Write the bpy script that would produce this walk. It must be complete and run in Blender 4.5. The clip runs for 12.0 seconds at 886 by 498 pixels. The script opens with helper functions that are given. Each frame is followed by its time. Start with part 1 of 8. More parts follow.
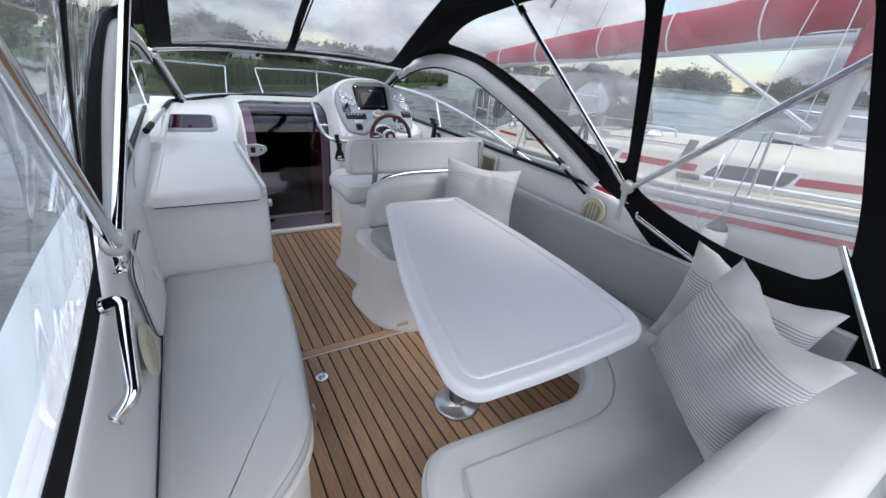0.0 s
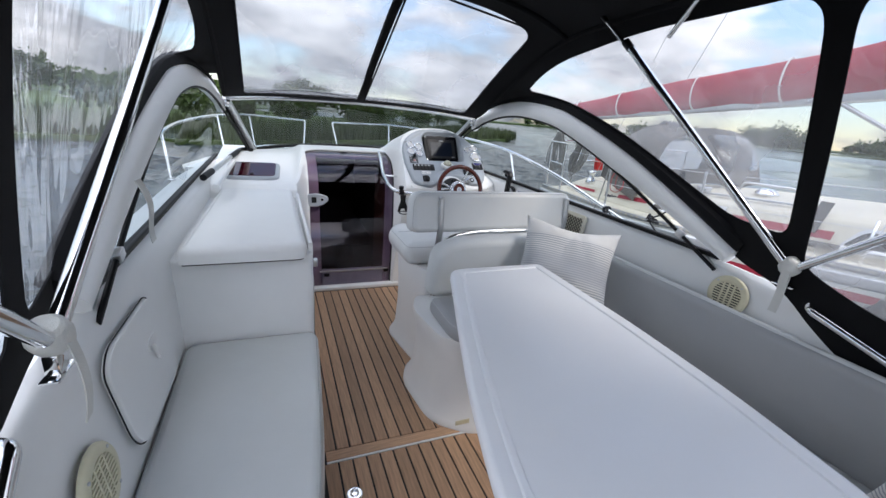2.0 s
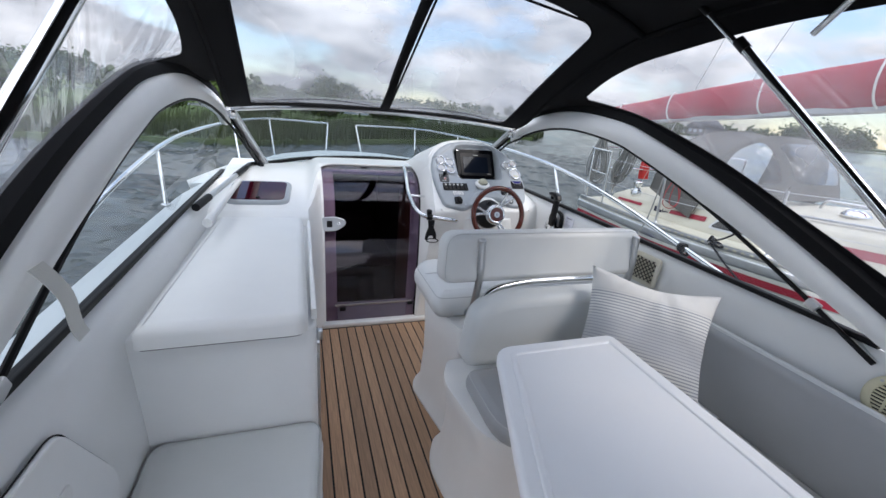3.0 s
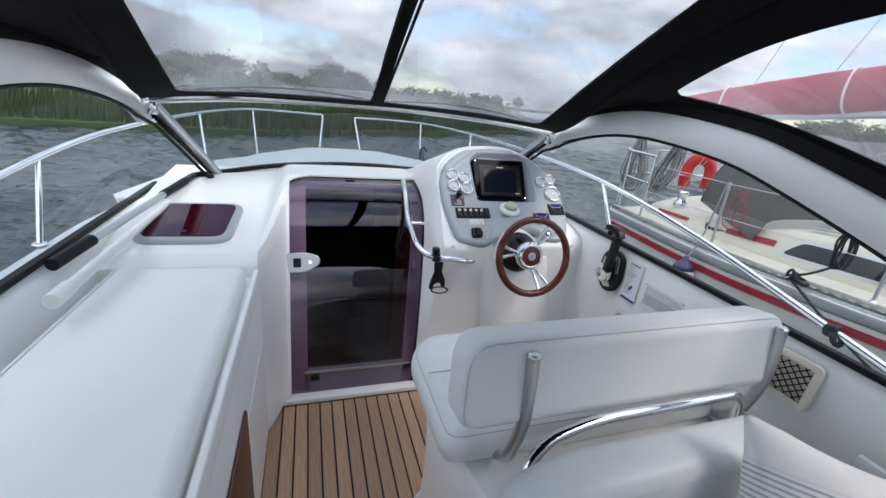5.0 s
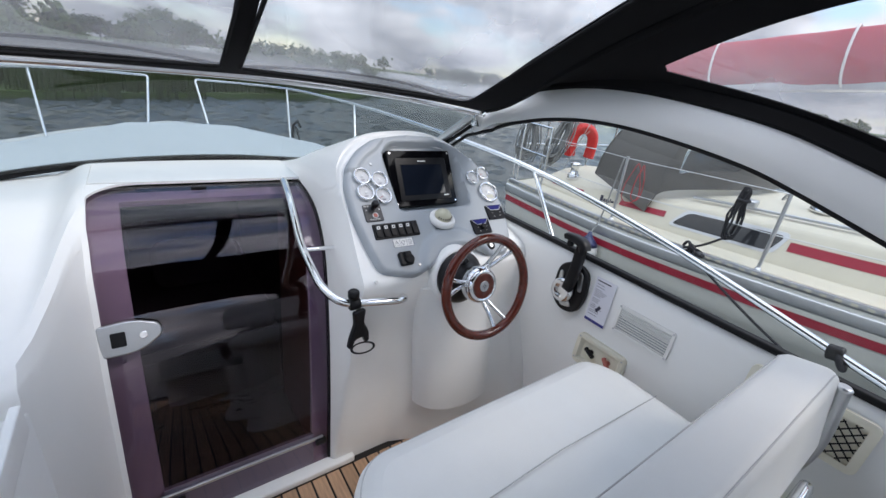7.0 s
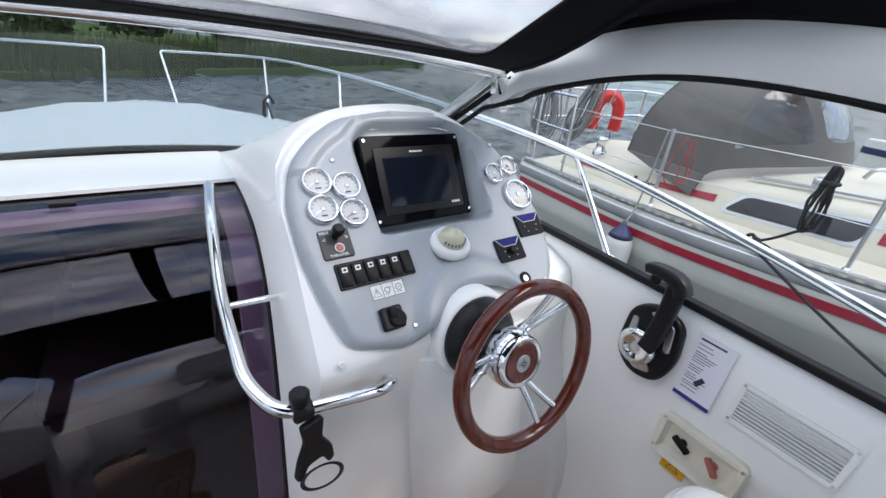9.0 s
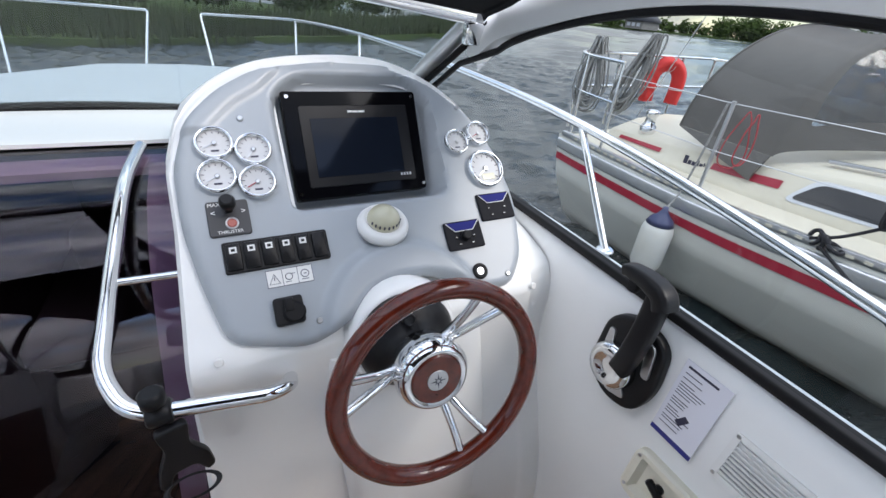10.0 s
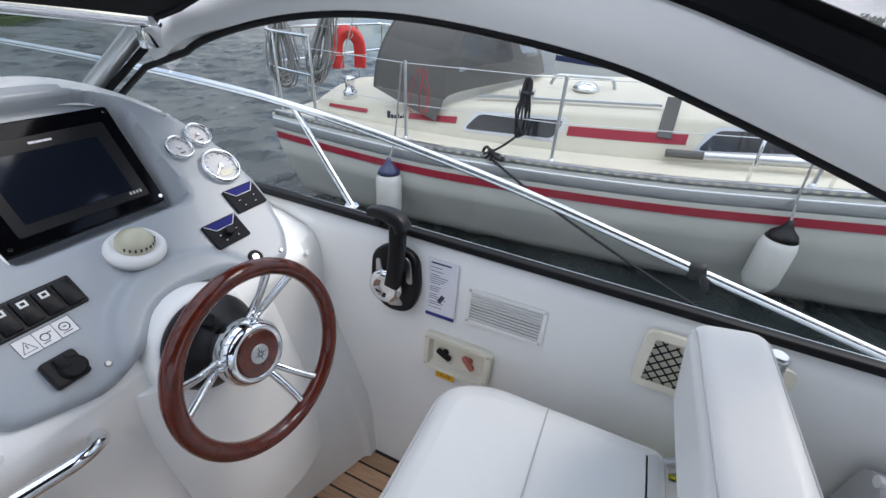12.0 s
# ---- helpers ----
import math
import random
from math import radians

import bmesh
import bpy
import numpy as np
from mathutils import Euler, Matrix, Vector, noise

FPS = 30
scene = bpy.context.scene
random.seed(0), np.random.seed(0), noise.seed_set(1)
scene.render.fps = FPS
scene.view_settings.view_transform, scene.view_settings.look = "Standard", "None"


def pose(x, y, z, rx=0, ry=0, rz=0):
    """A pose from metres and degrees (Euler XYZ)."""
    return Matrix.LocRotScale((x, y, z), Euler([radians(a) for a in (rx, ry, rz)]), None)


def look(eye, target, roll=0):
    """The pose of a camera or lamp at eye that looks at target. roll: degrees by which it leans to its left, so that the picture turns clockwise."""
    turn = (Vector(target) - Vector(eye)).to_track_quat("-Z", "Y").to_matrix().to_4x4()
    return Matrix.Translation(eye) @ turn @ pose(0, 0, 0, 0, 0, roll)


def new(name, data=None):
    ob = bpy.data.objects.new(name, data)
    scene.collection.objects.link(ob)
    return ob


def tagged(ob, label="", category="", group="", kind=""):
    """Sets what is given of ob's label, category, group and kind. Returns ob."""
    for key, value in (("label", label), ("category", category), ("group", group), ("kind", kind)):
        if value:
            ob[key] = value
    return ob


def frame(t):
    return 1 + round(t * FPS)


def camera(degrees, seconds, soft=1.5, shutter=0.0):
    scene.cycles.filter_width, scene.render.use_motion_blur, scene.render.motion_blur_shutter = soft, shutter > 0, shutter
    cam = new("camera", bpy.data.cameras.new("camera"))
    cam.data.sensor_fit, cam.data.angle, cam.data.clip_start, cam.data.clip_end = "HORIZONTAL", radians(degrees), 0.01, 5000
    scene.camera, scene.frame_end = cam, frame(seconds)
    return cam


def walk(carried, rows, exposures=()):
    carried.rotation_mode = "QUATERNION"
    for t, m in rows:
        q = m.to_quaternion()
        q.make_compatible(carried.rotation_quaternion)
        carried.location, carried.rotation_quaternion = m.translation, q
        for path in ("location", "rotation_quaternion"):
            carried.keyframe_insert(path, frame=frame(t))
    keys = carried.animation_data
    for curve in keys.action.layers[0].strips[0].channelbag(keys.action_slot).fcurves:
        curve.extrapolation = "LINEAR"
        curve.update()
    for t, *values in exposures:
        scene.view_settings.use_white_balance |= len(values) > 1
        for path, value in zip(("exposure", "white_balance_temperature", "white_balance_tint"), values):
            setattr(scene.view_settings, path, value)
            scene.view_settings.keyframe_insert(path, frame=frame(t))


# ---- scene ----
cam = camera(94.7, 12.0)
PATH = [
    (0, (0.593, 0.837, 1.455), (1.581, 2.368, 0.631), 5.4),
    (0.5, (0.593, 0.812, 1.486), (1.566, 2.408, 0.773), 5.1),
    (1, (0.622, 0.843, 1.467), (1.537, 2.501, 0.826), 4.7),
    (1.5, (0.696, 1.031, 1.386), (1.521, 2.749, 0.78), 4.8),
    (2, (0.757, 1.256, 1.378), (1.503, 3.005, 0.761), 5.0),
    (2.5, (0.827, 1.52, 1.396), (1.516, 3.291, 0.775), 5.2),
    (3, (0.863, 1.747, 1.466), (1.504, 3.531, 0.826), 5.0),
    (3.2, (0.891, 1.815, 1.484), (1.497, 3.605, 0.836), 4.95),
    (4.8, (1.096, 2.443, 1.482), (1.667, 4.247, 0.825), 5.7),
    (5, (1.088, 2.548, 1.489), (1.704, 4.324, 0.806), 5.9),
    (5.5, (1.053, 2.783, 1.514), (1.832, 4.481, 0.799), 6.1),
    (6, (1.023, 2.916, 1.52), (1.942, 4.525, 0.768), 5.8),
    (6.5, (1.061, 2.995, 1.504), (2.094, 4.528, 0.742), 6.3),
    (7, (1.161, 3.182, 1.501), (2.287, 4.642, 0.727), 7.5),
    (7.2, (1.202, 3.262, 1.515), (2.347, 4.688, 0.708), 7.7),
    (8.8, (1.449, 3.664, 1.447), (2.562, 5.074, 0.568), 6.3),
    (9, (1.5, 3.667, 1.427), (2.585, 5.095, 0.541), 6.1),
    (9.5, (1.67, 3.682, 1.391), (2.648, 5.145, 0.441), 6.2),
    (10, (1.805, 3.675, 1.388), (2.661, 5.17, 0.373), 5.9),
    (10.5, (1.908, 3.65, 1.4), (2.658, 5.162, 0.328), 4.9),
    (11, (1.927, 3.635, 1.404), (2.716, 5.119, 0.319), 3.8),
    (11.5, (1.821, 3.616, 1.419), (2.968, 4.864, 0.357), 3.3),
    (12, (1.673, 3.558, 1.45), (3.253, 4.214, 0.413), 3.8),
]
walk(cam, [(t, look(eye, target, roll)) for t, eye, target, roll in PATH], [(0.0, 1.30, 6680, 13.8), (3.0, 1.33, 6680, 13.8), (7.0, 1.32, 6680, 13.8), (9.0, 1.50, 6680, 13.8), (11.5, 1.52, 6680, 13.8), (12.0, 1.36, 6680, 13.8)])

# ---- light ----
world = bpy.data.worlds.new("sky")
scene.world = world
world.use_nodes = True
wn, wl = world.node_tree.nodes, world.node_tree.links
wn.clear()
w_out = wn.new("ShaderNodeOutputWorld")
w_bg = wn.new("ShaderNodeBackground")
w_sky = wn.new("ShaderNodeTexSky")
w_sky.sky_type = "NISHITA"
w_sky.sun_disc = False
w_sky.dust_density = 0.0
w_sky.ozone_density = 1.6
w_sky.sun_elevation = radians(48)
w_sky.sun_rotation = radians(140)
SKY = 0.12
w_co = wn.new("ShaderNodeTexCoord")
w_map = wn.new("ShaderNodeMapping")
w_map.inputs["Scale"].default_value = (1.0, 1.0, 2.6)
w_n1 = wn.new("ShaderNodeTexNoise")
w_n1.inputs["Scale"].default_value = 3.1
w_n1.inputs["Detail"].default_value = 9.0
w_n1.inputs["Roughness"].default_value = 0.55
w_r1 = wn.new("ShaderNodeValToRGB")
w_r1.color_ramp.elements[0].position, w_r1.color_ramp.elements[1].position = 0.40, 0.50
w_n2 = wn.new("ShaderNodeTexNoise")
w_n2.inputs["Scale"].default_value = 4.3
w_n2.inputs["Detail"].default_value = 7.0
w_r2 = wn.new("ShaderNodeValToRGB")
w_r2.color_ramp.elements[0].position, w_r2.color_ramp.elements[1].position = 0.34, 0.66
w_r2.color_ramp.elements[0].color = (1.5, 1.72, 2.08, 1)
w_r2.color_ramp.elements[1].color = (6.3, 6.5, 6.8, 1)
w_mix = wn.new("ShaderNodeMix")
w_mix.data_type = "RGBA"
wl.new(w_co.outputs["Generated"], w_map.inputs["Vector"])
wl.new(w_map.outputs["Vector"], w_n1.inputs["Vector"])
wl.new(w_map.outputs["Vector"], w_n2.inputs["Vector"])
wl.new(w_n1.outputs["Fac"], w_r1.inputs["Fac"])
wl.new(w_n2.outputs["Fac"], w_r2.inputs["Fac"])
wl.new(w_r1.outputs["Color"], w_mix.inputs["Factor"])
wl.new(w_sky.outputs["Color"], w_mix.inputs[6])
wl.new(w_r2.outputs["Color"], w_mix.inputs[7])
w_sep = wn.new("ShaderNodeSeparateXYZ")
w_el = wn.new("ShaderNodeMapRange")
w_el.inputs["From Min"].default_value, w_el.inputs["From Max"].default_value = 0.0, 1.0
w_el.inputs["To Min"].default_value, w_el.inputs["To Max"].default_value = 0.62, 3.0
w_mul = wn.new("ShaderNodeVectorMath")
w_mul.operation = "SCALE"
wl.new(w_co.outputs["Generated"], w_sep.inputs[0])
wl.new(w_sep.outputs["Z"], w_el.inputs["Value"])
wl.new(w_mix.outputs[2], w_mul.inputs[0])
wl.new(w_el.outputs["Result"], w_mul.inputs["Scale"])
wl.new(w_mul.outputs["Vector"], w_bg.inputs["Color"])
w_bg.inputs["Strength"].default_value = SKY
wl.new(w_bg.outputs["Background"], w_out.inputs["Surface"])

sun = new("sun", bpy.data.lights.new("sun", "SUN"))
sun.data.energy = 0.7
sun.data.angle = radians(24)
sun.data.color = (1.0, 0.96, 0.9)
sun.matrix_world = look((0, 0, 0), (-0.45, 0.52, -0.72))


# ---- materials ----
def mat(name, color, rough=0.5, metal=0.0, spec=0.5, var=0.06, scale=8.0, bump=0.0, bscale=60.0, coat=0.0,
        rand=0.0, stretch=(1, 1, 1), stain=0.0, stain_color=(0.3, 0.28, 0.25)):
    m = bpy.data.materials.new(name)
    m.use_nodes = True
    n, l = m.node_tree.nodes, m.node_tree.links
    b = n["Principled BSDF"]
    b.inputs["Roughness"].default_value = rough
    b.inputs["Metallic"].default_value = metal
    b.inputs["Specular IOR Level"].default_value = spec
    b.inputs["Coat Weight"].default_value = coat
    b.inputs["Coat Roughness"].default_value = 0.06
    co = n.new("ShaderNodeTexCoord")
    mp = n.new("ShaderNodeMapping")
    mp.inputs["Scale"].default_value = stretch
    l.new(co.outputs["Object"], mp.inputs["Vector"])
    nz = n.new("ShaderNodeTexNoise")
    nz.inputs["Scale"].default_value = scale
    nz.inputs["Detail"].default_value = 8
    nz.inputs["Roughness"].default_value = 0.62
    l.new(mp.outputs["Vector"], nz.inputs["Vector"])
    mr = n.new("ShaderNodeMapRange")
    mr.inputs["From Min"].default_value, mr.inputs["From Max"].default_value = 0.25, 0.75
    mr.inputs["To Min"].default_value, mr.inputs["To Max"].default_value = 1 - var, 1 + var
    l.new(nz.outputs["Fac"], mr.inputs["Value"])
    hsv = n.new("ShaderNodeHueSaturation")
    hsv.inputs["Color"].default_value = (*color, 1)
    if rand:
        oi = n.new("ShaderNodeObjectInfo")
        ad = n.new("ShaderNodeMath")
        ad.operation = "MULTIPLY_ADD"
        ad.inputs[1].default_value, ad.inputs[2].default_value = rand, 1 - rand / 2
        l.new(oi.outputs["Random"], ad.inputs[0])
        ml = n.new("ShaderNodeMath")
        ml.operation = "MULTIPLY"
        l.new(ad.outputs[0], ml.inputs[0])
        l.new(mr.outputs["Result"], ml.inputs[1])
        l.new(ml.outputs[0], hsv.inputs["Value"])
    else:
        l.new(mr.outputs["Result"], hsv.inputs["Value"])
    out = hsv.outputs["Color"]
    if stain:
        sn = n.new("ShaderNodeTexNoise")
        sn.inputs["Scale"].default_value = 2.3
        sn.inputs["Detail"].default_value = 10
        sr = n.new("ShaderNodeValToRGB")
        sr.color_ramp.elements[0].position, sr.color_ramp.elements[1].position = 0.52, 0.75
        sr.color_ramp.elements[1].color = (stain, stain, stain, 1)
        mx = n.new("ShaderNodeMix")
        mx.data_type = "RGBA"
        l.new(co.outputs["Object"], sn.inputs["Vector"])
        l.new(sn.outputs["Fac"], sr.inputs["Fac"])
        l.new(sr.outputs["Color"], mx.inputs["Factor"])
        l.new(out, mx.inputs[6])
        mx.inputs[7].default_value = (*stain_color, 1)
        out = mx.outputs[2]
    l.new(out, b.inputs["Base Color"])
    r2 = n.new("ShaderNodeMapRange")
    r2.inputs["To Min"].default_value, r2.inputs["To Max"].default_value = max(0.02, rough * 0.85), min(1, rough * 1.15)
    l.new(nz.outputs["Fac"], r2.inputs["Value"])
    l.new(r2.outputs["Result"], b.inputs["Roughness"])
    if bump:
        bn = n.new("ShaderNodeTexNoise")
        bn.inputs["Scale"].default_value = bscale
        bn.inputs["Detail"].default_value = 4
        l.new(mp.outputs["Vector"], bn.inputs["Vector"])
        bp = n.new("ShaderNodeBump")
        bp.inputs["Strength"].default_value = bump
        bp.inputs["Distance"].default_value = 0.01
        l.new(bn.outputs["Fac"], bp.inputs["Height"])
        l.new(bp.outputs["Normal"], b.inputs["Normal"])
    return m


def clear_mat(name, tint, rough, gloss, haze=0.0, sheen=(0.75, 0.045), wrinkle=0.0, wscale=5.0, stretch=(1, 1, 1), haze_color=(0.8, 0.82, 0.85)):
    """See-through sheet: tinted straight view, a thin surface shine and a little milky haze."""
    m = bpy.data.materials.new(name)
    m.use_nodes = True
    n, l = m.node_tree.nodes, m.node_tree.links
    n.clear()
    out = n.new("ShaderNodeOutputMaterial")
    tr = n.new("ShaderNodeBsdfTransparent")
    tr.inputs["Color"].default_value = (*tint, 1)
    gl = n.new("ShaderNodeBsdfGlossy")
    gl.inputs["Roughness"].default_value = rough
    gl.inputs["Color"].default_value = (gloss, gloss, gloss, 1)
    fr = n.new("ShaderNodeLayerWeight")
    fr.inputs["Blend"].default_value = 0.5
    pw = n.new("ShaderNodeMath")
    pw.operation = "POWER"
    pw.inputs[1].default_value = 4.0
    ma = n.new("ShaderNodeMath")
    ma.operation = "MULTIPLY_ADD"
    ma.inputs[1].default_value, ma.inputs[2].default_value = sheen
    mix = n.new("ShaderNodeMixShader")
    l.new(fr.outputs["Facing"], pw.inputs[0])
    l.new(pw.outputs[0], ma.inputs[0])
    l.new(ma.outputs[0], mix.inputs["Fac"])
    base = tr.outputs["BSDF"]
    if haze:
        df = n.new("ShaderNodeBsdfTranslucent")
        df.inputs["Color"].default_value = (*haze_color, 1)
        d2 = n.new("ShaderNodeBsdfDiffuse")
        d2.inputs["Color"].default_value = (*haze_color, 1)
        dm = n.new("ShaderNodeMixShader")
        dm.inputs["Fac"].default_value = 0.4
        l.new(df.outputs["BSDF"], dm.inputs[1])
        l.new(d2.outputs["BSDF"], dm.inputs[2])
        hn = n.new("ShaderNodeTexNoise")
        hn.inputs["Scale"].default_value = 2.5
        hn.inputs["Detail"].default_value = 6
        hr = n.new("ShaderNodeMapRange")
        hr.inputs["From Min"].default_value, hr.inputs["From Max"].default_value = 0.3, 0.7
        hr.inputs["To Min"].default_value, hr.inputs["To Max"].default_value = haze * 0.4, haze * 1.6
        hc = n.new("ShaderNodeTexCoord")
        l.new(hc.outputs["Object"], hn.inputs["Vector"])
        l.new(hn.outputs["Fac"], hr.inputs["Value"])
        hm = n.new("ShaderNodeMixShader")
        l.new(hr.outputs["Result"], hm.inputs["Fac"])
        l.new(tr.outputs["BSDF"], hm.inputs[1])
        l.new(dm.outputs["Shader"], hm.inputs[2])
        base = hm.outputs["Shader"]
    if wrinkle:
        co = n.new("ShaderNodeTexCoord")
        mp = n.new("ShaderNodeMapping")
        mp.inputs["Scale"].default_value = stretch
        nz = n.new("ShaderNodeTexNoise")
        nz.inputs["Scale"].default_value = wscale
        nz.inputs["Detail"].default_value = 3
        nz.inputs["Distortion"].default_value = 1.2
        bp = n.new("ShaderNodeBump")
        bp.inputs["Strength"].default_value = wrinkle
        bp.inputs["Distance"].default_value = 0.08
        l.new(co.outputs["Object"], mp.inputs["Vector"])
        l.new(mp.outputs["Vector"], nz.inputs["Vector"])
        l.new(nz.outputs["Fac"], bp.inputs["Height"])
        l.new(bp.outputs["Normal"], gl.inputs["Normal"])
        l.new(bp.outputs["Normal"], fr.inputs["Normal"])
    l.new(base, mix.inputs[1])
    l.new(gl.outputs["BSDF"], mix.inputs[2])
    l.new(mix.outputs["Shader"], out.inputs["Surface"])
    return m


GEL = mat("white_gelcoat", (0.83, 0.835, 0.82), 0.38, spec=0.38, coat=0.05, var=0.025, scale=3, bump=0.02, bscale=9, stain=0.06)
GEL_DECK = mat("deck_gelcoat", (0.55, 0.60, 0.625), 0.55, var=0.04, scale=4, bump=0.06, bscale=300)
TABLE = mat("table_gelcoat", (0.85, 0.86, 0.87), 0.34, coat=0.08, var=0.015, scale=3, bump=0.02, bscale=6)
VINYL = mat("grey_vinyl", (0.62, 0.64, 0.63), 0.42, var=0.035, scale=5, bump=0.10, bscale=420, stain=0.08, stain_color=(0.45, 0.46, 0.46))
VINYL_DARK = mat("mid_grey_vinyl", (0.36, 0.37, 0.375), 0.5, var=0.04, scale=5, bump=0.10, bscale=420)
VINYL_LIGHT = mat("helm_vinyl", (0.66, 0.67, 0.66), 0.38, var=0.03, scale=5, bump=0.09, bscale=420, stain=0.06, stain_color=(0.5, 0.5, 0.48))
SEAM = mat("seam", (0.44, 0.45, 0.45), 0.6)
TEAK = mat("teak", (0.49, 0.300, 0.180), 0.55, var=0.30, scale=9, stretch=(14, 0.9, 14), bump=0.18, bscale=40, rand=0.35)
CAULK = mat("caulk", (0.018, 0.016, 0.015), 0.7)
CHROME = mat("polished_steel", (0.80, 0.81, 0.82), 0.09, metal=1.0, var=0.02, scale=10)
STEEL = mat("brushed_steel", (0.55, 0.56, 0.57), 0.3, metal=1.0, var=0.05, scale=30)
CANVAS = mat("black_canvas", (0.006, 0.006, 0.007), 0.85, spec=0.2, var=0.2, scale=3, bump=0.25, bscale=500)
RUBBER = mat("black_rubber", (0.006, 0.006, 0.007), 0.55, spec=0.22, var=0.15)
PLASTIC = mat("black_plastic", (0.006, 0.006, 0.007), 0.38, spec=0.28, var=0.15, scale=20, bump=0.05, bscale=300)
GLOSSBLACK = mat("black_glass", (0.003, 0.003, 0.004), 0.07, spec=0.10, coat=0.0, var=0.1)
SCREEN = mat("lcd_screen", (0.008, 0.011, 0.018), 0.07, spec=0.25, coat=0.0, var=0.1)
DASH = mat("silver_grey_dash", (0.345, 0.375, 0.40), 0.36, coat=0.1, var=0.03, scale=5, bump=0.02, bscale=12)
WHITEPL = mat("white_plastic", (0.78, 0.78, 0.76), 0.35, var=0.03, scale=12)
IVORY = mat("ivory_plastic", (0.76, 0.73, 0.61), 0.4, var=0.05, scale=12, stain=0.12, stain_color=(0.55, 0.48, 0.32))
CREAM = mat("yellowed_plastic", (0.66, 0.62, 0.44), 0.42, var=0.08, scale=12, stain=0.2, stain_color=(0.5, 0.43, 0.25))
MAHOG = mat("mahogany", (0.072, 0.011, 0.005), 0.24, coat=0.7, spec=0.2, var=0.45, scale=16, stretch=(4, 4, 4))
RED = mat("red_paint", (0.34, 0.018, 0.040), 0.4, var=0.08)
REDCLOTH = mat("red_sail_cover", (0.36, 0.030, 0.055), 0.8, spec=0.2, var=0.16, scale=4, bump=0.3, bscale=16)
ORANGE = mat("orange_red_foam", (0.60, 0.026, 0.022), 0.6, var=0.08)
HULL = mat("sailboat_hull", (0.60, 0.60, 0.55), 0.22, coat=0.4, var=0.05, scale=2, stain=0.15, stain_color=(0.42, 0.41, 0.34))
SDECK = mat("cream_deck", (0.64, 0.60, 0.49), 0.5, var=0.05, scale=5, bump=0.05, bscale=200, stain=0.12, stain_color=(0.55, 0.5, 0.38))
ALU = mat("aluminium", (0.62, 0.63, 0.64), 0.34, metal=0.9, var=0.06, scale=20)
GREYCLOTH = mat("grey_canvas", (0.135, 0.130, 0.122), 0.85, spec=0.2, var=0.10, scale=5, bump=0.2, bscale=30)
ROPE_DARK = mat("dark_rope", (0.018, 0.018, 0.022), 0.9, var=0.3, scale=80, bump=0.4, bscale=200)
ROPE_GREY = mat("grey_rope", (0.28, 0.28, 0.27), 0.9, var=0.5, scale=60, bump=0.5, bscale=160)
ROPE_WHITE = mat("white_rope", (0.7, 0.69, 0.66), 0.85, var=0.1, scale=60)
ROPE_RED = mat("red_rope", (0.42, 0.05, 0.06), 0.85, var=0.2, scale=60)
FENDER = mat("white_fender_vinyl", (0.68, 0.68, 0.64), 0.4, var=0.06, scale=6, stain=0.3, stain_color=(0.42, 0.38, 0.26))
NAVY = mat("navy_vinyl", (0.03, 0.04, 0.11), 0.4)
DARKGLASS = mat("dark_window", (0.02, 0.022, 0.026), 0.06, coat=0.4, var=0.1)
PAPER = mat("laminated_paper", (0.74, 0.75, 0.82), 0.18, coat=0.4, var=0.02)
INK = mat("ink", (0.03, 0.03, 0.06), 0.5)
BLUEINK = mat("blue_label", (0.03, 0.035, 0.20), 0.35)
YELLOW = mat("yellow_label", (0.80, 0.42, 0.02), 0.4)
LIFE_YELLOW = mat("hi_vis_yellow", (0.75, 0.72, 0.02), 0.6)
COMPASS_CARD = mat("compass_card", (0.52, 0.50, 0.36), 0.3, coat=0.8, var=0.05)
PINKLEVER = mat("faded_red_plastic", (0.46, 0.14, 0.11), 0.45)
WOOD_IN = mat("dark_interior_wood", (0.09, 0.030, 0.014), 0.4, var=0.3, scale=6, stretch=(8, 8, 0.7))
# near black: cabin shade put into the colour, also the speakers' black cones
SHADE_AND_CONE = mat("cabin_shade_and_cone_black", (0.012, 0.010, 0.010), 0.8)
GREY_IN = mat("dimmed_cabin_upholstery", (0.10, 0.09, 0.10), 0.7)
STRAP = mat("white_webbing", (0.68, 0.68, 0.64), 0.8, var=0.06, bump=0.3, bscale=300)

VINYL_WIN = clear_mat("clear_vinyl", (0.63, 0.65, 0.67), 0.03, 0.9, haze=0.17, wrinkle=0.06, wscale=1.5)
VINYL_PORT = clear_mat("creased_clear_vinyl", (0.88, 0.90, 0.92), 0.05, 1.0, haze=0.20, wrinkle=0.6, wscale=1.2, stretch=(1, 1.5, 0.6))
VINYL_TOP = clear_mat("milky_clear_vinyl", (0.46, 0.49, 0.52), 0.05, 0.9, haze=0.16, wrinkle=0.05, wscale=1.5)
GLASS = clear_mat("tinted_safety_glass", (0.58, 0.615, 0.615), 0.01, 0.9, sheen=(0.40, 0.022))
SMOKED = clear_mat("smoked_acrylic", (0.58, 0.50, 0.59), 0.02, 0.9)
SMOKED_EDGE = clear_mat("smoked_acrylic_over_white", (0.42, 0.36, 0.44), 0.05, 0.7, haze=0.22, haze_color=(0.36, 0.27, 0.37))
WINE = clear_mat("wine_acrylic", (0.16, 0.02, 0.045), 0.04, 0.8, haze=0.25, haze_color=(0.22, 0.02, 0.06))
HOODWIN = clear_mat("sprayhood_window", (0.72, 0.76, 0.82), 0.05, 1.0, haze=0.08, wrinkle=0.3)

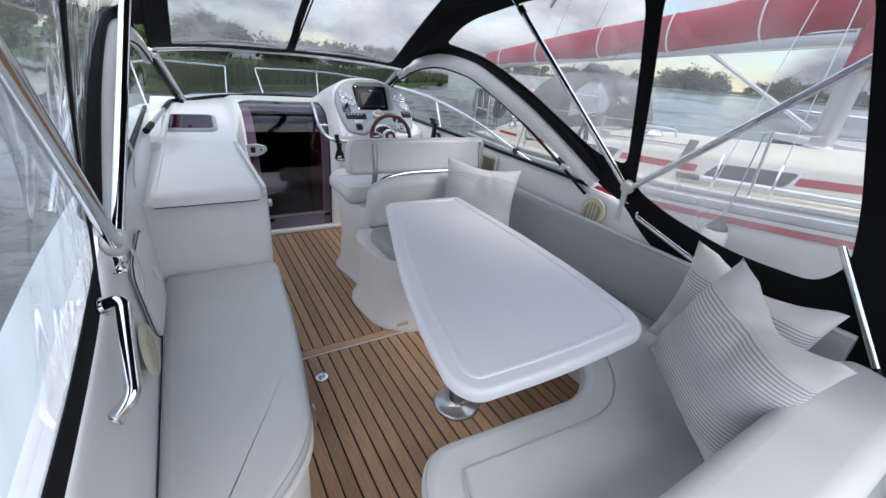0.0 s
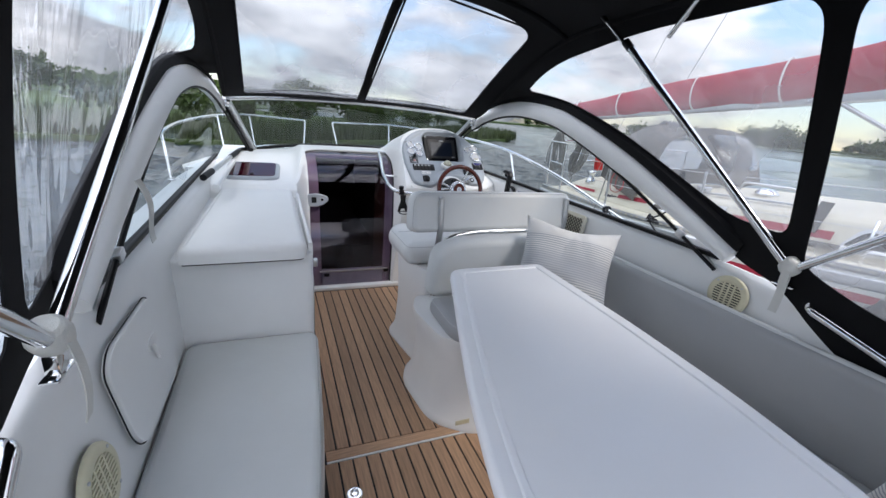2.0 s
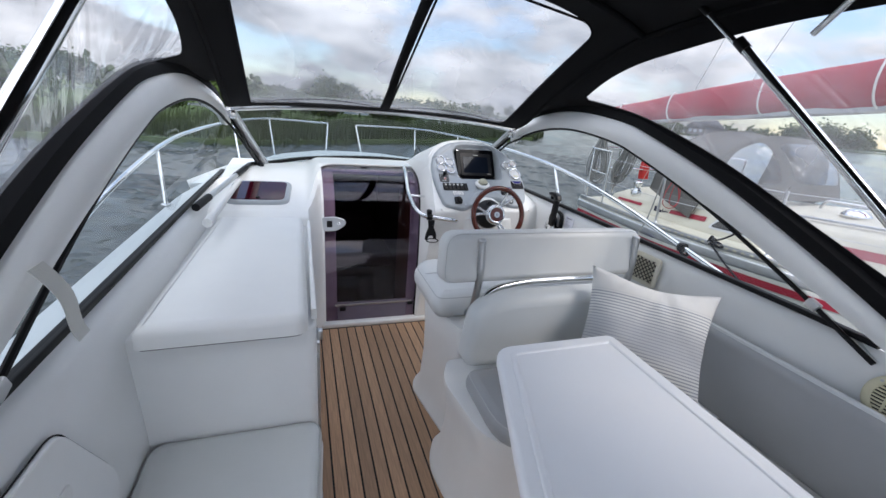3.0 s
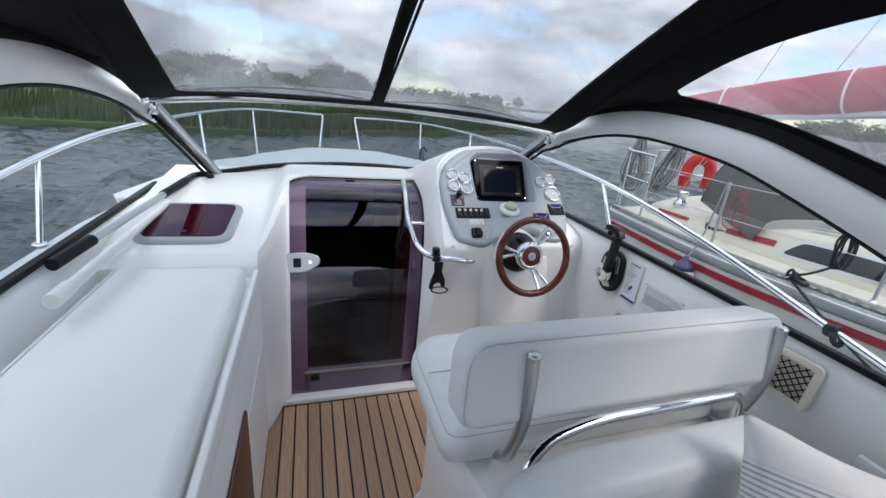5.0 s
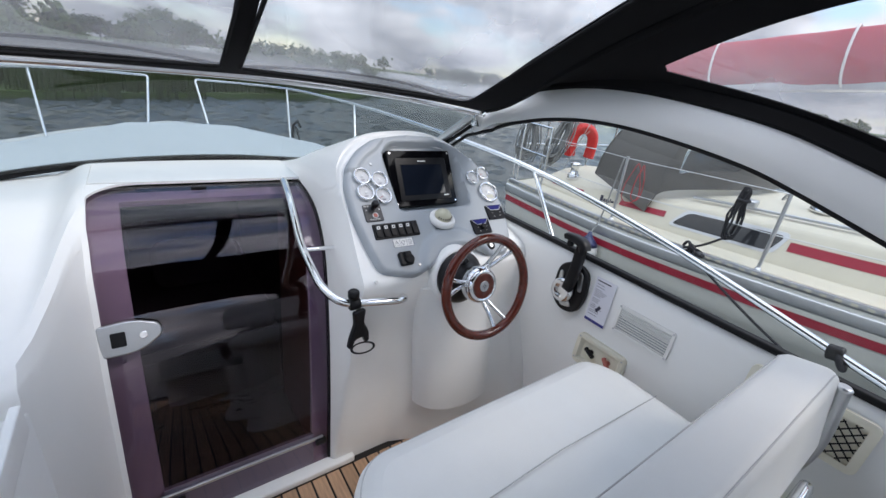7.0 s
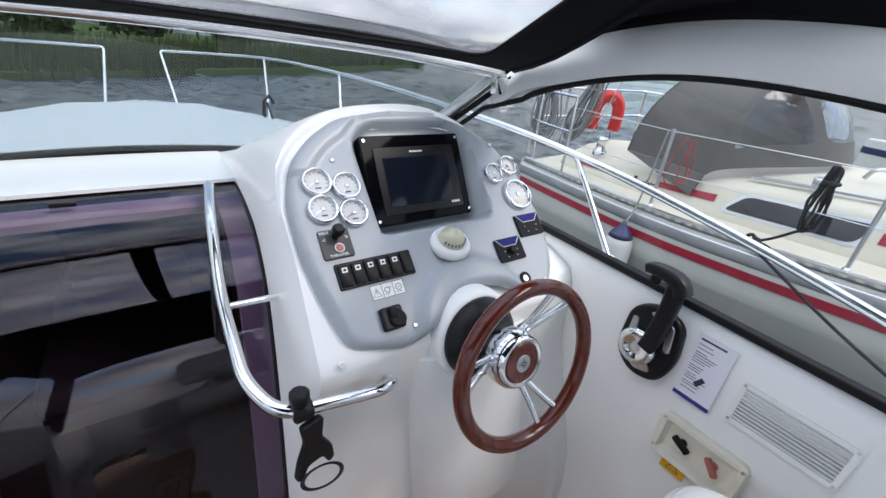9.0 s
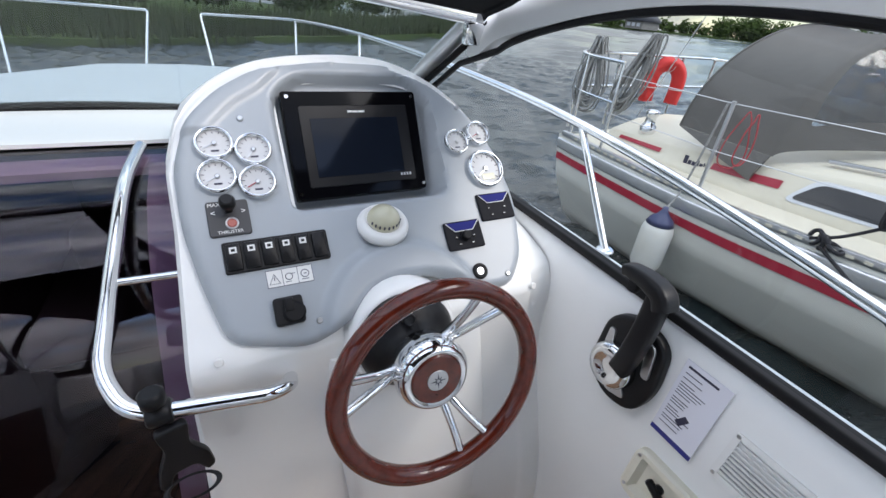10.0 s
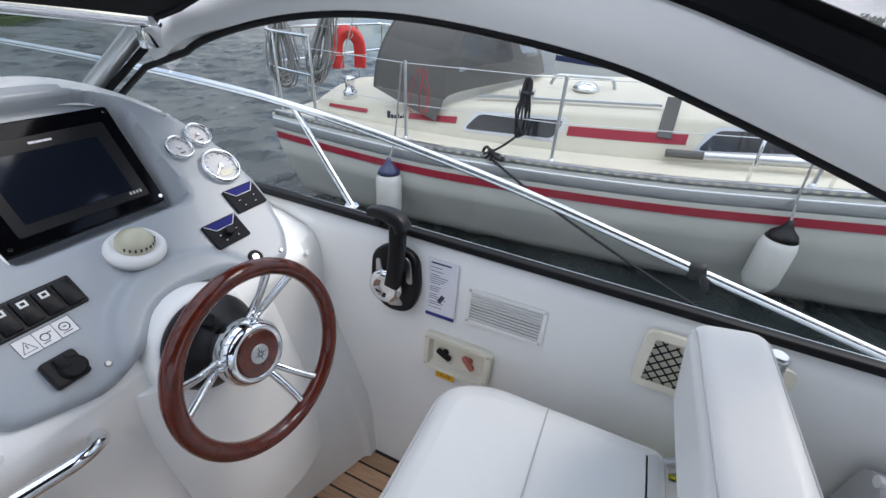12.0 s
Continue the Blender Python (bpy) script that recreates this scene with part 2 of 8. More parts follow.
# striped cushion cloth: thin grey lines with pale margins, closer to blue-grey in the middle
STRIPE = mat("striped_cotton", (0.76, 0.75, 0.72), 0.9, spec=0.15, var=0.06, scale=6, bump=0.3, bscale=300)
_n, _l = STRIPE.node_tree.nodes, STRIPE.node_tree.links
_b = _n["Principled BSDF"]
_src = _b.inputs["Base Color"].links[0].from_socket
_uv = _n.new("ShaderNodeTexCoord")
_sep = _n.new("ShaderNodeSeparateXYZ")
_l.new(_uv.outputs["Object"], _sep.inputs[0])


def _math(op, a, b):
    q = _n.new("ShaderNodeMath")
    q.operation = op
    for k, v in enumerate((a, b)):
        if isinstance(v, (int, float)):
            q.inputs[k].default_value = v
        elif v is not None:
            _l.new(v, q.inputs[k])
    return q.outputs[0]


def _range(v, lo, hi, to_lo, to_hi):
    q = _n.new("ShaderNodeMapRange")
    q.interpolation_type = "SMOOTHSTEP"
    for k, w in (("From Min", lo), ("From Max", hi), ("To Min", to_lo), ("To Max", to_hi)):
        q.inputs[k].default_value = w
    _l.new(v, q.inputs["Value"])
    return q.outputs["Result"]


_wave = _math("ABSOLUTE", _math("SUBTRACT", _math("FRACT", _math("MULTIPLY", _sep.outputs["Y"], 88.0), None), 0.5), None)
_line = _range(_wave, 0.22, 0.40, 0.0, 1.0)
_dist = _math("ABSOLUTE", _math("ADD", _sep.outputs["Y"], 0.02), None)
_line = _math("MULTIPLY", _line, _range(_dist, 0.145, 0.160, 0.85, 0.0))
_band = _range(_dist, 0.02, 0.10, 0.50, 0.0)
_mx = _n.new("ShaderNodeMix")
_mx.data_type = "RGBA"
_l.new(_math("MAXIMUM", _line, _band), _mx.inputs["Factor"])
_l.new(_src, _mx.inputs[6])
_mx.inputs[7].default_value = (0.30, 0.32, 0.36, 1)
_l.new(_mx.outputs[2], _b.inputs["Base Color"])


# ---- building helpers ----
def to_mesh(name, bm, material, sharp=38.0):
    for f in bm.faces:
        f.smooth = len(f.verts) <= 6
    lim = radians(sharp)
    for e in bm.edges:
        e.smooth = len(e.link_faces) == 2 and e.calc_face_angle(0) < lim
    me = bpy.data.meshes.new(name)
    bm.to_mesh(me)
    bm.free()
    for m in (material if isinstance(material, (list, tuple)) else (material,)):
        me.materials.append(m)
    return me


def part(name, bm, material, parent=None, label="", at=None, sharp=38.0):
    ob = new(name, to_mesh(name, bm, material, sharp))
    if parent is not None:
        ob.parent = parent
        inv = parent.matrix_world.inverted() if parent.parent is None else (parent.parent.matrix_world @ parent.matrix_local).inverted()
        ob.matrix_local = inv @ (at or Matrix())
    elif at is not None:
        ob.matrix_world = at
    if label:
        tagged(ob, label)
    return ob


def thing(name, place, label, category, group="", kind=""):
    ob = new(name)
    ob.empty_display_size = 0.05
    ob.matrix_world = Matrix.Translation(place)
    bpy.context.view_layer.update()
    return tagged(ob, label, category, group, kind)


def solid(name, bm, material, label, category, group="", kind="", at=None):
    """A thing of one mesh."""
    return tagged(part(name, bm, material, None, "", at), label, category, group, kind)


def box(x0, x1, y0, y1, z0, z1, bevel=0.0, seg=3, bm=None, m=None):
    bm = bm or bmesh.new()
    r = bmesh.ops.create_cube(bm, size=1.0, matrix=Matrix.LocRotScale(((x0 + x1) / 2, (y0 + y1) / 2, (z0 + z1) / 2), None, (x1 - x0, y1 - y0, z1 - z0)))
    if bevel:
        es = list({e for v in r["verts"] for e in v.link_edges})
        r2 = bmesh.ops.bevel(bm, geom=es, offset=bevel, segments=seg, profile=0.5, affect="EDGES")
    if m is not None:
        bmesh.ops.transform(bm, matrix=m, verts=bm.verts if not bevel else bm.verts)
    return bm


def cyl(r, z0, z1, seg=24, r2=None, bevel=0.0, m=None, bm=None):
    prof = [(r, z0), (r if r2 is None else r2, z1)]
    if bevel:
        ra, rb = prof[0][0], prof[1][0]
        prof = [(ra - bevel, z0), (ra, z0 + bevel), (rb, z1 - bevel), (rb - bevel, z1)]
    return lathe(prof, seg, m, bm)


def lathe(prof, seg=24, m=None, bm=None, closed_ends=True):
    bm = bm or bmesh.new()
    m = m or Matrix()
    rings = []
    for r, z in prof:
        rings.append([bm.verts.new(m @ Vector((r * math.cos(2 * math.pi * i / seg), r * math.sin(2 * math.pi * i / seg), z))) for i in range(seg)])
    for a, b in zip(rings, rings[1:]):
        for i in range(seg):
            j = (i + 1) % seg
            bm.faces.new((a[i], a[j], b[j], b[i]))
    if closed_ends:
        bm.faces.new(rings[0][::-1])
        bm.faces.new(rings[-1])
    return bm


def torus(R, r, seg=48, sub=12, m=None, bm=None):
    bm = bm or bmesh.new()
    m = m or Matrix()
    rings = []
    for i in range(seg):
        a = 2 * math.pi * i / seg
        rings.append([bm.verts.new(m @ Vector(((R + r * math.cos(2 * math.pi * j / sub)) * math.cos(a), (R + r * math.cos(2 * math.pi * j / sub)) * math.sin(a), r * math.sin(2 * math.pi * j / sub)))) for j in range(sub)])
    for i in range(seg):
        a, b = rings[i], rings[(i + 1) % seg]
        for j in range(sub):
            k = (j + 1) % sub
            bm.faces.new((a[j], b[j], b[k], a[k]))
    return bm


def smooth_path(pts, n=8, closed=False):
    """Catmull-Rom through the points."""
    p = [Vector(q) for q in pts]
    out = []
    cnt = len(p)
    for i in range(cnt if closed else cnt - 1):
        a = p[(i - 1) % cnt] if closed or i > 0 else p[0] * 2 - p[1]
        b, c = p[i], p[(i + 1) % cnt]
        d = p[(i + 2) % cnt] if closed or i + 2 < cnt else c * 2 - b
        for k in range(n):
            t = k / n
            out.append(0.5 * ((2 * b) + (c - a) * t + (2 * a - 5 * b + 4 * c - d) * t * t + (3 * b - a - 3 * c + d) * t ** 3))
    if not closed:
        out.append(p[-1])
    return out


def bent_path(pts, r=0.04, n=5):
    """Straight runs with rounded bends of radius about r."""
    p = [Vector(q) for q in pts]
    out = [p[0]]
    for a, b, c in zip(p, p[1:], p[2:]):
        da, dc = (a - b), (c - b)
        k = min(r, da.length * 0.45, dc.length * 0.45)
        s, e = b + da.normalized() * k, b + dc.normalized() * k
        for i in range(n + 1):
            t = i / n
            out.append((1 - t) ** 2 * s + 2 * t * (1 - t) * b + t * t * e)
    out.append(p[-1])
    return out


def sweep(path, section, closed=False, caps=True, bm=None, up=None, scale=None):
    """Carries a closed 2D section along a path, with no twist; up fixes the section's second axis."""
    bm = bm or bmesh.new()
    p = [Vector(q) for q in path]
    n = len(p)
    rings, prev = [], None
    for i in range(n):
        a = p[i - 1] if (i > 0 or closed) else p[0]
        b = p[(i + 1) % n] if (i < n - 1 or closed) else p[-1]
        t = (b - a).normalized()
        if up is not None:
            s = t.cross(Vector(up)).normalized()
            u = s.cross(t).normalized()
        else:
            if prev is None:
                ref = Vector((0, 0, 1)) if abs(t.z) < 0.9 else Vector((0, 1, 0))
                u = (ref - t * ref.dot(t)).normalized()
            else:
                u = (prev - t * prev.dot(t)).normalized()
            prev = u
            s = t.cross(u)
        k = scale(i / (n - 1)) if scale else 1.0
        rings.append([bm.verts.new(p[i] + s * (x * k) + u * (y * k)) for x, y in section])
    m = len(section)
    for i in range(n if closed else n - 1):
        a, b = rings[i], rings[(i + 1) % n]
        for j in range(m):
            k = (j + 1) % m
            bm.faces.new((a[j], a[k], b[k], b[j]))
    if caps and not closed:
        bm.faces.new(rings[0])
        bm.faces.new(rings[-1][::-1])
    bmesh.ops.recalc_face_normals(bm, faces=bm.faces)
    return bm


def circle(r, n=12):
    return [(r * math.cos(2 * math.pi * i / n), r * math.sin(2 * math.pi * i / n)) for i in range(n)]


def tube(path, r, n=12, closed=False, bm=None):
    return sweep(path, circle(r, n), closed, bm=bm)


def rounded(poly, r, n=5):
    """A 2D outline with its corners rounded; r is one radius or one for each corner."""
    out, cnt = [], len(poly)
    for i in range(cnt):
        a, b, c = Vector(poly[i - 1]), Vector(poly[i]), Vector(poly[(i + 1) % cnt])
        k = r[i] if isinstance(r, (list, tuple)) else r
        k = min(k, (a - b).length * 0.48, (c - b).length * 0.48)
        if k < 1e-4:
            out.append((b.x, b.y))
            continue
        s, e = b + (a - b).normalized() * k, b + (c - b).normalized() * k
        for j in range(n + 1):
            t = j / n
            q = (1 - t) ** 2 * s + 2 * t * (1 - t) * b + t * t * e
            out.append((q.x, q.y))
    return out


def inset(poly, d):
    """Outline moved inwards by d (counter-clockwise outlines)."""
    out, n = [], len(poly)
    area = sum(poly[i - 1][0] * poly[i][1] - poly[i][0] * poly[i - 1][1] for i in range(n))
    sg = 1 if area > 0 else -1
    for i in range(n):
        a, b, c = Vector(poly[i - 1]), Vector(poly[i]), Vector(poly[(i + 1) % n])
        d1, d2 = (b - a), (c - b)
        if d1.length < 1e-9 or d2.length < 1e-9:
            out.append((b.x, b.y))
            continue
        d1.normalize(), d2.normalize()
        nn = Vector((-(d1.y + d2.y), d1.x + d2.x))
        if nn.length < 1e-6:
            nn = Vector((-d1.y, d1.x))
        nn.normalize()
        k = max(0.5, nn.dot(Vector((-d1.y, d1.x))))
        q = b + nn * (sg * d / k)
        out.append((q.x, q.y))
    for _ in range(6):
        for i in range(n):
            j = (i + 1) % n
            ox, oy = poly[j][0] - poly[i][0], poly[j][1] - poly[i][1]
            if (out[j][0] - out[i][0]) * ox + (out[j][1] - out[i][1]) * oy < 0:
                c = ((out[i][0] + out[j][0]) / 2, (out[i][1] + out[j][1]) / 2)
                out[i] = out[j] = c
    return out


def prism(poly, z0, z1, bevel=0.0, seg=3, m=None, bm=None, bottom=False, dome=0.0):
    """An upright prism over a 2D outline with rounded top (and bottom) edges."""
    bm = bm or bmesh.new()
    m = m or Matrix()
    levels = []
    if bottom and bevel:
        for i in range(seg + 1):
            a = math.pi / 2 * i / seg
            levels.append((bevel * (1 - math.sin(a)), z0 + bevel * (1 - math.cos(a))))
    else:
        levels.append((0.0, z0))
    if bevel:
        for i in range(seg + 1):
            a = math.pi / 2 * i / seg
            levels.append((bevel * (1 - math.cos(a)), z1 - bevel * (1 - math.sin(a))))
    else:
        levels.append((0.0, z1))
    rings = []
    for d, z in levels:
        rings.append([bm.verts.new(m @ Vector((x, y, z))) for x, y in (inset(poly, d) if d > 1e-6 else poly)])
    n = len(poly)
    for a, b in zip(rings, rings[1:]):
        for i in range(n):
            j = (i + 1) % n
            bm.faces.new((a[i], a[j], b[j], b[i]))
    bm.faces.new(rings[0][::-1])
    top = bm.faces.new(rings[-1])
    if dome:
        r = bmesh.ops.inset_region(bm, faces=[top], thickness=dome, depth=dome * 0.12)
    bmesh.ops.recalc_face_normals(bm, faces=bm.faces)
    return bm


def surface(fn, nu, nv, thick=0.0, bm=None):
    """A sheet fn(u, v) -> point, u and v from 0 to 1, with a thickness."""
    bm = bm or bmesh.new()
    g = [[bm.verts.new(fn(i / nu, j / nv)) for j in range(nv + 1)] for i in range(nu + 1)]
    fs = []
    for i in range(nu):
        for j in range(nv):
            fs.append(bm.faces.new((g[i][j], g[i + 1][j], g[i + 1][j + 1], g[i][j + 1])))
    if thick:
        bmesh.ops.recalc_face_normals(bm, faces=fs)
        bmesh.ops.solidify(bm, geom=fs, thickness=thick)
    return bm


def lerp(tbl, x):
    """Piecewise linear, smoothed, look-up in [(x, y), ...] with rising x."""
    if x <= tbl[0][0]:
        return tbl[0][1]
    for (a, b), (c, d) in zip(tbl, tbl[1:]):
        if x <= c:
            return b + (d - b) * (x - a) / (c - a)
    return tbl[-1][1]


def spline(tbl, x):
    """Smooth look-up through [(x, y), ...] with rising x."""
    n = len(tbl)
    if x <= tbl[0][0]:
        return tbl[0][1]
    if x >= tbl[-1][0]:
        return tbl[-1][1]
    for i in range(n - 1):
        x0, y0 = tbl[i]
        x1, y1 = tbl[i + 1]
        if x <= x1:
            def slope(k):
                if k <= 0 or k >= n - 1:
                    k0, k1 = max(0, k - 1), min(n - 1, k + 1)
                else:
                    k0, k1 = k - 1, k + 1
                return (tbl[k1][1] - tbl[k0][1]) / (tbl[k1][0] - tbl[k0][0])
            h = x1 - x0
            t = (x - x0) / h
            return (2 * t ** 3 - 3 * t * t + 1) * y0 + (t ** 3 - 2 * t * t + t) * h * slope(i) + (-2 * t ** 3 + 3 * t * t) * y1 + (t ** 3 - t * t) * h * slope(i + 1)


def bars(rows, m, material, parent, name="print", label=""):
    """Thin raised marks (x, y, w, h) on the plane of m."""
    bm = bmesh.new()
    for x, y, w, h in rows:
        box(x, x + w, y, y + h, 0, 0.0006, bm=bm)
    bmesh.ops.transform(bm, matrix=m, verts=bm.verts)
    return part(name, bm, material, parent, label)


def lettering(text, size, m, material, parent, name="lettering"):
    cu = bpy.data.curves.new(name, "FONT")
    cu.body, cu.size, cu.extrude = text, size, 0.0003
    ob = new("text_source", cu)
    me = bpy.data.meshes.new_from_object(ob.evaluated_get(bpy.context.evaluated_depsgraph_get()))
    bpy.data.objects.remove(ob)
    bpy.data.curves.remove(cu)
    me.transform(m)
    me.materials.clear()
    me.materials.append(material)
    t = new(name, me)
    t.parent = parent
    t.matrix_local = parent.matrix_world.inverted() if parent.parent is None else (parent.parent.matrix_world @ parent.matrix_local).inverted()
    return t


def sdf_poly(px, py, poly):
    """Signed distance to a closed outline (minus inside), and the nearest point on it."""
    best, bx, by, inside = 1e9, 0, 0, False
    n = len(poly)
    j = n - 1
    for i in range(n):
        ax, ay = poly[j]
        cx, cy = poly[i]
        dx, dy = cx - ax, cy - ay
        L = dx * dx + dy * dy
        t = 0 if L == 0 else max(0, min(1, ((px - ax) * dx + (py - ay) * dy) / L))
        qx, qy = ax + t * dx, ay + t * dy
        d = (px - qx) ** 2 + (py - qy) ** 2
        if d < best:
            best, bx, by = d, qx, qy
        if (ay > py) != (cy > py) and px < (cx - ax) * (py - ay) / (cy - ay + 1e-12) + ax:
            inside = not inside
        j = i
    return (-1 if inside else 1) * math.sqrt(best), bx, by


def sheet_with_windows(us, vs, flat, lift, holes):
    """A cloth sheet cut open at the holes. flat(u, v) gives its plan point, lift its place. Returns the cloth's bmesh and one for each pane."""
    nu, nv = len(us), len(vs)
    plan = [[list(flat(u, v)) for v in vs] for u in us]
    own = {}
    for h, poly in enumerate(holes):
        x0, x1 = min(p[0] for p in poly), max(p[0] for p in poly)
        y0, y1 = min(p[1] for p in poly), max(p[1] for p in poly)
        for i in range(nu - 1):
            for j in range(nv - 1):
                c = [(plan[i][j][k] + plan[i + 1][j][k] + plan[i][j + 1][k] + plan[i + 1][j + 1][k]) / 4 for k in (0, 1)]
                if x0 <= c[0] <= x1 and y0 <= c[1] <= y1 and sdf_poly(c[0], c[1], poly)[0] < 0:
                    own[(i, j)] = h
    for i in range(nu):
        for j in range(nv):
            around = {own.get((a, b), -1) for a in (i - 1, i) for b in (j - 1, j) if 0 <= a < nu - 1 and 0 <= b < nv - 1}
            if len(around) > 1:
                h = max(around)
                _, qx, qy = sdf_poly(plan[i][j][0], plan[i][j][1], holes[h])
                plan[i][j] = [qx, qy]
    cloth = bmesh.new()
    panes = [bmesh.new() for _ in holes]
    made = {}

    def vert(k, i, j):
        if (k, i, j) not in made:
            made[(k, i, j)] = (cloth if k < 0 else panes[k]).verts.new(lift(*plan[i][j]))
        return made[(k, i, j)]
    for i in range(nu - 1):
        for j in range(nv - 1):
            k = own.get((i, j), -1)
            vv = (vert(k, i, j), vert(k, i + 1, j), vert(k, i + 1, j + 1), vert(k, i, j + 1))
            try:
                (cloth if k < 0 else panes[k]).faces.new(vv)
            except ValueError:
                pass
    for b in (cloth, *panes):
        bmesh.ops.remove_doubles(b, verts=b.verts, dist=1e-5)
        bmesh.ops.recalc_face_normals(b, faces=b.faces)
    return cloth, panes


def steps(a, b, n):
    return [a + (b - a) * i / n for i in range(n + 1)]


def flip(bm):
    """The same shape on the other side of the boat's middle line."""
    bmesh.ops.transform(bm, matrix=Matrix.Translation((2 * XC, 0, 0)) @ Matrix.Diagonal((-1, 1, 1, 1)), verts=bm.verts)
    bmesh.ops.reverse_faces(bm, faces=bm.faces)
    return bm


XC = 1.415          # the boat's middle line
WATER = -0.38

# ---- structure of the motor boat ----
COAM = [(-0.6, 0.78), (0.6, 0.79), (1.5, 0.82), (2.3, 0.89), (3.0, 0.905), (4.4, 0.925), (5.4, 0.93)]


def coaming(u, v, inner=0.0):
    y = -0.6 + 6.0 * u
    zc = spline(COAM, y)
    taper = max(0.0, y - 4.6) * 0.12
    prof = [(2.44 - inner, -0.02), (2.462 - inner, 0.30), (2.470 - inner, 0.55), (2.477 - inner * 0.7, zc - 0.06), (2.485 - inner * 0.4, zc - 0.02), (2.505, zc), (2.525, zc - 0.004),
            (2.552, zc - 0.05), (2.59, zc - 0.07), (2.69, zc - 0.085), (2.71, zc - 0.12), (2.71, zc - 0.22), (2.64, 0.1), (2.52, WATER - 0.2)]
    k = v * (len(prof) - 1)
    i = min(int(k), len(prof) - 2)
    t = k - i
    x = prof[i][0] + (prof[i + 1][0] - prof[i][0]) * t
    z = prof[i][1] + (prof[i + 1][1] - prof[i][1]) * t
    return Vector((x - taper, y, z))




def deck_outside(bm):
    """Side deck and topsides outside the window: bluish deck gelcoat, darkened against strong skylight."""
    for f in bm.faces:
        f.material_index = 1 if abs(f.calc_center_median().x - XC) > 1.155 and f.calc_center_median().z > 0.55 else 0
    return bm


tagged(part("wall_starboard", deck_outside(surface(coaming, 40, 26, 0.012)), (GEL, GEL_DECK)), "moulded white gelcoat cockpit side and gunwale", "wall", kind="structure")
tagged(part("wall_port", deck_outside(flip(surface(lambda u, v: coaming(u, v, 0.025), 40, 26, 0.012))), (GEL, GEL_DECK)), "moulded white gelcoat cockpit side and gunwale", "wall", kind="structure")
tagged(part("wall_aft", box(0.3, 2.53, -0.55, -0.48, -0.05, 0.8, 0.02), GEL), "white gelcoat transom across the stern", "wall", kind="structure")

# side-window rubber seal along both gunwales
for side in (0, 1):
    bm = sweep([Vector((2.505, y, spline(COAM, y) + 0.008)) for y in steps(2.34, 5.0, 24)], rounded([(-0.014, -0.008), (0.014, -0.008), (0.014, 0.012), (-0.014, 0.012)], 0.005, 3))
    tagged(part("trim_port_seal" if side else "trim_starboard_seal", flip(bm) if side else bm, RUBBER), "black rubber seal under the side window", "trim", kind="structure")

# foredeck
HALF = [(4.4, 1.36), (5.4, 1.35), (6.4, 1.32), (7.4, 1.24), (8.3, 1.03), (9.0, 0.68), (9.6, 0.26), (9.9, 0.03)]


def bow_x(y):
    """The middle line of the foredeck."""
    return XC + 0.028 * max(0.0, y - 5.2)


def foredeck(u, v):
    y = 5.22 + 4.68 * u
    s = 2 * v - 1
    hw = spline(HALF, y)
    roof_w = lerp([(5.2, 1.02), (6.4, 0.86), (7.75, 0.50), (9.9, 0.3)], y)
    k = max(0.0, min(1.0, (roof_w - abs(s) * hw) / 0.07))
    k = k * k * (3 - 2 * k) * max(0.0, min(1.0, (7.80 - y) / 0.06))
    low = lerp([(5.2, 0.80), (7.0, 0.70), (8.0, 0.60), (9.9, 0.50)], y) + 0.015 * (1 - s * s)
    top = lerp([(5.2, 0.985), (6.4, 0.905), (7.8, 0.800)], y) + 0.012 * (1 - (s * hw / roof_w) ** 2)
    return Vector((bow_x(y) + s * hw, y, low + max(0.0, top - low) * k))


tagged(part("ground_foredeck", surface(foredeck, 60, 70, 0.03), GEL_DECK), "pale non-slip foredeck with a raised cabin roof", "deck", kind="structure")


def bow_side(u, v, side=1):
    y = 5.22 + 4.68 * u
    return Vector((bow_x(y) + side * (spline(HALF, y) + 0.02) * (1 - 0.22 * v), y, lerp([(5.2, 0.82), (7.0, 0.72), (8.0, 0.62), (9.9, 0.52)], y) - 1.15 * v))


bm = surface(bow_side, 24, 8)
surface(lambda u, v: bow_side(u, v, -1), 24, 8, bm=bm)
bmesh.ops.recalc_face_normals(bm, faces=bm.faces)
tagged(part("hull_bow", bm, GEL), "white gelcoat bow of the motor boat", "hull", kind="structure")

# sole: caulk bed under the teak
fl = part("floor", box(0.50, 2.46, -0.5, 4.335, -0.04, -0.004), CAULK)
tagged(fl, "teak planked cockpit sole with black caulking", "floor", kind="structure")

# ---- forward moulding: dash top, door surround and helm console ----
DOOR = [(4.33, 0.035), (4.39, 0.30), (4.48, 0.60), (4.58, 0.83), (4.69, 0.945), (4.80, 0.990), (4.935, 1.012)]


def door_at(s):
    """Point (y, z) of the curved door's face, s from 0 to 1."""
    k = s * (len(DOOR) - 1)
    return Vector((spline([(i, d[0]) for i, d in enumerate(DOOR)], k), spline([(i, d[1]) for i, d in enumerate(DOOR)], k)))


# profile rows (y, z) bottom to windscreen, the same count of points for all
DASH_LEFT = [(4.14, 0.0), (4.14, 0.45), (4.14, 0.78), (4.15, 0.815), (4.19, 0.845), (4.24, 0.855), (4.45, 0.885), (4.70, 0.925), (5.0, 0.965), (5.27, 0.985)]
DASH_MID = [(y - 0.014, z + 0.004) for y, z in DOOR] + [(5.03, 1.020), (5.15, 1.022), (5.29, 1.018)]


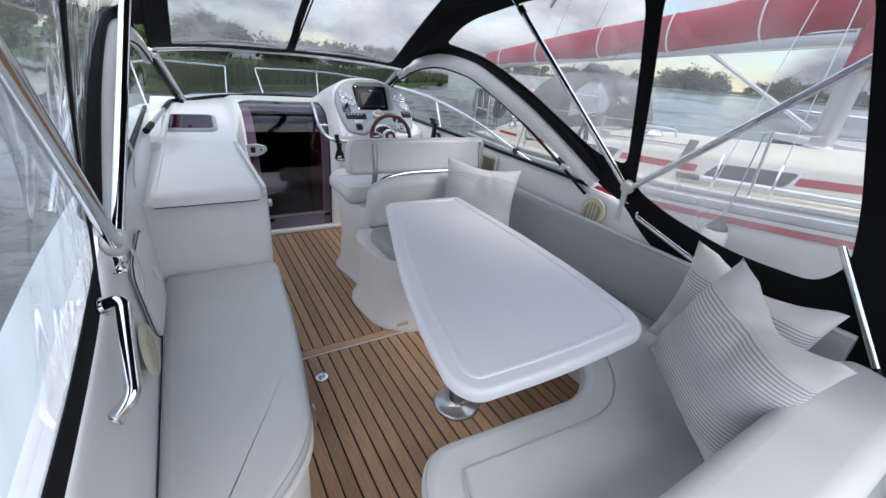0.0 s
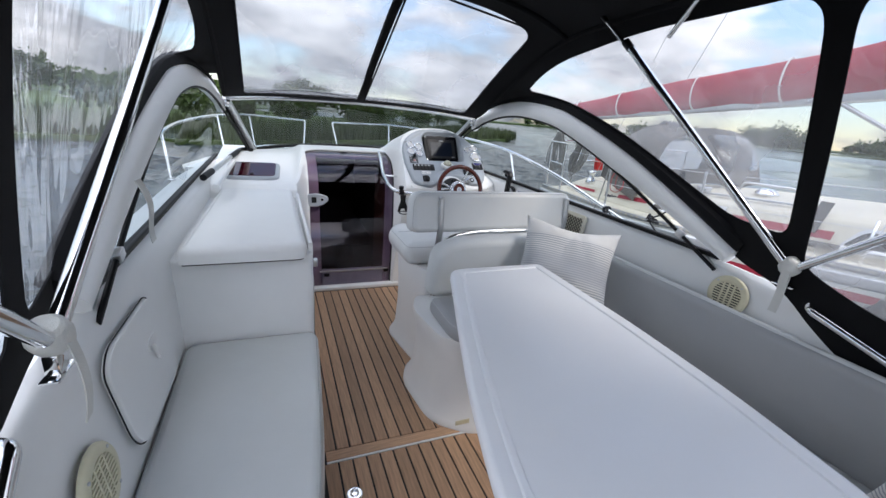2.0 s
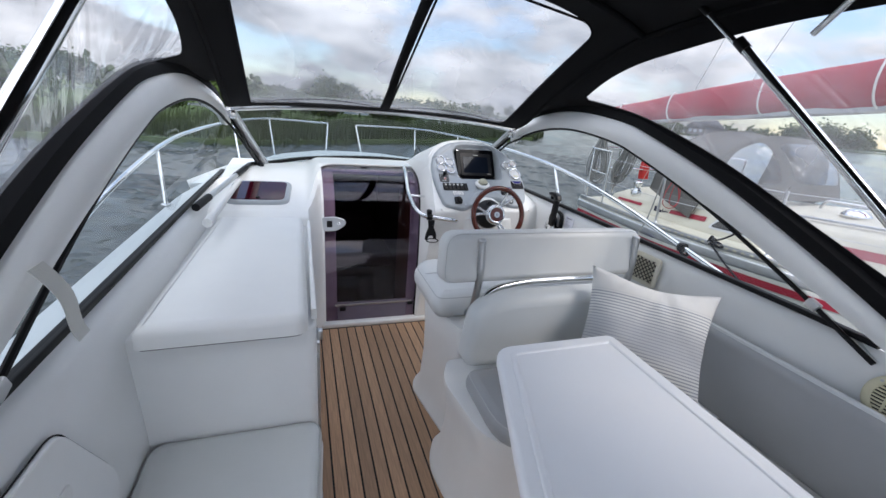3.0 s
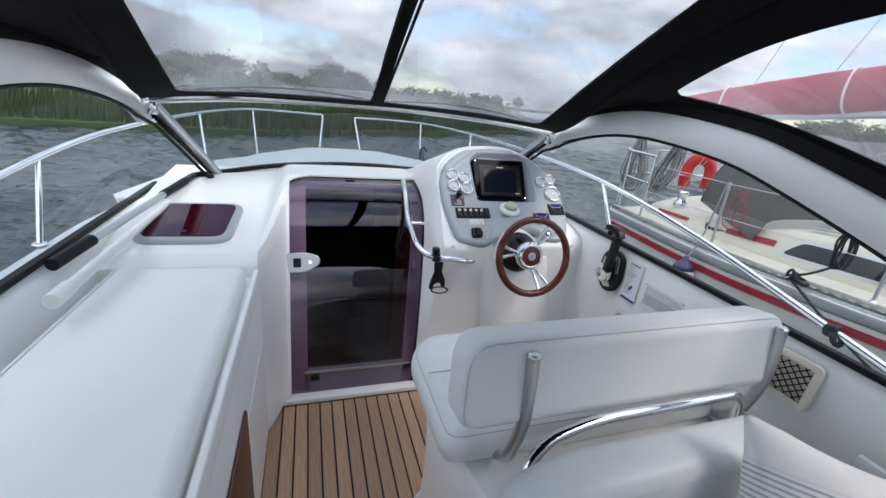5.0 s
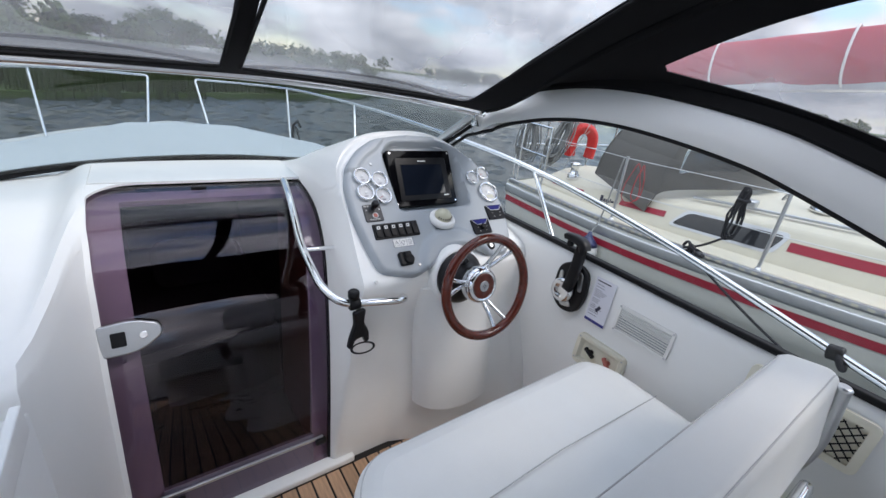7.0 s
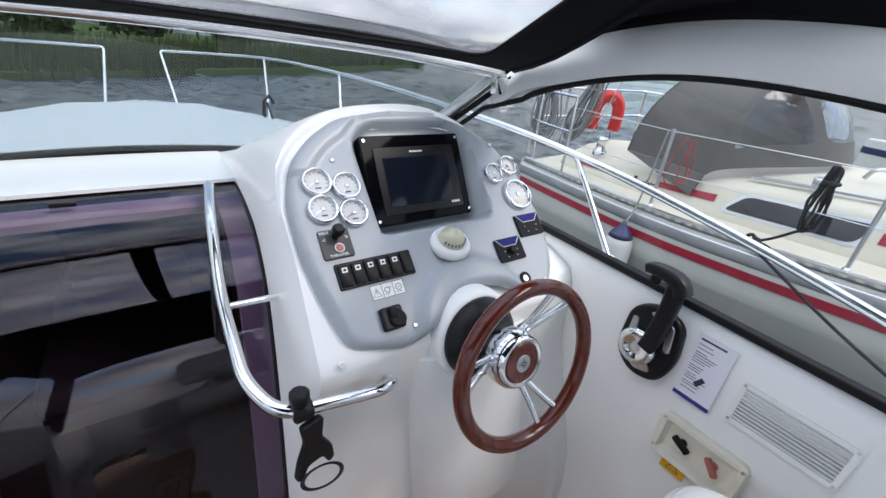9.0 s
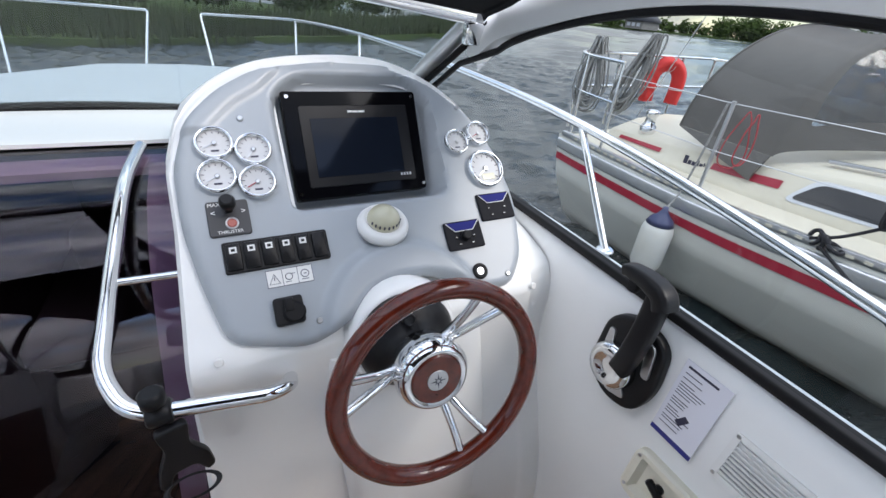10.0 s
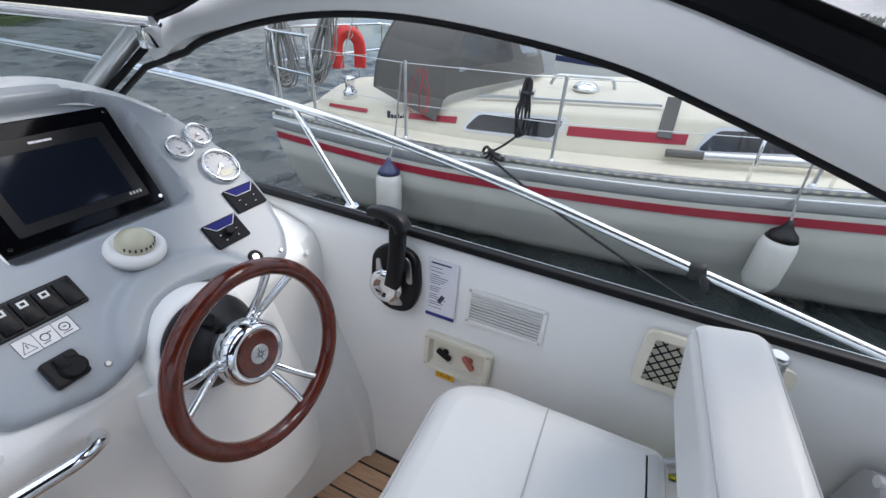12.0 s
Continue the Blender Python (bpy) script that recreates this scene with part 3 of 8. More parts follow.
def dash_port(u, v):
    x = 0.36 + (0.985 - 0.36) * u
    k = max(0.0, min(1.0, (x - 0.872) / 0.106))
    k = k * k * (3 - 2 * k)
    n = len(DASH_LEFT) - 1
    i = min(int(v * n), n - 1)
    t = v * n - i
    a = Vector(DASH_LEFT[i]).lerp(Vector(DASH_LEFT[i + 1]), t)
    b = Vector(DASH_MID[i]).lerp(Vector(DASH_MID[i + 1]), t)
    q = a.lerp(b, k)
    return Vector((x, q.x - 0.02 * (1 - u) * v, q.y))


tagged(part("dash_moulding", surface(dash_port, 36, 36, -0.01), GEL), "white gelcoat dash moulding beside the cabin door", "dash", kind="structure")
# lintel over the door to the windscreen
tagged(part("dash_lintel", surface(lambda u, v: Vector((0.985 + 0.705 * u, 4.945 + 0.345 * v, 1.017 + 0.003 * v)), 10, 6, -0.01), GEL), "white gelcoat dash top over the cabin door", "dash", kind="structure")
tagged(part("door_sill", box(0.94, 1.70, 4.285, 4.42, 0.0, 0.032, 0.008), GEL), "white raised threshold below the cabin door", "sill", kind="structure")

PO, PV, PN = Vector((2.06, 4.27, 0.86)), Vector((0, 0.7071, 0.7071)), Vector((0, -0.7071, 0.7071))
POD = [(-0.362, 0.335), (-0.34, 0.42), (-0.285, 0.495), (-0.19, 0.553), (-0.05, 0.578), (0.10, 0.574), (0.20, 0.532), (0.285, 0.455), (0.335, 0.36), (0.36, 0.27)]


def on_panel(u, v, h=0.0):
    return PO + Vector((u, 0, 0)) + PV * v + PN * h


def panel_pose(u, v, h=0.0, turn=0.0):
    m = Matrix((Vector((1, 0, 0)), PV, PN)).transposed().to_4x4()
    return Matrix.Translation(on_panel(u, v, h)) @ m @ Matrix.Rotation(radians(turn), 4, "Z")


def console_profile(x):
    u = x - PO.x
    vt = spline(POD, u)
    top = on_panel(0, vt, -0.012)
    k = max(0.0, min(1.0, (x - 1.86) / 0.56))
    low = [(4.31 - 0.20 * k, 0.0), (4.295 - 0.155 * k, 0.25), (4.287 - 0.025 * k, 0.60), (4.262, 0.79), (4.264, 0.838)]
    mid = [(on_panel(0, vt * s, -0.012).y, on_panel(0, vt * s, -0.012).z) for s in (0.1, 0.4, 0.7, 0.95)]
    back = [(top.y + 0.022, top.z - 0.004), (top.y + 0.06, top.z + 0.004), (4.90, top.z * 0.6 + 0.44), (5.10, top.z * 0.2 + 0.84), (5.29, 1.02)]
    return low + mid + back


def console_flare(x, z):
    """How far the console's port side spreads towards the cabin door lower down."""
    return 0.082 * max(0.0, min(1.0, 1.0 - z / 1.0)) * max(0.0, min(1.0, (1.86 - x) / 0.17))


def blend_profile(a, b, k):
    return [tuple(Vector(p).lerp(Vector(q), k)) for p, q in zip(a, b)]


SIDE_L = [(4.34, 0.0), (4.38, 0.2), (4.45, 0.45), (4.50, 0.60), (4.54, 0.70), (4.56, 0.75), (4.60, 0.83), (4.66, 0.90), (4.74, 0.96), (4.80, 0.99), (4.86, 1.0), (4.95, 1.01), (5.1, 1.015), (5.29, 1.02)]
SIDE_R = [(4.09, 0.0), (4.125, 0.25), (4.262, 0.60), (4.28, 0.79), (4.30, 0.85), (4.32, 0.87), (4.38, 0.89), (4.45, 0.905), (4.52, 0.915), (4.60, 0.92), (4.7, 0.93), (4.9, 0.935), (5.1, 0.94), (5.29, 0.95)]
COLS = [(1.686, SIDE_L), (1.690, blend_profile(SIDE_L, console_profile(1.70), 0.55)), (1.694, blend_profile(SIDE_L, console_profile(1.70), 0.9))]
COLS += [(x, console_profile(x)) for x in steps(1.702, 2.392, 34)]
COLS += [(2.401, blend_profile(console_profile(2.40), SIDE_R, 0.25)), (2.410, blend_profile(console_profile(2.40), SIDE_R, 0.8)), (2.475, SIDE_R)]
bm = bmesh.new()
grid = []
for x, prof in COLS:
    fine = smooth_path([(0, y, z) for y, z in prof], 4)
    grid.append([bm.verts.new((x - console_flare(x, p.z), p.y, p.z)) for p in fine])
for a, b in zip(grid, grid[1:]):
    for j in range(len(a) - 1):
        c = (a[j].co + b[j + 1].co) / 2 - PO
        if abs(c.dot(PN)) < 0.05 and -0.160 < c.x < 0.182 and 0.228 < c.dot(PV) < 0.520:
            continue
        bm.faces.new((a[j], b[j], b[j + 1], a[j + 1]))
bmesh.ops.recalc_face_normals(bm, faces=bm.faces)
tagged(part("helm_console", bm, GEL, sharp=50), "white gelcoat helm console with a raised instrument pod", "console", kind="structure")

# ---- windscreen ----
WS_TOP = [(0.455, 4.63, 1.375), (0.75, 4.74, 1.405), (1.1, 4.80, 1.42), (XC, 4.82, 1.425), (1.73, 4.80, 1.42), (2.08, 4.74, 1.405), (2.375, 4.63, 1.375)]
WS_LOW = [(0.60, 5.13, 0.965), (0.85, 5.22, 0.995), (1.1, 5.28, 1.01), (XC, 5.30, 1.018), (1.73, 5.28, 1.01), (1.98, 5.22, 0.995), (2.23, 5.13, 0.965)]
ws_t, ws_l = smooth_path(WS_TOP, 6), smooth_path(WS_LOW, 6)
ws = thing("window_windscreen", (XC, 5.2, 1.0), "curved tinted windscreen in a steel-topped white frame", "windscreen", kind="structure")
p = part("pane", surface(lambda u, v: ws_l[round(u * (len(ws_l) - 1))].lerp(ws_t[round(u * (len(ws_l) - 1))], v), len(ws_l) - 1, 4, 0.005), GLASS, ws)
p.visible_shadow = False
part("top_rail", sweep(ws_t, rounded([(-0.018, -0.018), (0.018, -0.018), (0.018, 0.020), (-0.018, 0.020)], 0.010, 3)), CHROME, ws, "polished steel rail along the top of the glass")
part("canvas_hem", sweep([p_ + Vector((0, -0.004, 0.034)) for p_ in ws_t], rounded([(-0.014, -0.014), (0.014, -0.014), (0.014, 0.022), (-0.014, 0.022)], 0.008, 3)), CANVAS, ws, "black canvas hem buttoned along the rail")
part("lower_seal", sweep([p_ + Vector((0, -0.016, 0.020)) for p_ in ws_l], rounded([(-0.014, -0.012), (0.014, -0.012), (0.010, 0.014), (-0.010, 0.014)], 0.004, 2)), RUBBER, ws, "black rubber seal")
for k in (0, -1):
    a, b = ws_l[k], ws_t[k]
    part("pillar", sweep([a, a.lerp(b, 0.5), b], rounded([(-0.024, -0.014), (0.024, -0.014), (0.024, 0.014), (-0.024, 0.014)], 0.008, 3)), ALU, ws, "grey aluminium corner pillar")
    dx = 0.028 if k else -0.028
    part("pillar_seal", tube([a + Vector((dx, -0.02, 0)), b + Vector((dx, -0.02, -0.01))], 0.009, 8), RUBBER, ws, "black rubber seal")
    part("corner_bracket", box(-0.03, 0.03, -0.012, 0.012, -0.025, 0.025, 0.006, 2, m=Matrix.Translation(b + Vector((0, -0.005, -0.035)))), CHROME, ws, "polished corner bracket")

# ---- white arches of the screen, side glass ----
ARCH = [(4.70, 1.345), (4.56, 1.445), (4.29, 1.520), (4.0, 1.540), (3.64, 1.502), (3.40, 1.440), (2.99, 1.296), (2.59, 1.120), (2.27, 0.962)]
ARCH_X = [(2.2, 2.475), (3.0, 2.485), (3.9, 2.475), (4.4, 2.43), (4.75, 2.39)]
arch_yz = smooth_path([(0, y, z) for y, z in ARCH], 8)


def arch_point(i, down, out=0.0):
    n = len(arch_yz)
    a, b = arch_yz[max(0, i - 1)], arch_yz[min(n - 1, i + 1)]
    t = (b - a).normalized()
    nn = Vector((0, t.z, -t.y))
    if nn.z > 0:
        nn = -nn
    q = arch_yz[i] + nn * down
    return Vector((spline(ARCH_X, arch_yz[i].y) + out - 0.02 * down / 0.13, q.y, q.z))


def arch_mesh():
    bm, rings = bmesh.new(), []
    for i in range(len(arch_yz)):
        s = i / (len(arch_yz) - 1)
        w = 0.122 - 0.045 * max(0.0, s - 0.75) / 0.25 - 0.03 * max(0.0, 0.18 - s) / 0.18
        ring = [(0.004, 0.028), (0.03, 0.0), (w - 0.03, -0.006), (w - 0.008, 0.002), (w, 0.02), (w - 0.006, 0.05), (0.02, 0.062)]
        rings.append([bm.verts.new(arch_point(i, d, o)) for d, o in ring])
    m = len(rings[0])
    for a, b in zip(rings, rings[1:]):
        for j in range(m):
            bm.faces.new((a[j], a[(j + 1) % m], b[(j + 1) % m], b[j]))
    bm.faces.new(rings[0])
    bm.faces.new(rings[-1][::-1])
    bmesh.ops.recalc_face_normals(bm, faces=bm.faces)
    return bm


def side_glass(nz=6):
    bm = bmesh.new()
    cols = []
    for i in range(len(arch_yz)):
        top = arch_point(i, 0.112, 0.022)
        yb = min(top.y, 5.08)
        zb = spline(COAM, yb) + 0.012
        low = Vector((2.505 if yb < 4.6 else 2.505 - (yb - 4.6) * 0.5, yb, min(zb, top.z - 0.002)))
        cols.append([bm.verts.new(low.lerp(top, j / nz)) for j in range(nz + 1)])
    tipz = Vector((2.255, 5.08, 0.95))
    cols.insert(0, [bm.verts.new(tipz.lerp(Vector((2.395, 4.66, 1.33)), j / nz)) for j in range(nz + 1)])
    for a, b in zip(cols, cols[1:]):
        for j in range(nz):
            bm.faces.new((a[j], b[j], b[j + 1], a[j + 1]))
    bmesh.ops.recalc_face_normals(bm, faces=bm.faces)
    return bm


def canvas_edge():
    bm, rings = bmesh.new(), []
    for i in range(len(arch_yz)):
        ring = [(-0.045, 0.03), (-0.03, 0.012), (0.004, 0.010), (0.016, 0.022), (0.012, 0.05), (-0.03, 0.055)]
        rings.append([bm.verts.new(arch_point(i, d, o)) for d, o in ring])
    m = len(rings[0])
    for a, b in zip(rings, rings[1:]):
        for j in range(m):
            bm.faces.new((a[j], a[(j + 1) % m], b[(j + 1) % m], b[j]))
    bm.faces.new(rings[0])
    bm.faces.new(rings[-1][::-1])
    bmesh.ops.recalc_face_normals(bm, faces=bm.faces)
    return bm


for side in (0, 1):
    w = thing("window_port" if side else "window_starboard", (XC + (-1.08 if side else 1.08), 3.6, 0.92), "curved white screen arch with a tinted side window", "side window", kind="structure")
    mk = (lambda b: flip(b)) if side else (lambda b: b)
    part("arch", mk(arch_mesh()), GEL, w, "glossy white arch")
    p = part("pane", mk(side_glass()), GLASS, w, "tinted side glass")
    p.visible_shadow = False
    part("arch_seal", mk(tube([Vector((2.262, 5.06, 0.955)), Vector((2.33, 4.86, 1.13)), Vector((2.385, 4.70, 1.265))] + [arch_point(i, 0.120, 0.012) for i in range(5, len(arch_yz))], 0.008, 8)), RUBBER, w, "black rubber glazing seal")
    part("canvas_edge", mk(canvas_edge()), CANVAS, w, "black canvas hem along the arch")
    part("clip", mk(box(-0.012, 0.012, -0.02, 0.02, -0.015, 0.015, 0.004, 2, m=Matrix.Translation((2.47, 2.52, 0.955)) @ Matrix.Rotation(0.4, 4, "X"))), STEEL, w, "small grey clip")

# ---- canopy ----
EAVE = [(-0.6, 1.82), (1.0, 1.88), (2.2, 1.905), (2.9, 1.90), (3.4, 1.855), (3.63, 1.80), (3.9, 1.695), (4.2, 1.555), (4.45, 1.43), (4.60, 1.385)]
BOW = [(-0.6, 0.15), (2.6, 0.17), (3.6, 0.165), (4.0, 0.11), (4.6, 0.042)]
EDGE = [(-0.6, 2.36), (2.9, 2.35), (4.1, 2.36), (4.6, 2.375)]


def roof(x, y):
    s = (x - XC) / 0.95
    bow = spline(BOW, y)
    ymid = y + (0.19 * (1 - s * s) if y > 4.2 else 0.19 * (1 - s * s) * max(0.0, (y - 3.3) / 0.9))
    sag = 0.004 * math.sin(9 * y) * math.sin(7 * x)
    return Vector((x, ymid, spline(EAVE, y) + bow * (1 - abs(s) ** 3) + sag))


top_holes = [rounded([(0.61, 3.57), (1.388, 3.52), (1.388, 4.545), (0.575, 4.545)], [0.10, 0.03, 0.02, 0.05], 6)]
top_holes.append(rounded([(2 * XC - x, y) for x, y in [(0.61, 3.57), (1.388, 3.52), (1.388, 4.545), (0.575, 4.545)]], [0.10, 0.03, 0.02, 0.05], 6))
cloth, panes = sheet_with_windows(steps(0.0, 1.0, 70), steps(0.35, 4.6, 140), lambda u, v: (XC + (2 * u - 1) * (spline(EDGE, v) - XC), v), roof, top_holes)
bmesh.ops.solidify(cloth, geom=cloth.faces[:], thickness=0.004)
tagged(part("ceiling", cloth, CANVAS), "black canvas cockpit canopy stretched over steel bows", "canopy", kind="structure")
for i, pb in enumerate(panes):
    p = tagged(part("window_%d" % (i + 1), pb, VINYL_TOP), "clear vinyl roof window sewn into black canvas", "canopy window", kind="structure")
    p.visible_shadow = False
# dark piping round the roof windows
for i, poly in enumerate(top_holes):
    tagged(part("trim_roof_%d" % (i + 1), tube([roof(x, y) + Vector((0, 0, -0.004)) for x, y in poly], 0.006, 6, closed=True), CANVAS), "black sewn hem round a roof window", "trim", kind="structure")

LOWS = [(-0.6, 0.62), (0.6, 0.62), (1.4, 0.64), (1.8, 0.72), (2.06, 0.87), (2.30, 0.935)]
_arch_rev = sorted([(q.y, q.z) for q in arch_yz if 2.31 < q.y < 4.5])[::6]


LOWS_PORT = [(-0.6, 0.80), (0.6, 0.81), (1.4, 0.825), (1.8, 0.85), (2.06, 0.895), (2.30, 0.935)]
row = LOWS


def low_z(y):
    return spline(row + _arch_rev, y) + (0.0 if y < 2.3 else 0.01)


def side_flat(u, v):
    y = u
    a, b = low_z(y), max(low_z(y) + 0.01, spline(EAVE, y) - 0.0)
    return (y, a + (b - a) * v)


def side_lift(y, z):
    a, b = low_z(y), max(low_z(y) + 0.01, spline(EAVE, y))
    t = max(0.0, min(1.0, (z - a) / (b - a)))
    xl = lerp([(1.95, 2.44), (2.35, 2.53)], y) if row is LOWS else lerp([(1.95, 2.475), (2.35, 2.53)], y)
    return Vector((xl + (spline(EDGE, y) - xl) * t - 0.018 * math.sin(math.pi * t) * math.sin(1.9 * y + 0.6), y, z))


side_holes = [rounded([(3.92, 1.600), (3.55, 1.745), (2.9, 1.83), (2.17, 1.845), (2.105, 1.07), (2.36, 1.085), (2.62, 1.195), (3.02, 1.372), (3.50, 1.530)], [0.03, 0.2, 0.2, 0.12, 0.05, 0.05, 0.1, 0.2, 0.2], 6),
              rounded([(2.085, 1.845), (1.42, 1.82), (1.20, 1.13), (1.165, 0.96), (1.225, 0.865), (1.50, 0.853), (1.83, 0.917), (2.025, 0.99)], [0.12, 0.12, 0.2, 0.05, 0.06, 0.15, 0.15, 0.04], 6)]
for side in (0, 1):
    row = LOWS_PORT if side else LOWS
    if side:
        side_holes[0] = rounded([(3.92, 1.600), (3.55, 1.745), (2.9, 1.83), (2.17, 1.845), (2.105, 0.985), (2.34, 1.02), (2.62, 1.148), (3.02, 1.328), (3.50, 1.490)], [0.03, 0.2, 0.2, 0.12, 0.03, 0.05, 0.1, 0.2, 0.2], 6)
        side_holes[1] = rounded([(2.085, 1.845), (0.98, 1.82), (0.96, 0.93), (1.48, 0.90), (2.025, 0.975)], [0.12, 0.12, 0.08, 0.2, 0.04], 6)
    cloth, panes = sheet_with_windows(steps(0.35, 4.5, 150), steps(0.0, 1.0, 44), side_flat, side_lift, side_holes)
    bmesh.ops.solidify(cloth, geom=cloth.faces[:], thickness=0.004)
    tagged(part("wall_canvas_port" if side else "wall_canvas_starboard", flip(cloth) if side else cloth, CANVAS), "black canvas side curtain of the canopy", "canopy side", kind="structure")
    for i, pb in enumerate(panes):
        p = tagged(part("window_%d" % (3 + i + 2 * side), flip(pb) if side else pb, VINYL_PORT if side else VINYL_WIN),
                   "creased clear vinyl side window" if side else "clear vinyl side window of the canopy", "canopy window", kind="structure")
        p.visible_shadow = False

# hem where roof and side curtains are sewn together
for side in (0, 1):
    bm = tube([Vector((spline(EDGE, y), y, spline(EAVE, y) + 0.004)) for y in steps(0.36, 4.58, 60)], 0.017, 8)
    tagged(part("trim_port_eave" if side else "trim_starboard_eave", flip(bm) if side else bm, CANVAS), "black sewn hem along the canopy edge", "trim", kind="structure")

# ---- cockpit furniture ----
def cushion(outline, z0, z1, name, parent, material, bevel=0.035, seam=True, label="", dome=0.05):
    c = part(name, prism(outline, z0, z1, bevel, 5, bottom=True), material, parent, label)
    if seam:
        path = [Vector((x, y, z1 - bevel * 0.35)) for x, y in inset(outline, bevel * 0.28)]
        part("piping", tube(path, 0.0026, 6, closed=True), SEAM, c, "thin stitched seam")
    return c


# port seat
seat = thing("bench_seat", (0.62, 2.2, 0.0), "white moulded bench with a light grey vinyl cushion", "bench")
so = rounded([(0.395, 1.33), (0.785, 1.735), (0.86, 2.25), (0.905, 2.955), (0.395, 2.955)], [0.09, 0.11, 0.3, 0.06, 0.06], 7)
part("base", prism(inset(so, 0.018), 0.0, 0.355, 0.01, 2), GEL, seat)
part("lip", prism(inset(so, -0.004), 0.325, 0.362, 0.012, 3, bottom=True), GEL, seat)
cushion(so, 0.358, 0.425, "cushion", seat, VINYL, 0.03)
for y, z in ((1.95, 0.28), (2.72, 0.30)):
    part("hinge", box(0.872, 0.884, y - 0.02, y + 0.02, z - 0.035, z + 0.035, 0.003, 2, m=Matrix.Translation((0.012 if y > 2.5 else -0.045, 0, 0))), STEEL, seat, "steel latch")

# wet-bar cabinet forward of it
cab = thing("cabinet", (0.62, 3.55, 0.0), "white gelcoat wet-bar cabinet with a hinged lid", "cabinet")
co_ = rounded([(0.36, 2.962), (0.893, 2.962), (0.893, 4.17), (0.36, 4.17)], [0.02, 0.035, 0.01, 0.01], 5)
part("body", prism(co_, 0.0, 0.775, 0.012, 3), GEL, cab)
lo = rounded([(0.405, 2.915), (0.868, 2.925), (0.855, 4.10), (0.43, 4.12)], [0.025, 0.05, 0.03, 0.03], 6)
part("lid", prism(lo, 0.772, 0.838, 0.030, 5), GEL, cab, "glossy white lid with rounded edges")
# black strip added for the shade in the gap under the lid
part("lid_shade", prism(inset(lo, 0.010), 0.764, 0.774), RUBBER, cab, "black strip drawing the shade in the gap under the lid")
rim = sweep([Vector((0.889, y, 0.79)) for y in steps(3.02, 4.12, 12)] , rounded([(-0.012, -0.05), (0.006, -0.05), (0.006, 0.02), (-0.012, 0.02)], 0.005, 3))
part("side_rim", rim, GEL, cab)
part("hinge_strap", box(0.893, 0.899, 3.02, 3.06, 0.40, 0.62, 0.002, 1), STEEL, cab, "steel strip")
part("fridge_door", box(0.893, 0.903, 3.18, 3.62, 0.10, 0.58, 0.006, 2), WOOD_IN, cab, "brown wood-veneer locker door")
part("fridge_frame", box(0.893, 0.908, 3.15, 3.185, 0.08, 0.60, 0.004, 2), ALU, cab, "aluminium edge")
part("cabinet_catch", box(0.893, 0.912, 2.985, 3.012, 0.71, 0.745, 0.004, 2), STEEL, cab, "small steel catch")
part("side_panel", box(0.893, 0.897, 3.66, 4.08, 0.05, 0.50, 0.002, 1), GEL, cab)

# hatch window in the dash moulding
hw = thing("deck_hatch", (0.62, 4.44, 0.89), "small wine-tinted hatch in a pale rounded frame on the dash", "hatch")
hm = Matrix.Translation((0.61, 4.44, 0.892)) @ Matrix.Rotation(math.atan(0.145), 4, "X")
ho = rounded([(-0.175, -0.19), (0.17, -0.19), (0.185, 0.185), (-0.165, 0.185)], 0.075, 6)
part("frame", prism(ho, -0.01, 0.024, 0.012, 3, m=hm), DASH, hw, "pale grey frame")
part("pane", prism(inset(ho, 0.028), 0.0, 0.027, 0.002, 1, m=hm), WINE, hw, "wine-red acrylic pane")
part("knob", cyl(0.012, 0.024, 0.034, 16, bevel=0.003, m=hm @ Matrix.Translation((0.0, -0.13, 0))), PLASTIC, hw, "black catch")

# locker door and fittings on the port side
dm = Matrix.Translation((0.396, 2.47, 0.60)) @ Matrix.Rotation(radians(-3), 4, "Y") @ Matrix(((0, 0, 1, 0), (1, 0, 0, 0), (0, 1, 0, 0), (0, 0, 0, 1)))
do = rounded([(-0.189, -0.054), (-0.132, -0.120), (0.226, -0.139), (0.253, -0.044), (0.108, 0.208), (-0.20, 0.213), (-0.245, 0.175)], [0.06, 0.05, 0.03, 0.06, 0.04, 0.04, 0.03], 6)
ld = thing("locker_door", (0.39, 2.47, 0.45), "flush white locker door with rounded corners in the cockpit side", "locker door")
part("door_panel", prism(do, -0.004, 0.012, 0.004, 2, m=dm), GEL, ld)
part("door_gap", tube([dm @ Vector((x, y, 0.002)) for x, y in inset(do, -0.004)], 0.002, 6, closed=True), RUBBER, ld, "dark seam round the door")
part("catch_recess", prism(rounded([(-0.035, -0.02), (0.035, -0.02), (0.035, 0.02), (-0.035, 0.02)], 0.018, 5), 0.010, 0.016, 0.003, 2, m=dm @ Matrix.Translation((0.05, 0.085, 0))), WHITEPL, ld, "white finger catch")
part("catch_lever", box(-0.006, 0.006, -0.045, 0.02, 0.014, 0.026, 0.004, 2, m=dm @ Matrix.Translation((0.045, 0.065, 0)) @ Matrix.Rotation(0.4, 4, "Z")), WHITEPL, ld)


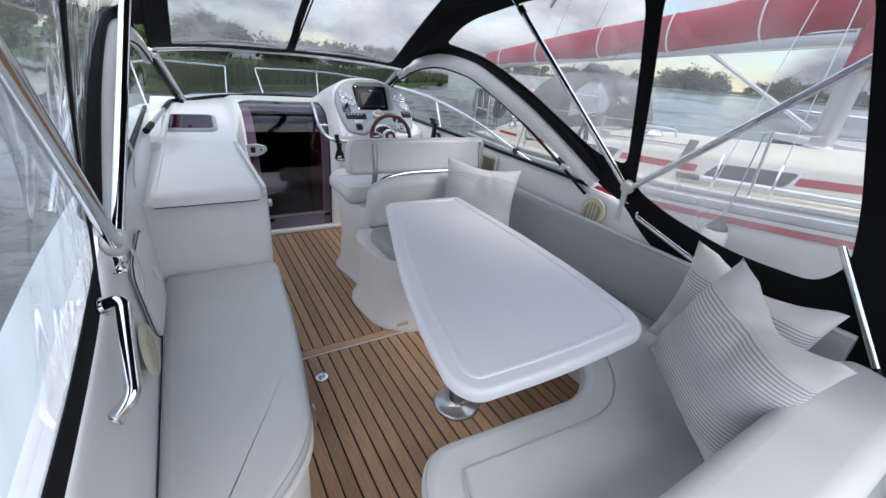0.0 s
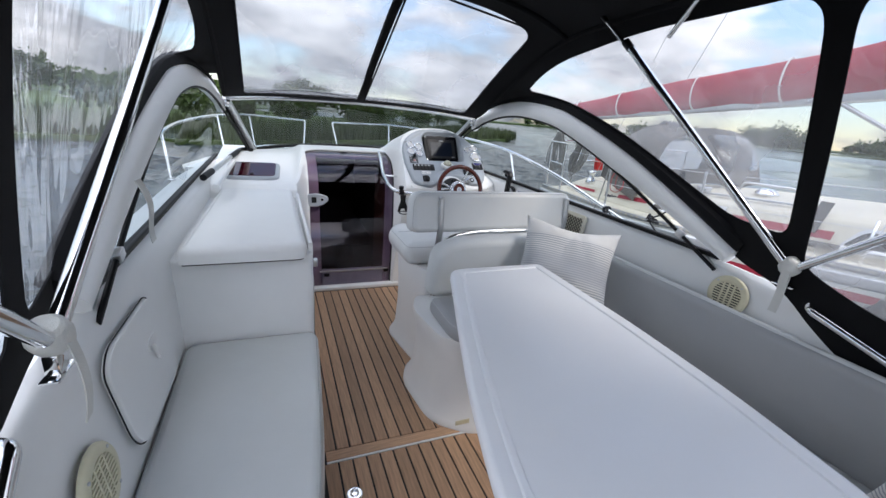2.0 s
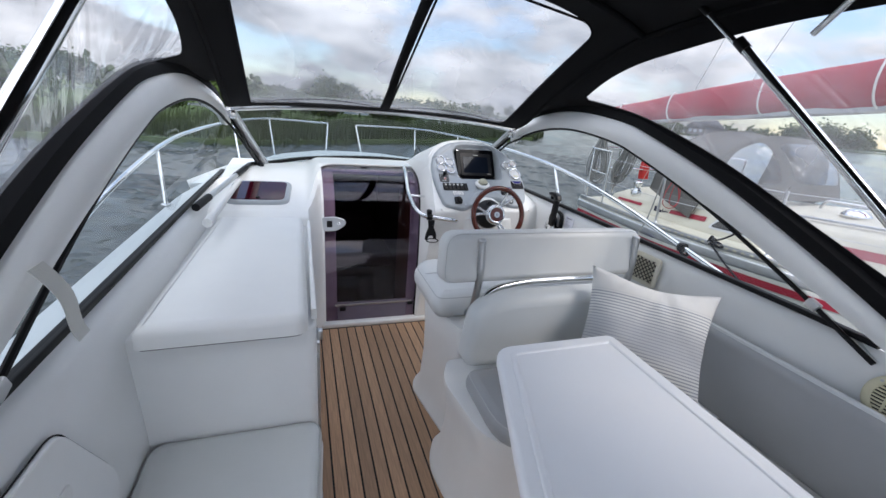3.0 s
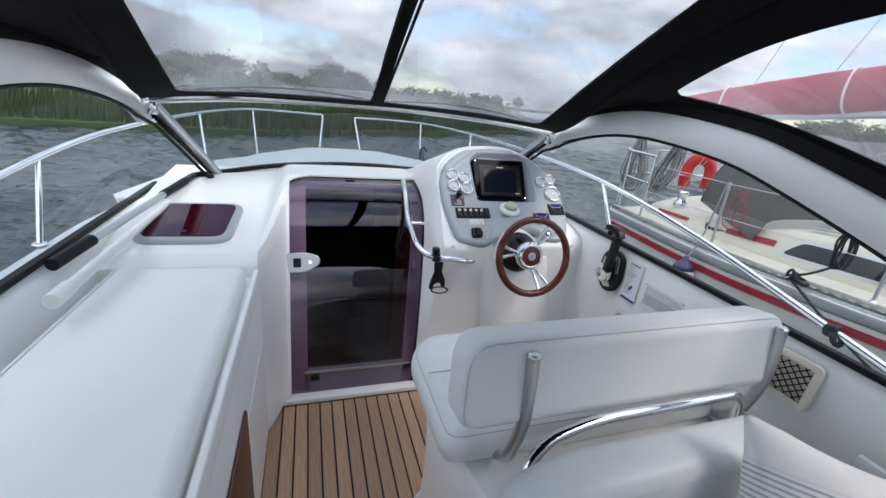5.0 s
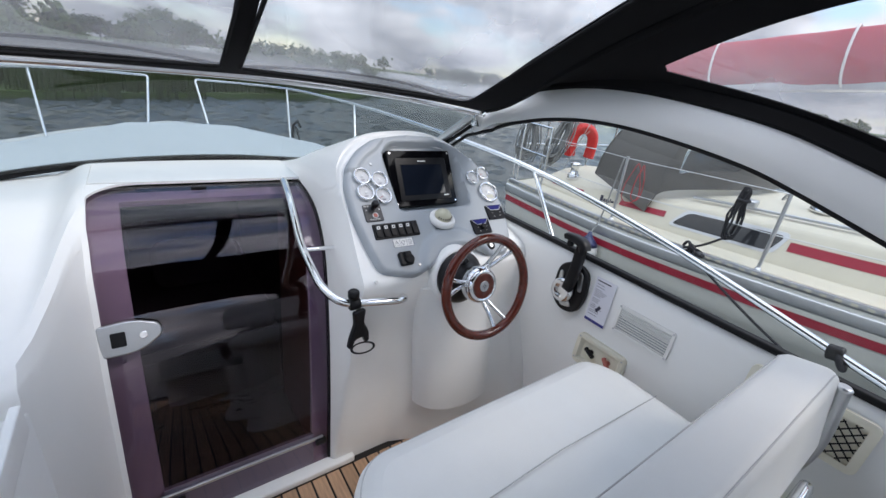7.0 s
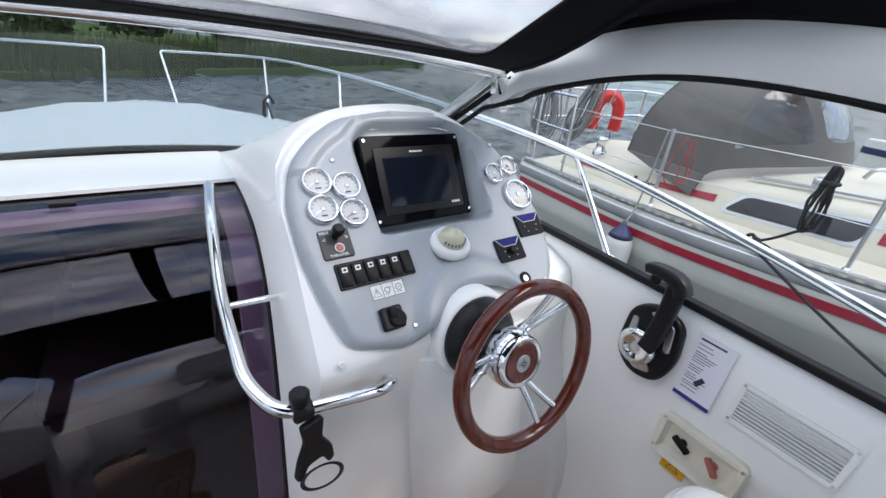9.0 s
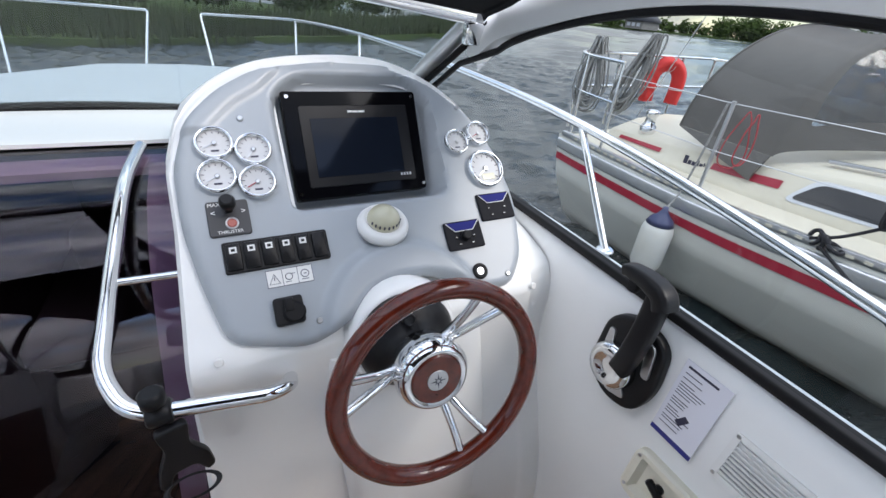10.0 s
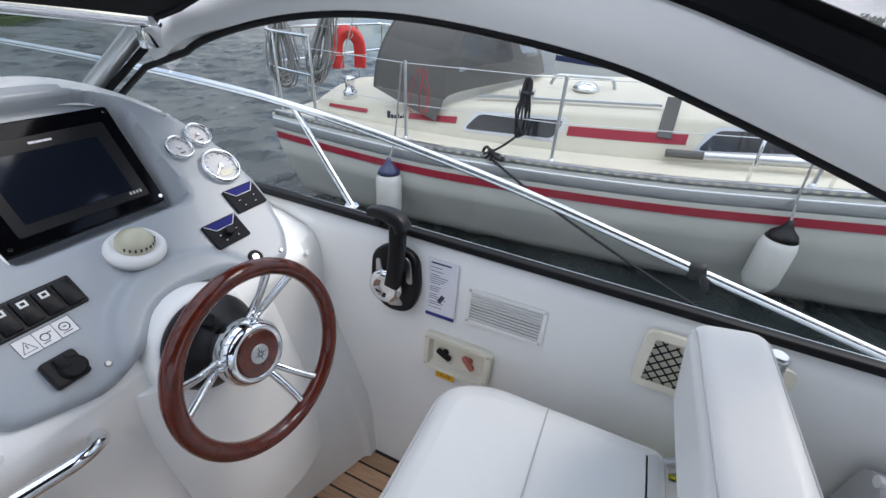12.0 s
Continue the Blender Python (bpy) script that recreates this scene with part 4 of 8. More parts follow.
def speaker(place, turn):
    s = thing("speaker", place, "round yellowed plastic speaker with a slotted grille in the cockpit side", "speaker", "cockpit speakers")
    m = Matrix.Translation(place) @ turn
    part("rim", lathe([(0.082, 0.0), (0.082, 0.006), (0.076, 0.013), (0.060, 0.015), (0.056, 0.012)], 40, m, closed_ends=False), CREAM, s)
    part("cone", cyl(0.058, 0.004, 0.010, 32, m=m), SHADE_AND_CONE, s, "dark cone behind the grille")
    g = bmesh.new()
    for i in range(-5, 6):
        hx = math.sqrt(max(0, 0.057 ** 2 - (i * 0.0105) ** 2))
        box(-hx, hx, i * 0.0105 - 0.0024, i * 0.0105 + 0.0024, 0.008, 0.015, bm=g)
    for i in (-1, 0, 1):
        box(i * 0.022 - 0.003, i * 0.022 + 0.003, -0.055, 0.055, 0.008, 0.0152, bm=g)
    bmesh.ops.transform(g, matrix=m, verts=g.verts)
    part("grille", g, CREAM, s)
    for k in range(4):
        a = math.pi / 4 + k * math.pi / 2
        part("screw", cyl(0.004, 0.012, 0.016, 10, m=m @ Matrix.Translation((0.069 * math.cos(a), 0.069 * math.sin(a), 0))), STEEL, s)
    return s


FACE_PORT = Matrix(((0, 0, -1, 0), (1, 0, 0, 0), (0, 1, 0, 0), (0, 0, 0, 1)))      # local z to port (-x)
FACE_IN_S = Matrix(((0, 0, -1, 0), (-1, 0, 0, 0), (0, 1, 0, 0), (0, 0, 0, 1)))     # on the starboard side, facing in
FACE_IN_P = Matrix(((0, 0, 1, 0), (1, 0, 0, 0), (0, 1, 0, 0), (0, 0, 0, 1)))       # on the port side, facing in
speaker((2.466, 2.238, 0.775), FACE_IN_S @ Matrix.Rotation(radians(-6), 4, "X"))
speaker((0.398, 2.082, 0.615), FACE_IN_P @ Matrix.Rotation(radians(-6), 4, "X"))


def grab_rail(pts, label, r=0.0125):
    g = thing("grab_rail", pts[0], label, "grab rail", "steel grab rails")
    part("tube", tube(bent_path(pts, 0.05, 6), r, 14), CHROME, g)
    for k, q in ((0, 1), (-1, -2)):
        d = (Vector(pts[q]) - Vector(pts[k])).normalized()
        part("flange", cyl(0.022, 0, 0.006, 20, bevel=0.002, m=Matrix.Translation(pts[k]) @ d.to_track_quat("Z", "Y").to_matrix().to_4x4()), CHROME, g)
    return g


grab_rail([(0.372, 1.872, 0.895), (0.412, 1.862, 0.912), (0.416, 1.700, 0.765), (0.376, 1.682, 0.735)], "polished steel grab rail on the cockpit side", 0.0155)
grab_rail([(2.445, 1.95, 0.86), (2.405, 1.94, 0.86), (2.40, 1.62, 0.77), (2.44, 1.60, 0.76)], "polished steel grab rail on the coaming")

# table
TBL = [(1.455, 2.795), (1.37, 2.55), (1.265, 2.25), (1.175, 1.98), (1.105, 1.72), (1.060, 1.48), (1.10, 1.405), (1.38, 1.388), (1.74, 1.398), (1.815, 1.47), (1.875, 1.80), (1.91, 2.20), (1.925, 2.795)][::-1]
to = rounded(TBL, [0.04, 0.1, 0.1, 0.06, 0.06, 0.2, 0.08, 0.06, 0.1, 0.1, 0.1, 0.1, 0.06], 5)
table = thing("table", (1.5, 2.0, 0.0), "white glossy gelcoat cockpit table on a grey pedestal", "table")
part("tabletop", prism(to, 0.698, 0.742, 0.014, 4, bottom=True), TABLE, table)
ri = inset(to, 0.018)
part("raised_rim", sweep([Vector((x, y, 0.742)) for x, y in inset(to, 0.052)], [(-0.012, -0.002), (-0.007, 0.004), (0.0, 0.0055), (0.007, 0.004), (0.012, -0.002)], closed=True, up=(0, 0, 1)), TABLE, table)
part("pedestal", cyl(0.038, 0.01, 0.70, 28), STEEL, table, "grey metal pedestal tube", at=Matrix.Translation((1.50, 2.0, 0)))
part("base_plate", lathe([(0.110, 0.0), (0.110, 0.008), (0.100, 0.014), (0.052, 0.018), (0.045, 0.03), (0.04, 0.034)], 36), STEEL, table, "round brushed metal base plate", at=Matrix.Translation((1.50, 2.0, 0)))
part("top_bracket", cyl(0.09, 0.672, 0.699, 28, bevel=0.004), STEEL, table, at=Matrix.Translation((1.50, 2.0, 0)))

# dinette: moulded bases
base = thing("seat_base", (1.9, 3.1, 0.0), "white moulded pedestal under the helm and dinette seats", "seat base")
b1 = rounded([(1.345, 3.05), (1.385, 2.70), (1.55, 2.575), (2.38, 2.575), (2.38, 3.2), (1.42, 3.2)], [0.12, 0.12, 0.06, 0.02, 0.02, 0.05], 6)


def flared(outline, rows):
    """A moulded foot: rows of (inset, z)."""
    bm, rings = bmesh.new(), []
    for d, z in rows:
        rings.append([bm.verts.new((x, y, z)) for x, y in inset(outline, d)])
    n = len(outline)
    for a, b in zip(rings, rings[1:]):
        for i in range(n):
            bm.faces.new((a[i], a[(i + 1) % n], b[(i + 1) % n], b[i]))
    bm.faces.new(rings[-1])
    bm.faces.new(rings[0][::-1])
    bmesh.ops.recalc_face_normals(bm, faces=bm.faces)
    return bm


part("dinette_base", flared(b1, [(0.0, 0.0), (0.0, 0.012), (0.012, 0.03), (0.03, 0.06), (0.045, 0.14), (0.052, 0.25), (0.045, 0.36), (0.028, 0.42), (0.03, 0.44)]), GEL, base)
b2 = rounded([(1.40, 3.58), (1.47, 3.16), (2.40, 3.16), (2.40, 3.66), (1.48, 3.70)], [0.1, 0.06, 0.02, 0.02, 0.08], 6)
part("helm_base", flared(b2, [(0.0, 0.0), (0.0, 0.012), (0.015, 0.03), (0.035, 0.08), (0.045, 0.25), (0.04, 0.42), (0.03, 0.55), (0.035, 0.565)]), GEL, base)
part("warning_plate", box(1.47, 1.54, 2.606, 2.612, 0.045, 0.068, 0.002, 1, m=Matrix.Translation((0.0, 0.0, 0))), CREAM, base, "small beige plate")

# aft-facing dinette seat
dn = thing("dinette_seat", (1.8, 2.85, 0.43), "grey vinyl aft-facing dinette seat with a steel rail round its back", "seat")
cushion(rounded([(1.435, 2.62), (2.0, 2.60), (2.0, 3.0), (1.44, 3.0)], [0.14, 0.03, 0.03, 0.06], 6), 0.43, 0.52, "seat_cushion", dn, VINYL_DARK, 0.04)
bk = prism(rounded([(1.445, 0.50), (2.20, 0.50), (2.20, 0.805), (1.60, 0.80), (1.475, 0.755)], [0.06, 0.03, 0.04, 0.12, 0.08], 6), -0.062, 0.062, 0.040, 5, m=Matrix.Translation((0, 3.062, 0)) @ Matrix.Rotation(radians(90), 4, "X"), bottom=True)
part("backrest", bk, VINYL, dn)
part("back_rail", tube(bent_path([(1.50, 3.08, 0.48), (1.50, 3.10, 0.66), (1.58, 3.16, 0.768), (1.75, 3.18, 0.79), (2.25, 3.185, 0.79), (2.275, 3.19, 0.68)], 0.08, 7), 0.0135, 14), CHROME, dn, "polished steel rail")

# U-shaped settee
st = thing("settee", (2.1, 1.6, 0.0), "light grey vinyl cockpit settee wrapping round the table", "settee")
ao = rounded([(0.965, 0.70), (2.40, 0.70), (2.40, 1.95), (1.86, 1.95), (1.86, 1.72), (1.70, 1.50), (1.05, 1.55), (0.965, 1.40)], [0.08, 0.05, 0.01, 0.01, 0.2, 0.2, 0.09, 0.1], 7)
part("aft_base", prism(rounded([(1.03, 0.76), (2.39, 0.76), (2.39, 1.95), (2.15, 1.95), (2.15, 1.74), (1.74, 1.42), (1.12, 1.46), (1.03, 1.36)], 0.05, 4), 0.0, 0.355, 0.01, 2), GEL, st)
cushion(ao, 0.352, 0.435, "aft_cushion", st, VINYL, 0.04)
part("inner_seam", tube([Vector((x, y, 0.443)) for x, y in inset(ao, 0.115)], 0.0025, 6, closed=True), SEAM, st, "stitched seam")
sb = rounded([(1.88, 1.955), (2.40, 1.955), (2.40, 2.98), (1.98, 2.98), (1.88, 2.6)], 0.03, 4)
part("side_base", prism(rounded([(2.15, 1.953), (2.39, 1.953), (2.39, 2.97), (2.15, 2.97)], 0.02, 3), 0.0, 0.355, 0.01, 2), GEL, st)
cushion(sb, 0.352, 0.435, "side_cushion", st, VINYL, 0.035)
back = [(2.405, 2.97), (2.405, 2.2), (2.40, 1.06)]
sec = rounded([(-0.055, -0.165), (0.055, -0.165), (0.035, 0.16), (-0.035, 0.16)], 0.034, 5)
pth = smooth_path([(x - 0.0, y, 0.585) for x, y in back[:3]], 8)
part("side_backrest", sweep(pth, sec, up=(0, 0, 1)), VINYL_DARK, st, "mid grey vinyl backrest")
part("side_backrest_cap", tube([q + Vector((-0.004, 0, 0.158)) for q in pth], 0.012, 8), VINYL, st, "light piping along the top")
ab = rounded([(0.985, 0.835), (2.20, 0.835), (2.26, 1.06), (0.985, 1.04)], [0.09, 0.10, 0.11, 0.09], 9)
part("aft_backrest", prism(ab, 0.425, 0.755, 0.052, 6), VINYL, st)

# helm bench
hs = thing("pilot_bench", (1.9, 3.5, 0.56), "two-person light grey vinyl helm bench with a flip-over backrest", "helm seat")
cushion(rounded([(1.405, 3.29), (2.36, 3.29), (2.36, 3.70), (2.30, 3.80), (1.48, 3.80), (1.405, 3.70)], [0.06, 0.05, 0.10, 0.1, 0.10, 0.12], 6), 0.56, 0.69, "seat_cushion", hs, VINYL_LIGHT, 0.06)
part("centre_seam", tube([Vector((1.43, 3.55, 0.692)), Vector((1.9, 3.56, 0.697)), Vector((2.33, 3.55, 0.690))], 0.0015, 6), SEAM, hs)
bm = prism(rounded([(1.40, 0.772), (2.405, 0.772), (2.415, 0.992), (1.412, 0.992)], [0.05, 0.05, 0.06, 0.07], 7), -0.062, 0.062, 0.032, 5,
           m=Matrix.Translation((0, 3.285, 0.915)) @ Matrix.Rotation(radians(-9), 4, "X") @ Matrix.Translation((0, 0, -0.915)) @ Matrix.Rotation(radians(90), 4, "X"), bottom=True)
hback = part("backrest", bm, VINYL_LIGHT, hs)
bo = rounded([(1.408, 0.780), (2.397, 0.780), (2.407, 0.984), (1.420, 0.984)], [0.05, 0.05, 0.06, 0.07], 7)
bmx = Matrix.Translation((0, 3.285, 0.915)) @ Matrix.Rotation(radians(-9), 4, "X") @ Matrix.Translation((0, 0, -0.915)) @ Matrix.Rotation(radians(90), 4, "X")
for dz in (-0.052, 0.052):
    part("piping", tube([bmx @ Vector((x, y, dz)) for x, y in bo], 0.0016, 6, closed=True), SEAM, hback, "thin stitched seam")
for x in (1.565, 2.37):
    part("back_arm", tube(bent_path([(x, 3.222, 0.965), (x, 3.205, 0.80), (x, 3.25, 0.62), (x, 3.38, 0.56)], 0.09, 6), 0.0165, 14), STEEL, hs, "brushed steel backrest arm")
    part("arm_cap", cyl(0.0175, -0.006, 0.010, 18, bevel=0.005, m=Matrix.Translation((x, 3.222, 0.965))), STEEL, hs)


def pillow(place, turn, w=0.46, h=0.46, t=0.15, label="square cotton cushion with fine grey stripes", seed=1, chop=0.0):
    """A soft square cushion with pointed ears; chop sinks the middle of its upper edge."""
    rnd = random.Random(seed)
    bm = bmesh.new()
    n = 34
    ph = [rnd.uniform(0, 6.28) for _ in range(8)]
    for sgn in (1, -1):
        g = []
        for i in range(n + 1):
            line_ = []
            for j in range(n + 1):
                a, b = 2 * i / n - 1, 2 * j / n - 1
                px = a * w / 2 * (1 - 0.11 * (1 - b * b) * abs(a) ** 3)
                py = b * h / 2 * (1 - 0.11 * (1 - a * a) * abs(b) ** 3)
                dent = chop * max(0.0, 1 - (abs(a - 0.1) / 0.75) ** 1.6) * max(0.0, (b + 0.3) / 1.3) ** 2
                py -= dent * h
                bul = max(0.0, (1 - abs(a) ** 2.6) * (1 - abs(b) ** 2.6)) ** 0.62
                fold = 0.020 * math.exp(-((abs(a - 0.1) - 0.30 * (1 - b)) / 0.10) ** 2) * max(0.0, b) if chop else 0.0
                edge = math.exp(-((1 - max(abs(a), abs(b))) / 0.22) ** 2)
                wr = 0.008 * math.sin(5 * a + 3 * b + ph[0]) * math.sin(4 * b - 2 * a + ph[1]) + 0.007 * edge * math.sin(17 * (a if abs(b) > abs(a) else b) + ph[2])
                line_.append(bm.verts.new((px, py, sgn * (t / 2 * bul * (1 - 1.6 * dent)) + (wr - fold * sgn) * bul + 0.02 * chop * math.sin(2 * a + b))))
            g.append(line_)
        for i in range(n):
            for j in range(n):
                q = (g[i][j], g[i + 1][j], g[i + 1][j + 1], g[i][j + 1])
                bm.faces.new(q if sgn > 0 else q[::-1])
    bmesh.ops.remove_doubles(bm, verts=bm.verts, dist=0.0004)
    c = part("cushion", bm, STRIPE, None, at=Matrix.Translation(place) @ turn, sharp=180)
    return tagged(c, label, "cushion", "scatter cushions")


def lean_pose(facing, back=20, spin=0):
    """Stands a flat cushion up: its face looks along the plan angle facing, leaning back."""
    return Matrix.Rotation(radians(facing + 90), 4, "Z") @ Matrix.Rotation(radians(90 - back), 4, "X") @ Matrix.Rotation(radians(spin), 4, "Z")


def axes_pose(ax, ay):
    ax, ay = Vector(ax).normalized(), Vector(ay).normalized()
    n = ax.cross(ay).normalized()
    return Matrix((ax, n.cross(ax), n)).transposed().to_4x4()


pillow((2.075, 2.79, 0.715), lean_pose(-125, 31, -5), 0.47, 0.45, 0.17, "square striped cotton cushion propped at the dinette back", 3, 0.03)
pillow((2.19, 1.335, 0.68), axes_pose((0.069, -0.989, -0.13), (0.051, -0.127, 0.991)), 0.47, 0.45, 0.18, "square striped cotton cushion standing on its corner", 5, 0.10)
pillow((1.885, 1.215, 0.725), axes_pose((-0.554, -0.819, -0.146), (0.187, -0.293, 0.937)), 0.47, 0.46, 0.24, "large striped cotton cushion leaning in the settee corner", 7, 0.11)

# ---- canopy tubes ----
def canopy_tube(name, pts, r, label):
    t = thing(name, pts[0], label, "canopy frame", "canopy frame tubes")
    part("tube", tube(pts, r, 14), CHROME, t)
    a, b = Vector(pts[0]), Vector(pts[-1])
    part("end_fitting", sweep([b, b + (b - a).normalized() * 0.05], circle(r * 1.15, 12)), PLASTIC, t, "black nylon end joint")
    return t


for side in (0, 1):
    sx = (lambda x: 2 * XC - x) if side else (lambda x: x)
    f0 = Vector((sx(2.435), 2.05, 0.955))
    canopy_tube("canopy_tube", [(sx(2.43), 2.07, 0.985), (sx(2.325), 2.905, 1.75)], 0.0165, "polished steel canopy strut")
    canopy_tube("canopy_tube", [(sx(2.43), 2.02, 0.985), (sx(2.40), 1.25, 1.67)], 0.0155, "polished steel canopy strut running aft")
    canopy_tube("canopy_tube", [(sx(2.345), 2.72, 1.78), (sx(2.30), 2.55, 1.93)], 0.010, "short polished steel canopy strut")
    canopy_tube("canopy_tube", [(sx(2.325), 2.93, 1.76), (sx(2.31), 3.08, 1.885)], 0.010, "short polished steel canopy strut")
    if not side:
        canopy_tube("canopy_tube", [(2.395, 1.205, 1.02), (2.40, 0.985, 0.68)], 0.0125, "polished steel canopy strut down to the coaming")
    hb = thing("deck_fitting", f0 - Vector((0, 0, 0.05)), "steel deck hinge wrapped in white webbing", "deck fitting", "canopy deck fittings")
    part("wrap", lathe([(0.020, -0.03), (0.030, -0.02), (0.034, 0.0), (0.030, 0.02), (0.022, 0.03)], 20, Matrix.Translation(f0 + Vector((0, 0, 0.02))) @ Matrix.Rotation(0.5, 4, "X")), STRAP, hb, "white webbing wrap")
    part("plate", box(-0.014, 0.014, -0.035, 0.035, -0.055, -0.048, 0.002, 1, m=Matrix.Translation(f0)), CHROME, hb)
    part("jaw", box(-0.012, 0.012, -0.018, 0.018, -0.05, -0.01, 0.005, 2, m=Matrix.Translation(f0)), CHROME, hb)
    ln = 0.16
    part("loose_strap", surface(lambda u, v: f0 + Vector((sx(2.435 - 0.03) - sx(2.435), -0.02 + 0.028 * u, 0.01 - ln * v)) + Vector((0.01 * math.sin(3 * v), 0, 0)), 2, 8, 0.002), STRAP, hb, "hanging white webbing end")
for y in (1.2, 2.62, 3.42):
    bw = thing("canopy_bow", (XC, y, 1.9), "steel hoop in a black canvas sleeve under the roof", "canopy frame", "canopy bows")
    part("hoop", tube([roof(x, y) + Vector((0, 0, -0.016)) for x in steps(0.5, 2.33, 24)], 0.013, 10), CANVAS, bw)

# strap hanging inside the port arch
sp = solid("webbing_strap", surface(lambda u, v: Vector((0.40 + 0.012 * math.sin(5 * v), 2.60 + 0.05 * u + 0.13 * v, 1.14 - 0.22 * v)), 2, 10, 0.002), STRAP, "loose white webbing strap hanging from the arch", "strap")

# ---- cabin door and what shows behind it ----
def door_strip(x0, x1, s0, s1, back, thick, ns=14, nx=3):
    def fn(u, v):
        q = door_at(s0 + (s1 - s0) * v)
        d = (door_at(min(1, s0 + (s1 - s0) * v + 0.02)) - door_at(max(0, s0 + (s1 - s0) * v - 0.02))).normalized()
        x = x0 + (x1 - x0) * u
        x -= 0.082 * max(0.0, 1.0 - q.y) * max(0.0, min(1.0, (x - 1.40) / 0.22))
        return Vector((x, q.x + d.y * back, q.y - d.x * back))
    return surface(fn, nx, ns, thick)


door = thing("door_1", (1.33, 4.35, 0.03), "closed smoked acrylic cabin door with a silver latch", "cabin door", kind="structure")
pane = part("pane", door_strip(0.978, 1.682, 0.0, 1.0, 0.0, 0.006, 24), SMOKED, door, "curved smoked purple acrylic sheet")
pane.visible_shadow = False
for a in ((0.978, 1.065, 0.0, 1.0), (1.622, 1.682, 0.0, 1.0), (1.065, 1.622, 0.0, 0.078), (1.065, 1.622, 0.915, 1.0)):
    part("frame", door_strip(*a, 0.022, 0.02, 24), DASH if a[3] < 0.1 else GEL, door, "moulded frame behind the acrylic")
part("lower_rail", sweep([Vector((x, door_at(0.068).x - 0.006, door_at(0.068).y)) for x in (1.05, 1.35, 1.585)], rounded([(-0.005, -0.006), (0.005, -0.006), (0.005, 0.006), (-0.005, 0.006)], 0.002, 2)), STEEL, door, "thin metal rail")
for x, s in ((1.10, 0.052), (1.575, 0.060)):
    q = door_at(s)
    part("stop_block", box(x - 0.02, x + 0.02, q.x - 0.02, q.x - 0.004, q.y - 0.012, q.y + 0.012, 0.003, 2), PLASTIC, door, "small black stop")
q = door_at(0.378)
lm = Matrix.Translation((1.052, q.x - 0.008, q.y + 0.01)) @ Matrix.Rotation(radians(90 - 17), 4, "X")
lo_ = rounded([(-0.075, -0.05), (0.02, -0.05), (0.082, -0.005), (0.075, 0.03), (0.01, 0.052), (-0.075, 0.045)], [0.004, 0.05, 0.03, 0.03, 0.05, 0.01], 6)
lt = part("latch", prism(lo_, 0.0, 0.016, 0.005, 3, m=lm), STEEL, door, "rounded silver latch plate")
part("latch_window", prism(rounded([(-0.018, -0.022), (0.018, -0.022), (0.018, 0.022), (-0.018, 0.022)], 0.004, 3), 0.014, 0.019, 0.001, 1, m=lm @ Matrix.Translation((-0.028, 0.0, 0))), PLASTIC, lt, "black finger slot")
part("latch_lock", cyl(0.011, 0.014, 0.021, 18, bevel=0.002, m=lm @ Matrix.Translation((0.032, 0.002, 0))), CHROME, lt, "round lock")
q = door_at(0.97)
part("hatch_slot", box(1.28, 1.33, q.x - 0.012, q.x - 0.002, q.y - 0.006, q.y + 0.006, 0.002, 1), PLASTIC, door, "small dark finger slot")
part("side_seal", door_strip(1.682, 1.692, 0.0, 1.0, -0.004, 0.02, 24, 1), RUBBER, door, "black rubber edge")

sp_ = bmesh.new()
arc_ = []
for k in range(13):
    a = radians(90 * k / 12)
    x, l = 0.976 + 0.135 * (1 - math.cos(a)), 0.15 * (1 - math.sin(a))
    arc_.append((x, l))
hub_ = (0.976, 0.0)


def on_door(x, l):
    s_ = 1.0 - l / 0.137 / 6
    q = door_at(s_)
    d = (door_at(min(1, s_ + 0.02)) - door_at(s_ - 0.02)).normalized()
    return Vector((x, q.x - d.y * 0.007, q.y + d.x * 0.007))


rows_d = []
for x, l in arc_:
    rows_d.append([sp_.verts.new(on_door(hub_[0] + (x - hub_[0]) * t_, hub_[1] + (l - hub_[1]) * t_)) for t_ in (0.0, 0.35, 0.7, 1.0)])
for r0_, r1_ in zip(rows_d, rows_d[1:]):
    for j in range(3):
        sp_.faces.new((r0_[j], r1_[j], r1_[j + 1], r0_[j + 1]))
bmesh.ops.remove_doubles(sp_, verts=sp_.verts, dist=1e-5)
bmesh.ops.solidify(sp_, geom=sp_.faces[:], thickness=0.008)
bmesh.ops.recalc_face_normals(sp_, faces=sp_.faces)
tagged(part("dash_corner", sp_, GEL), "rounded white corner of the door opening", "dash", kind="structure")

YZ = Matrix(((0, 0, 1, 0), (1, 0, 0, 0), (0, 1, 0, 0), (0, 0, 0, 1)))
# cabin walls and bunk base: missing light is painted as near black
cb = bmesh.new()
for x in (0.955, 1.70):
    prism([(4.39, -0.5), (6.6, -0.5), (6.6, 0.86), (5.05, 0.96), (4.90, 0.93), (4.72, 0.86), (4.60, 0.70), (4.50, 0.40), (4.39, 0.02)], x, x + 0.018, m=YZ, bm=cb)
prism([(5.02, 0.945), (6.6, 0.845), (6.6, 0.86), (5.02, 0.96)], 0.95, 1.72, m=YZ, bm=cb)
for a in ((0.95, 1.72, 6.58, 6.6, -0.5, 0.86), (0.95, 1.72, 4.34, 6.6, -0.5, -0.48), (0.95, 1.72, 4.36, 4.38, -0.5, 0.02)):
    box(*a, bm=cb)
tagged(part("wall_cabin", cb, SHADE_AND_CONE), "cabin walls behind the door, painted near black to look unlit", "wall", kind="structure")
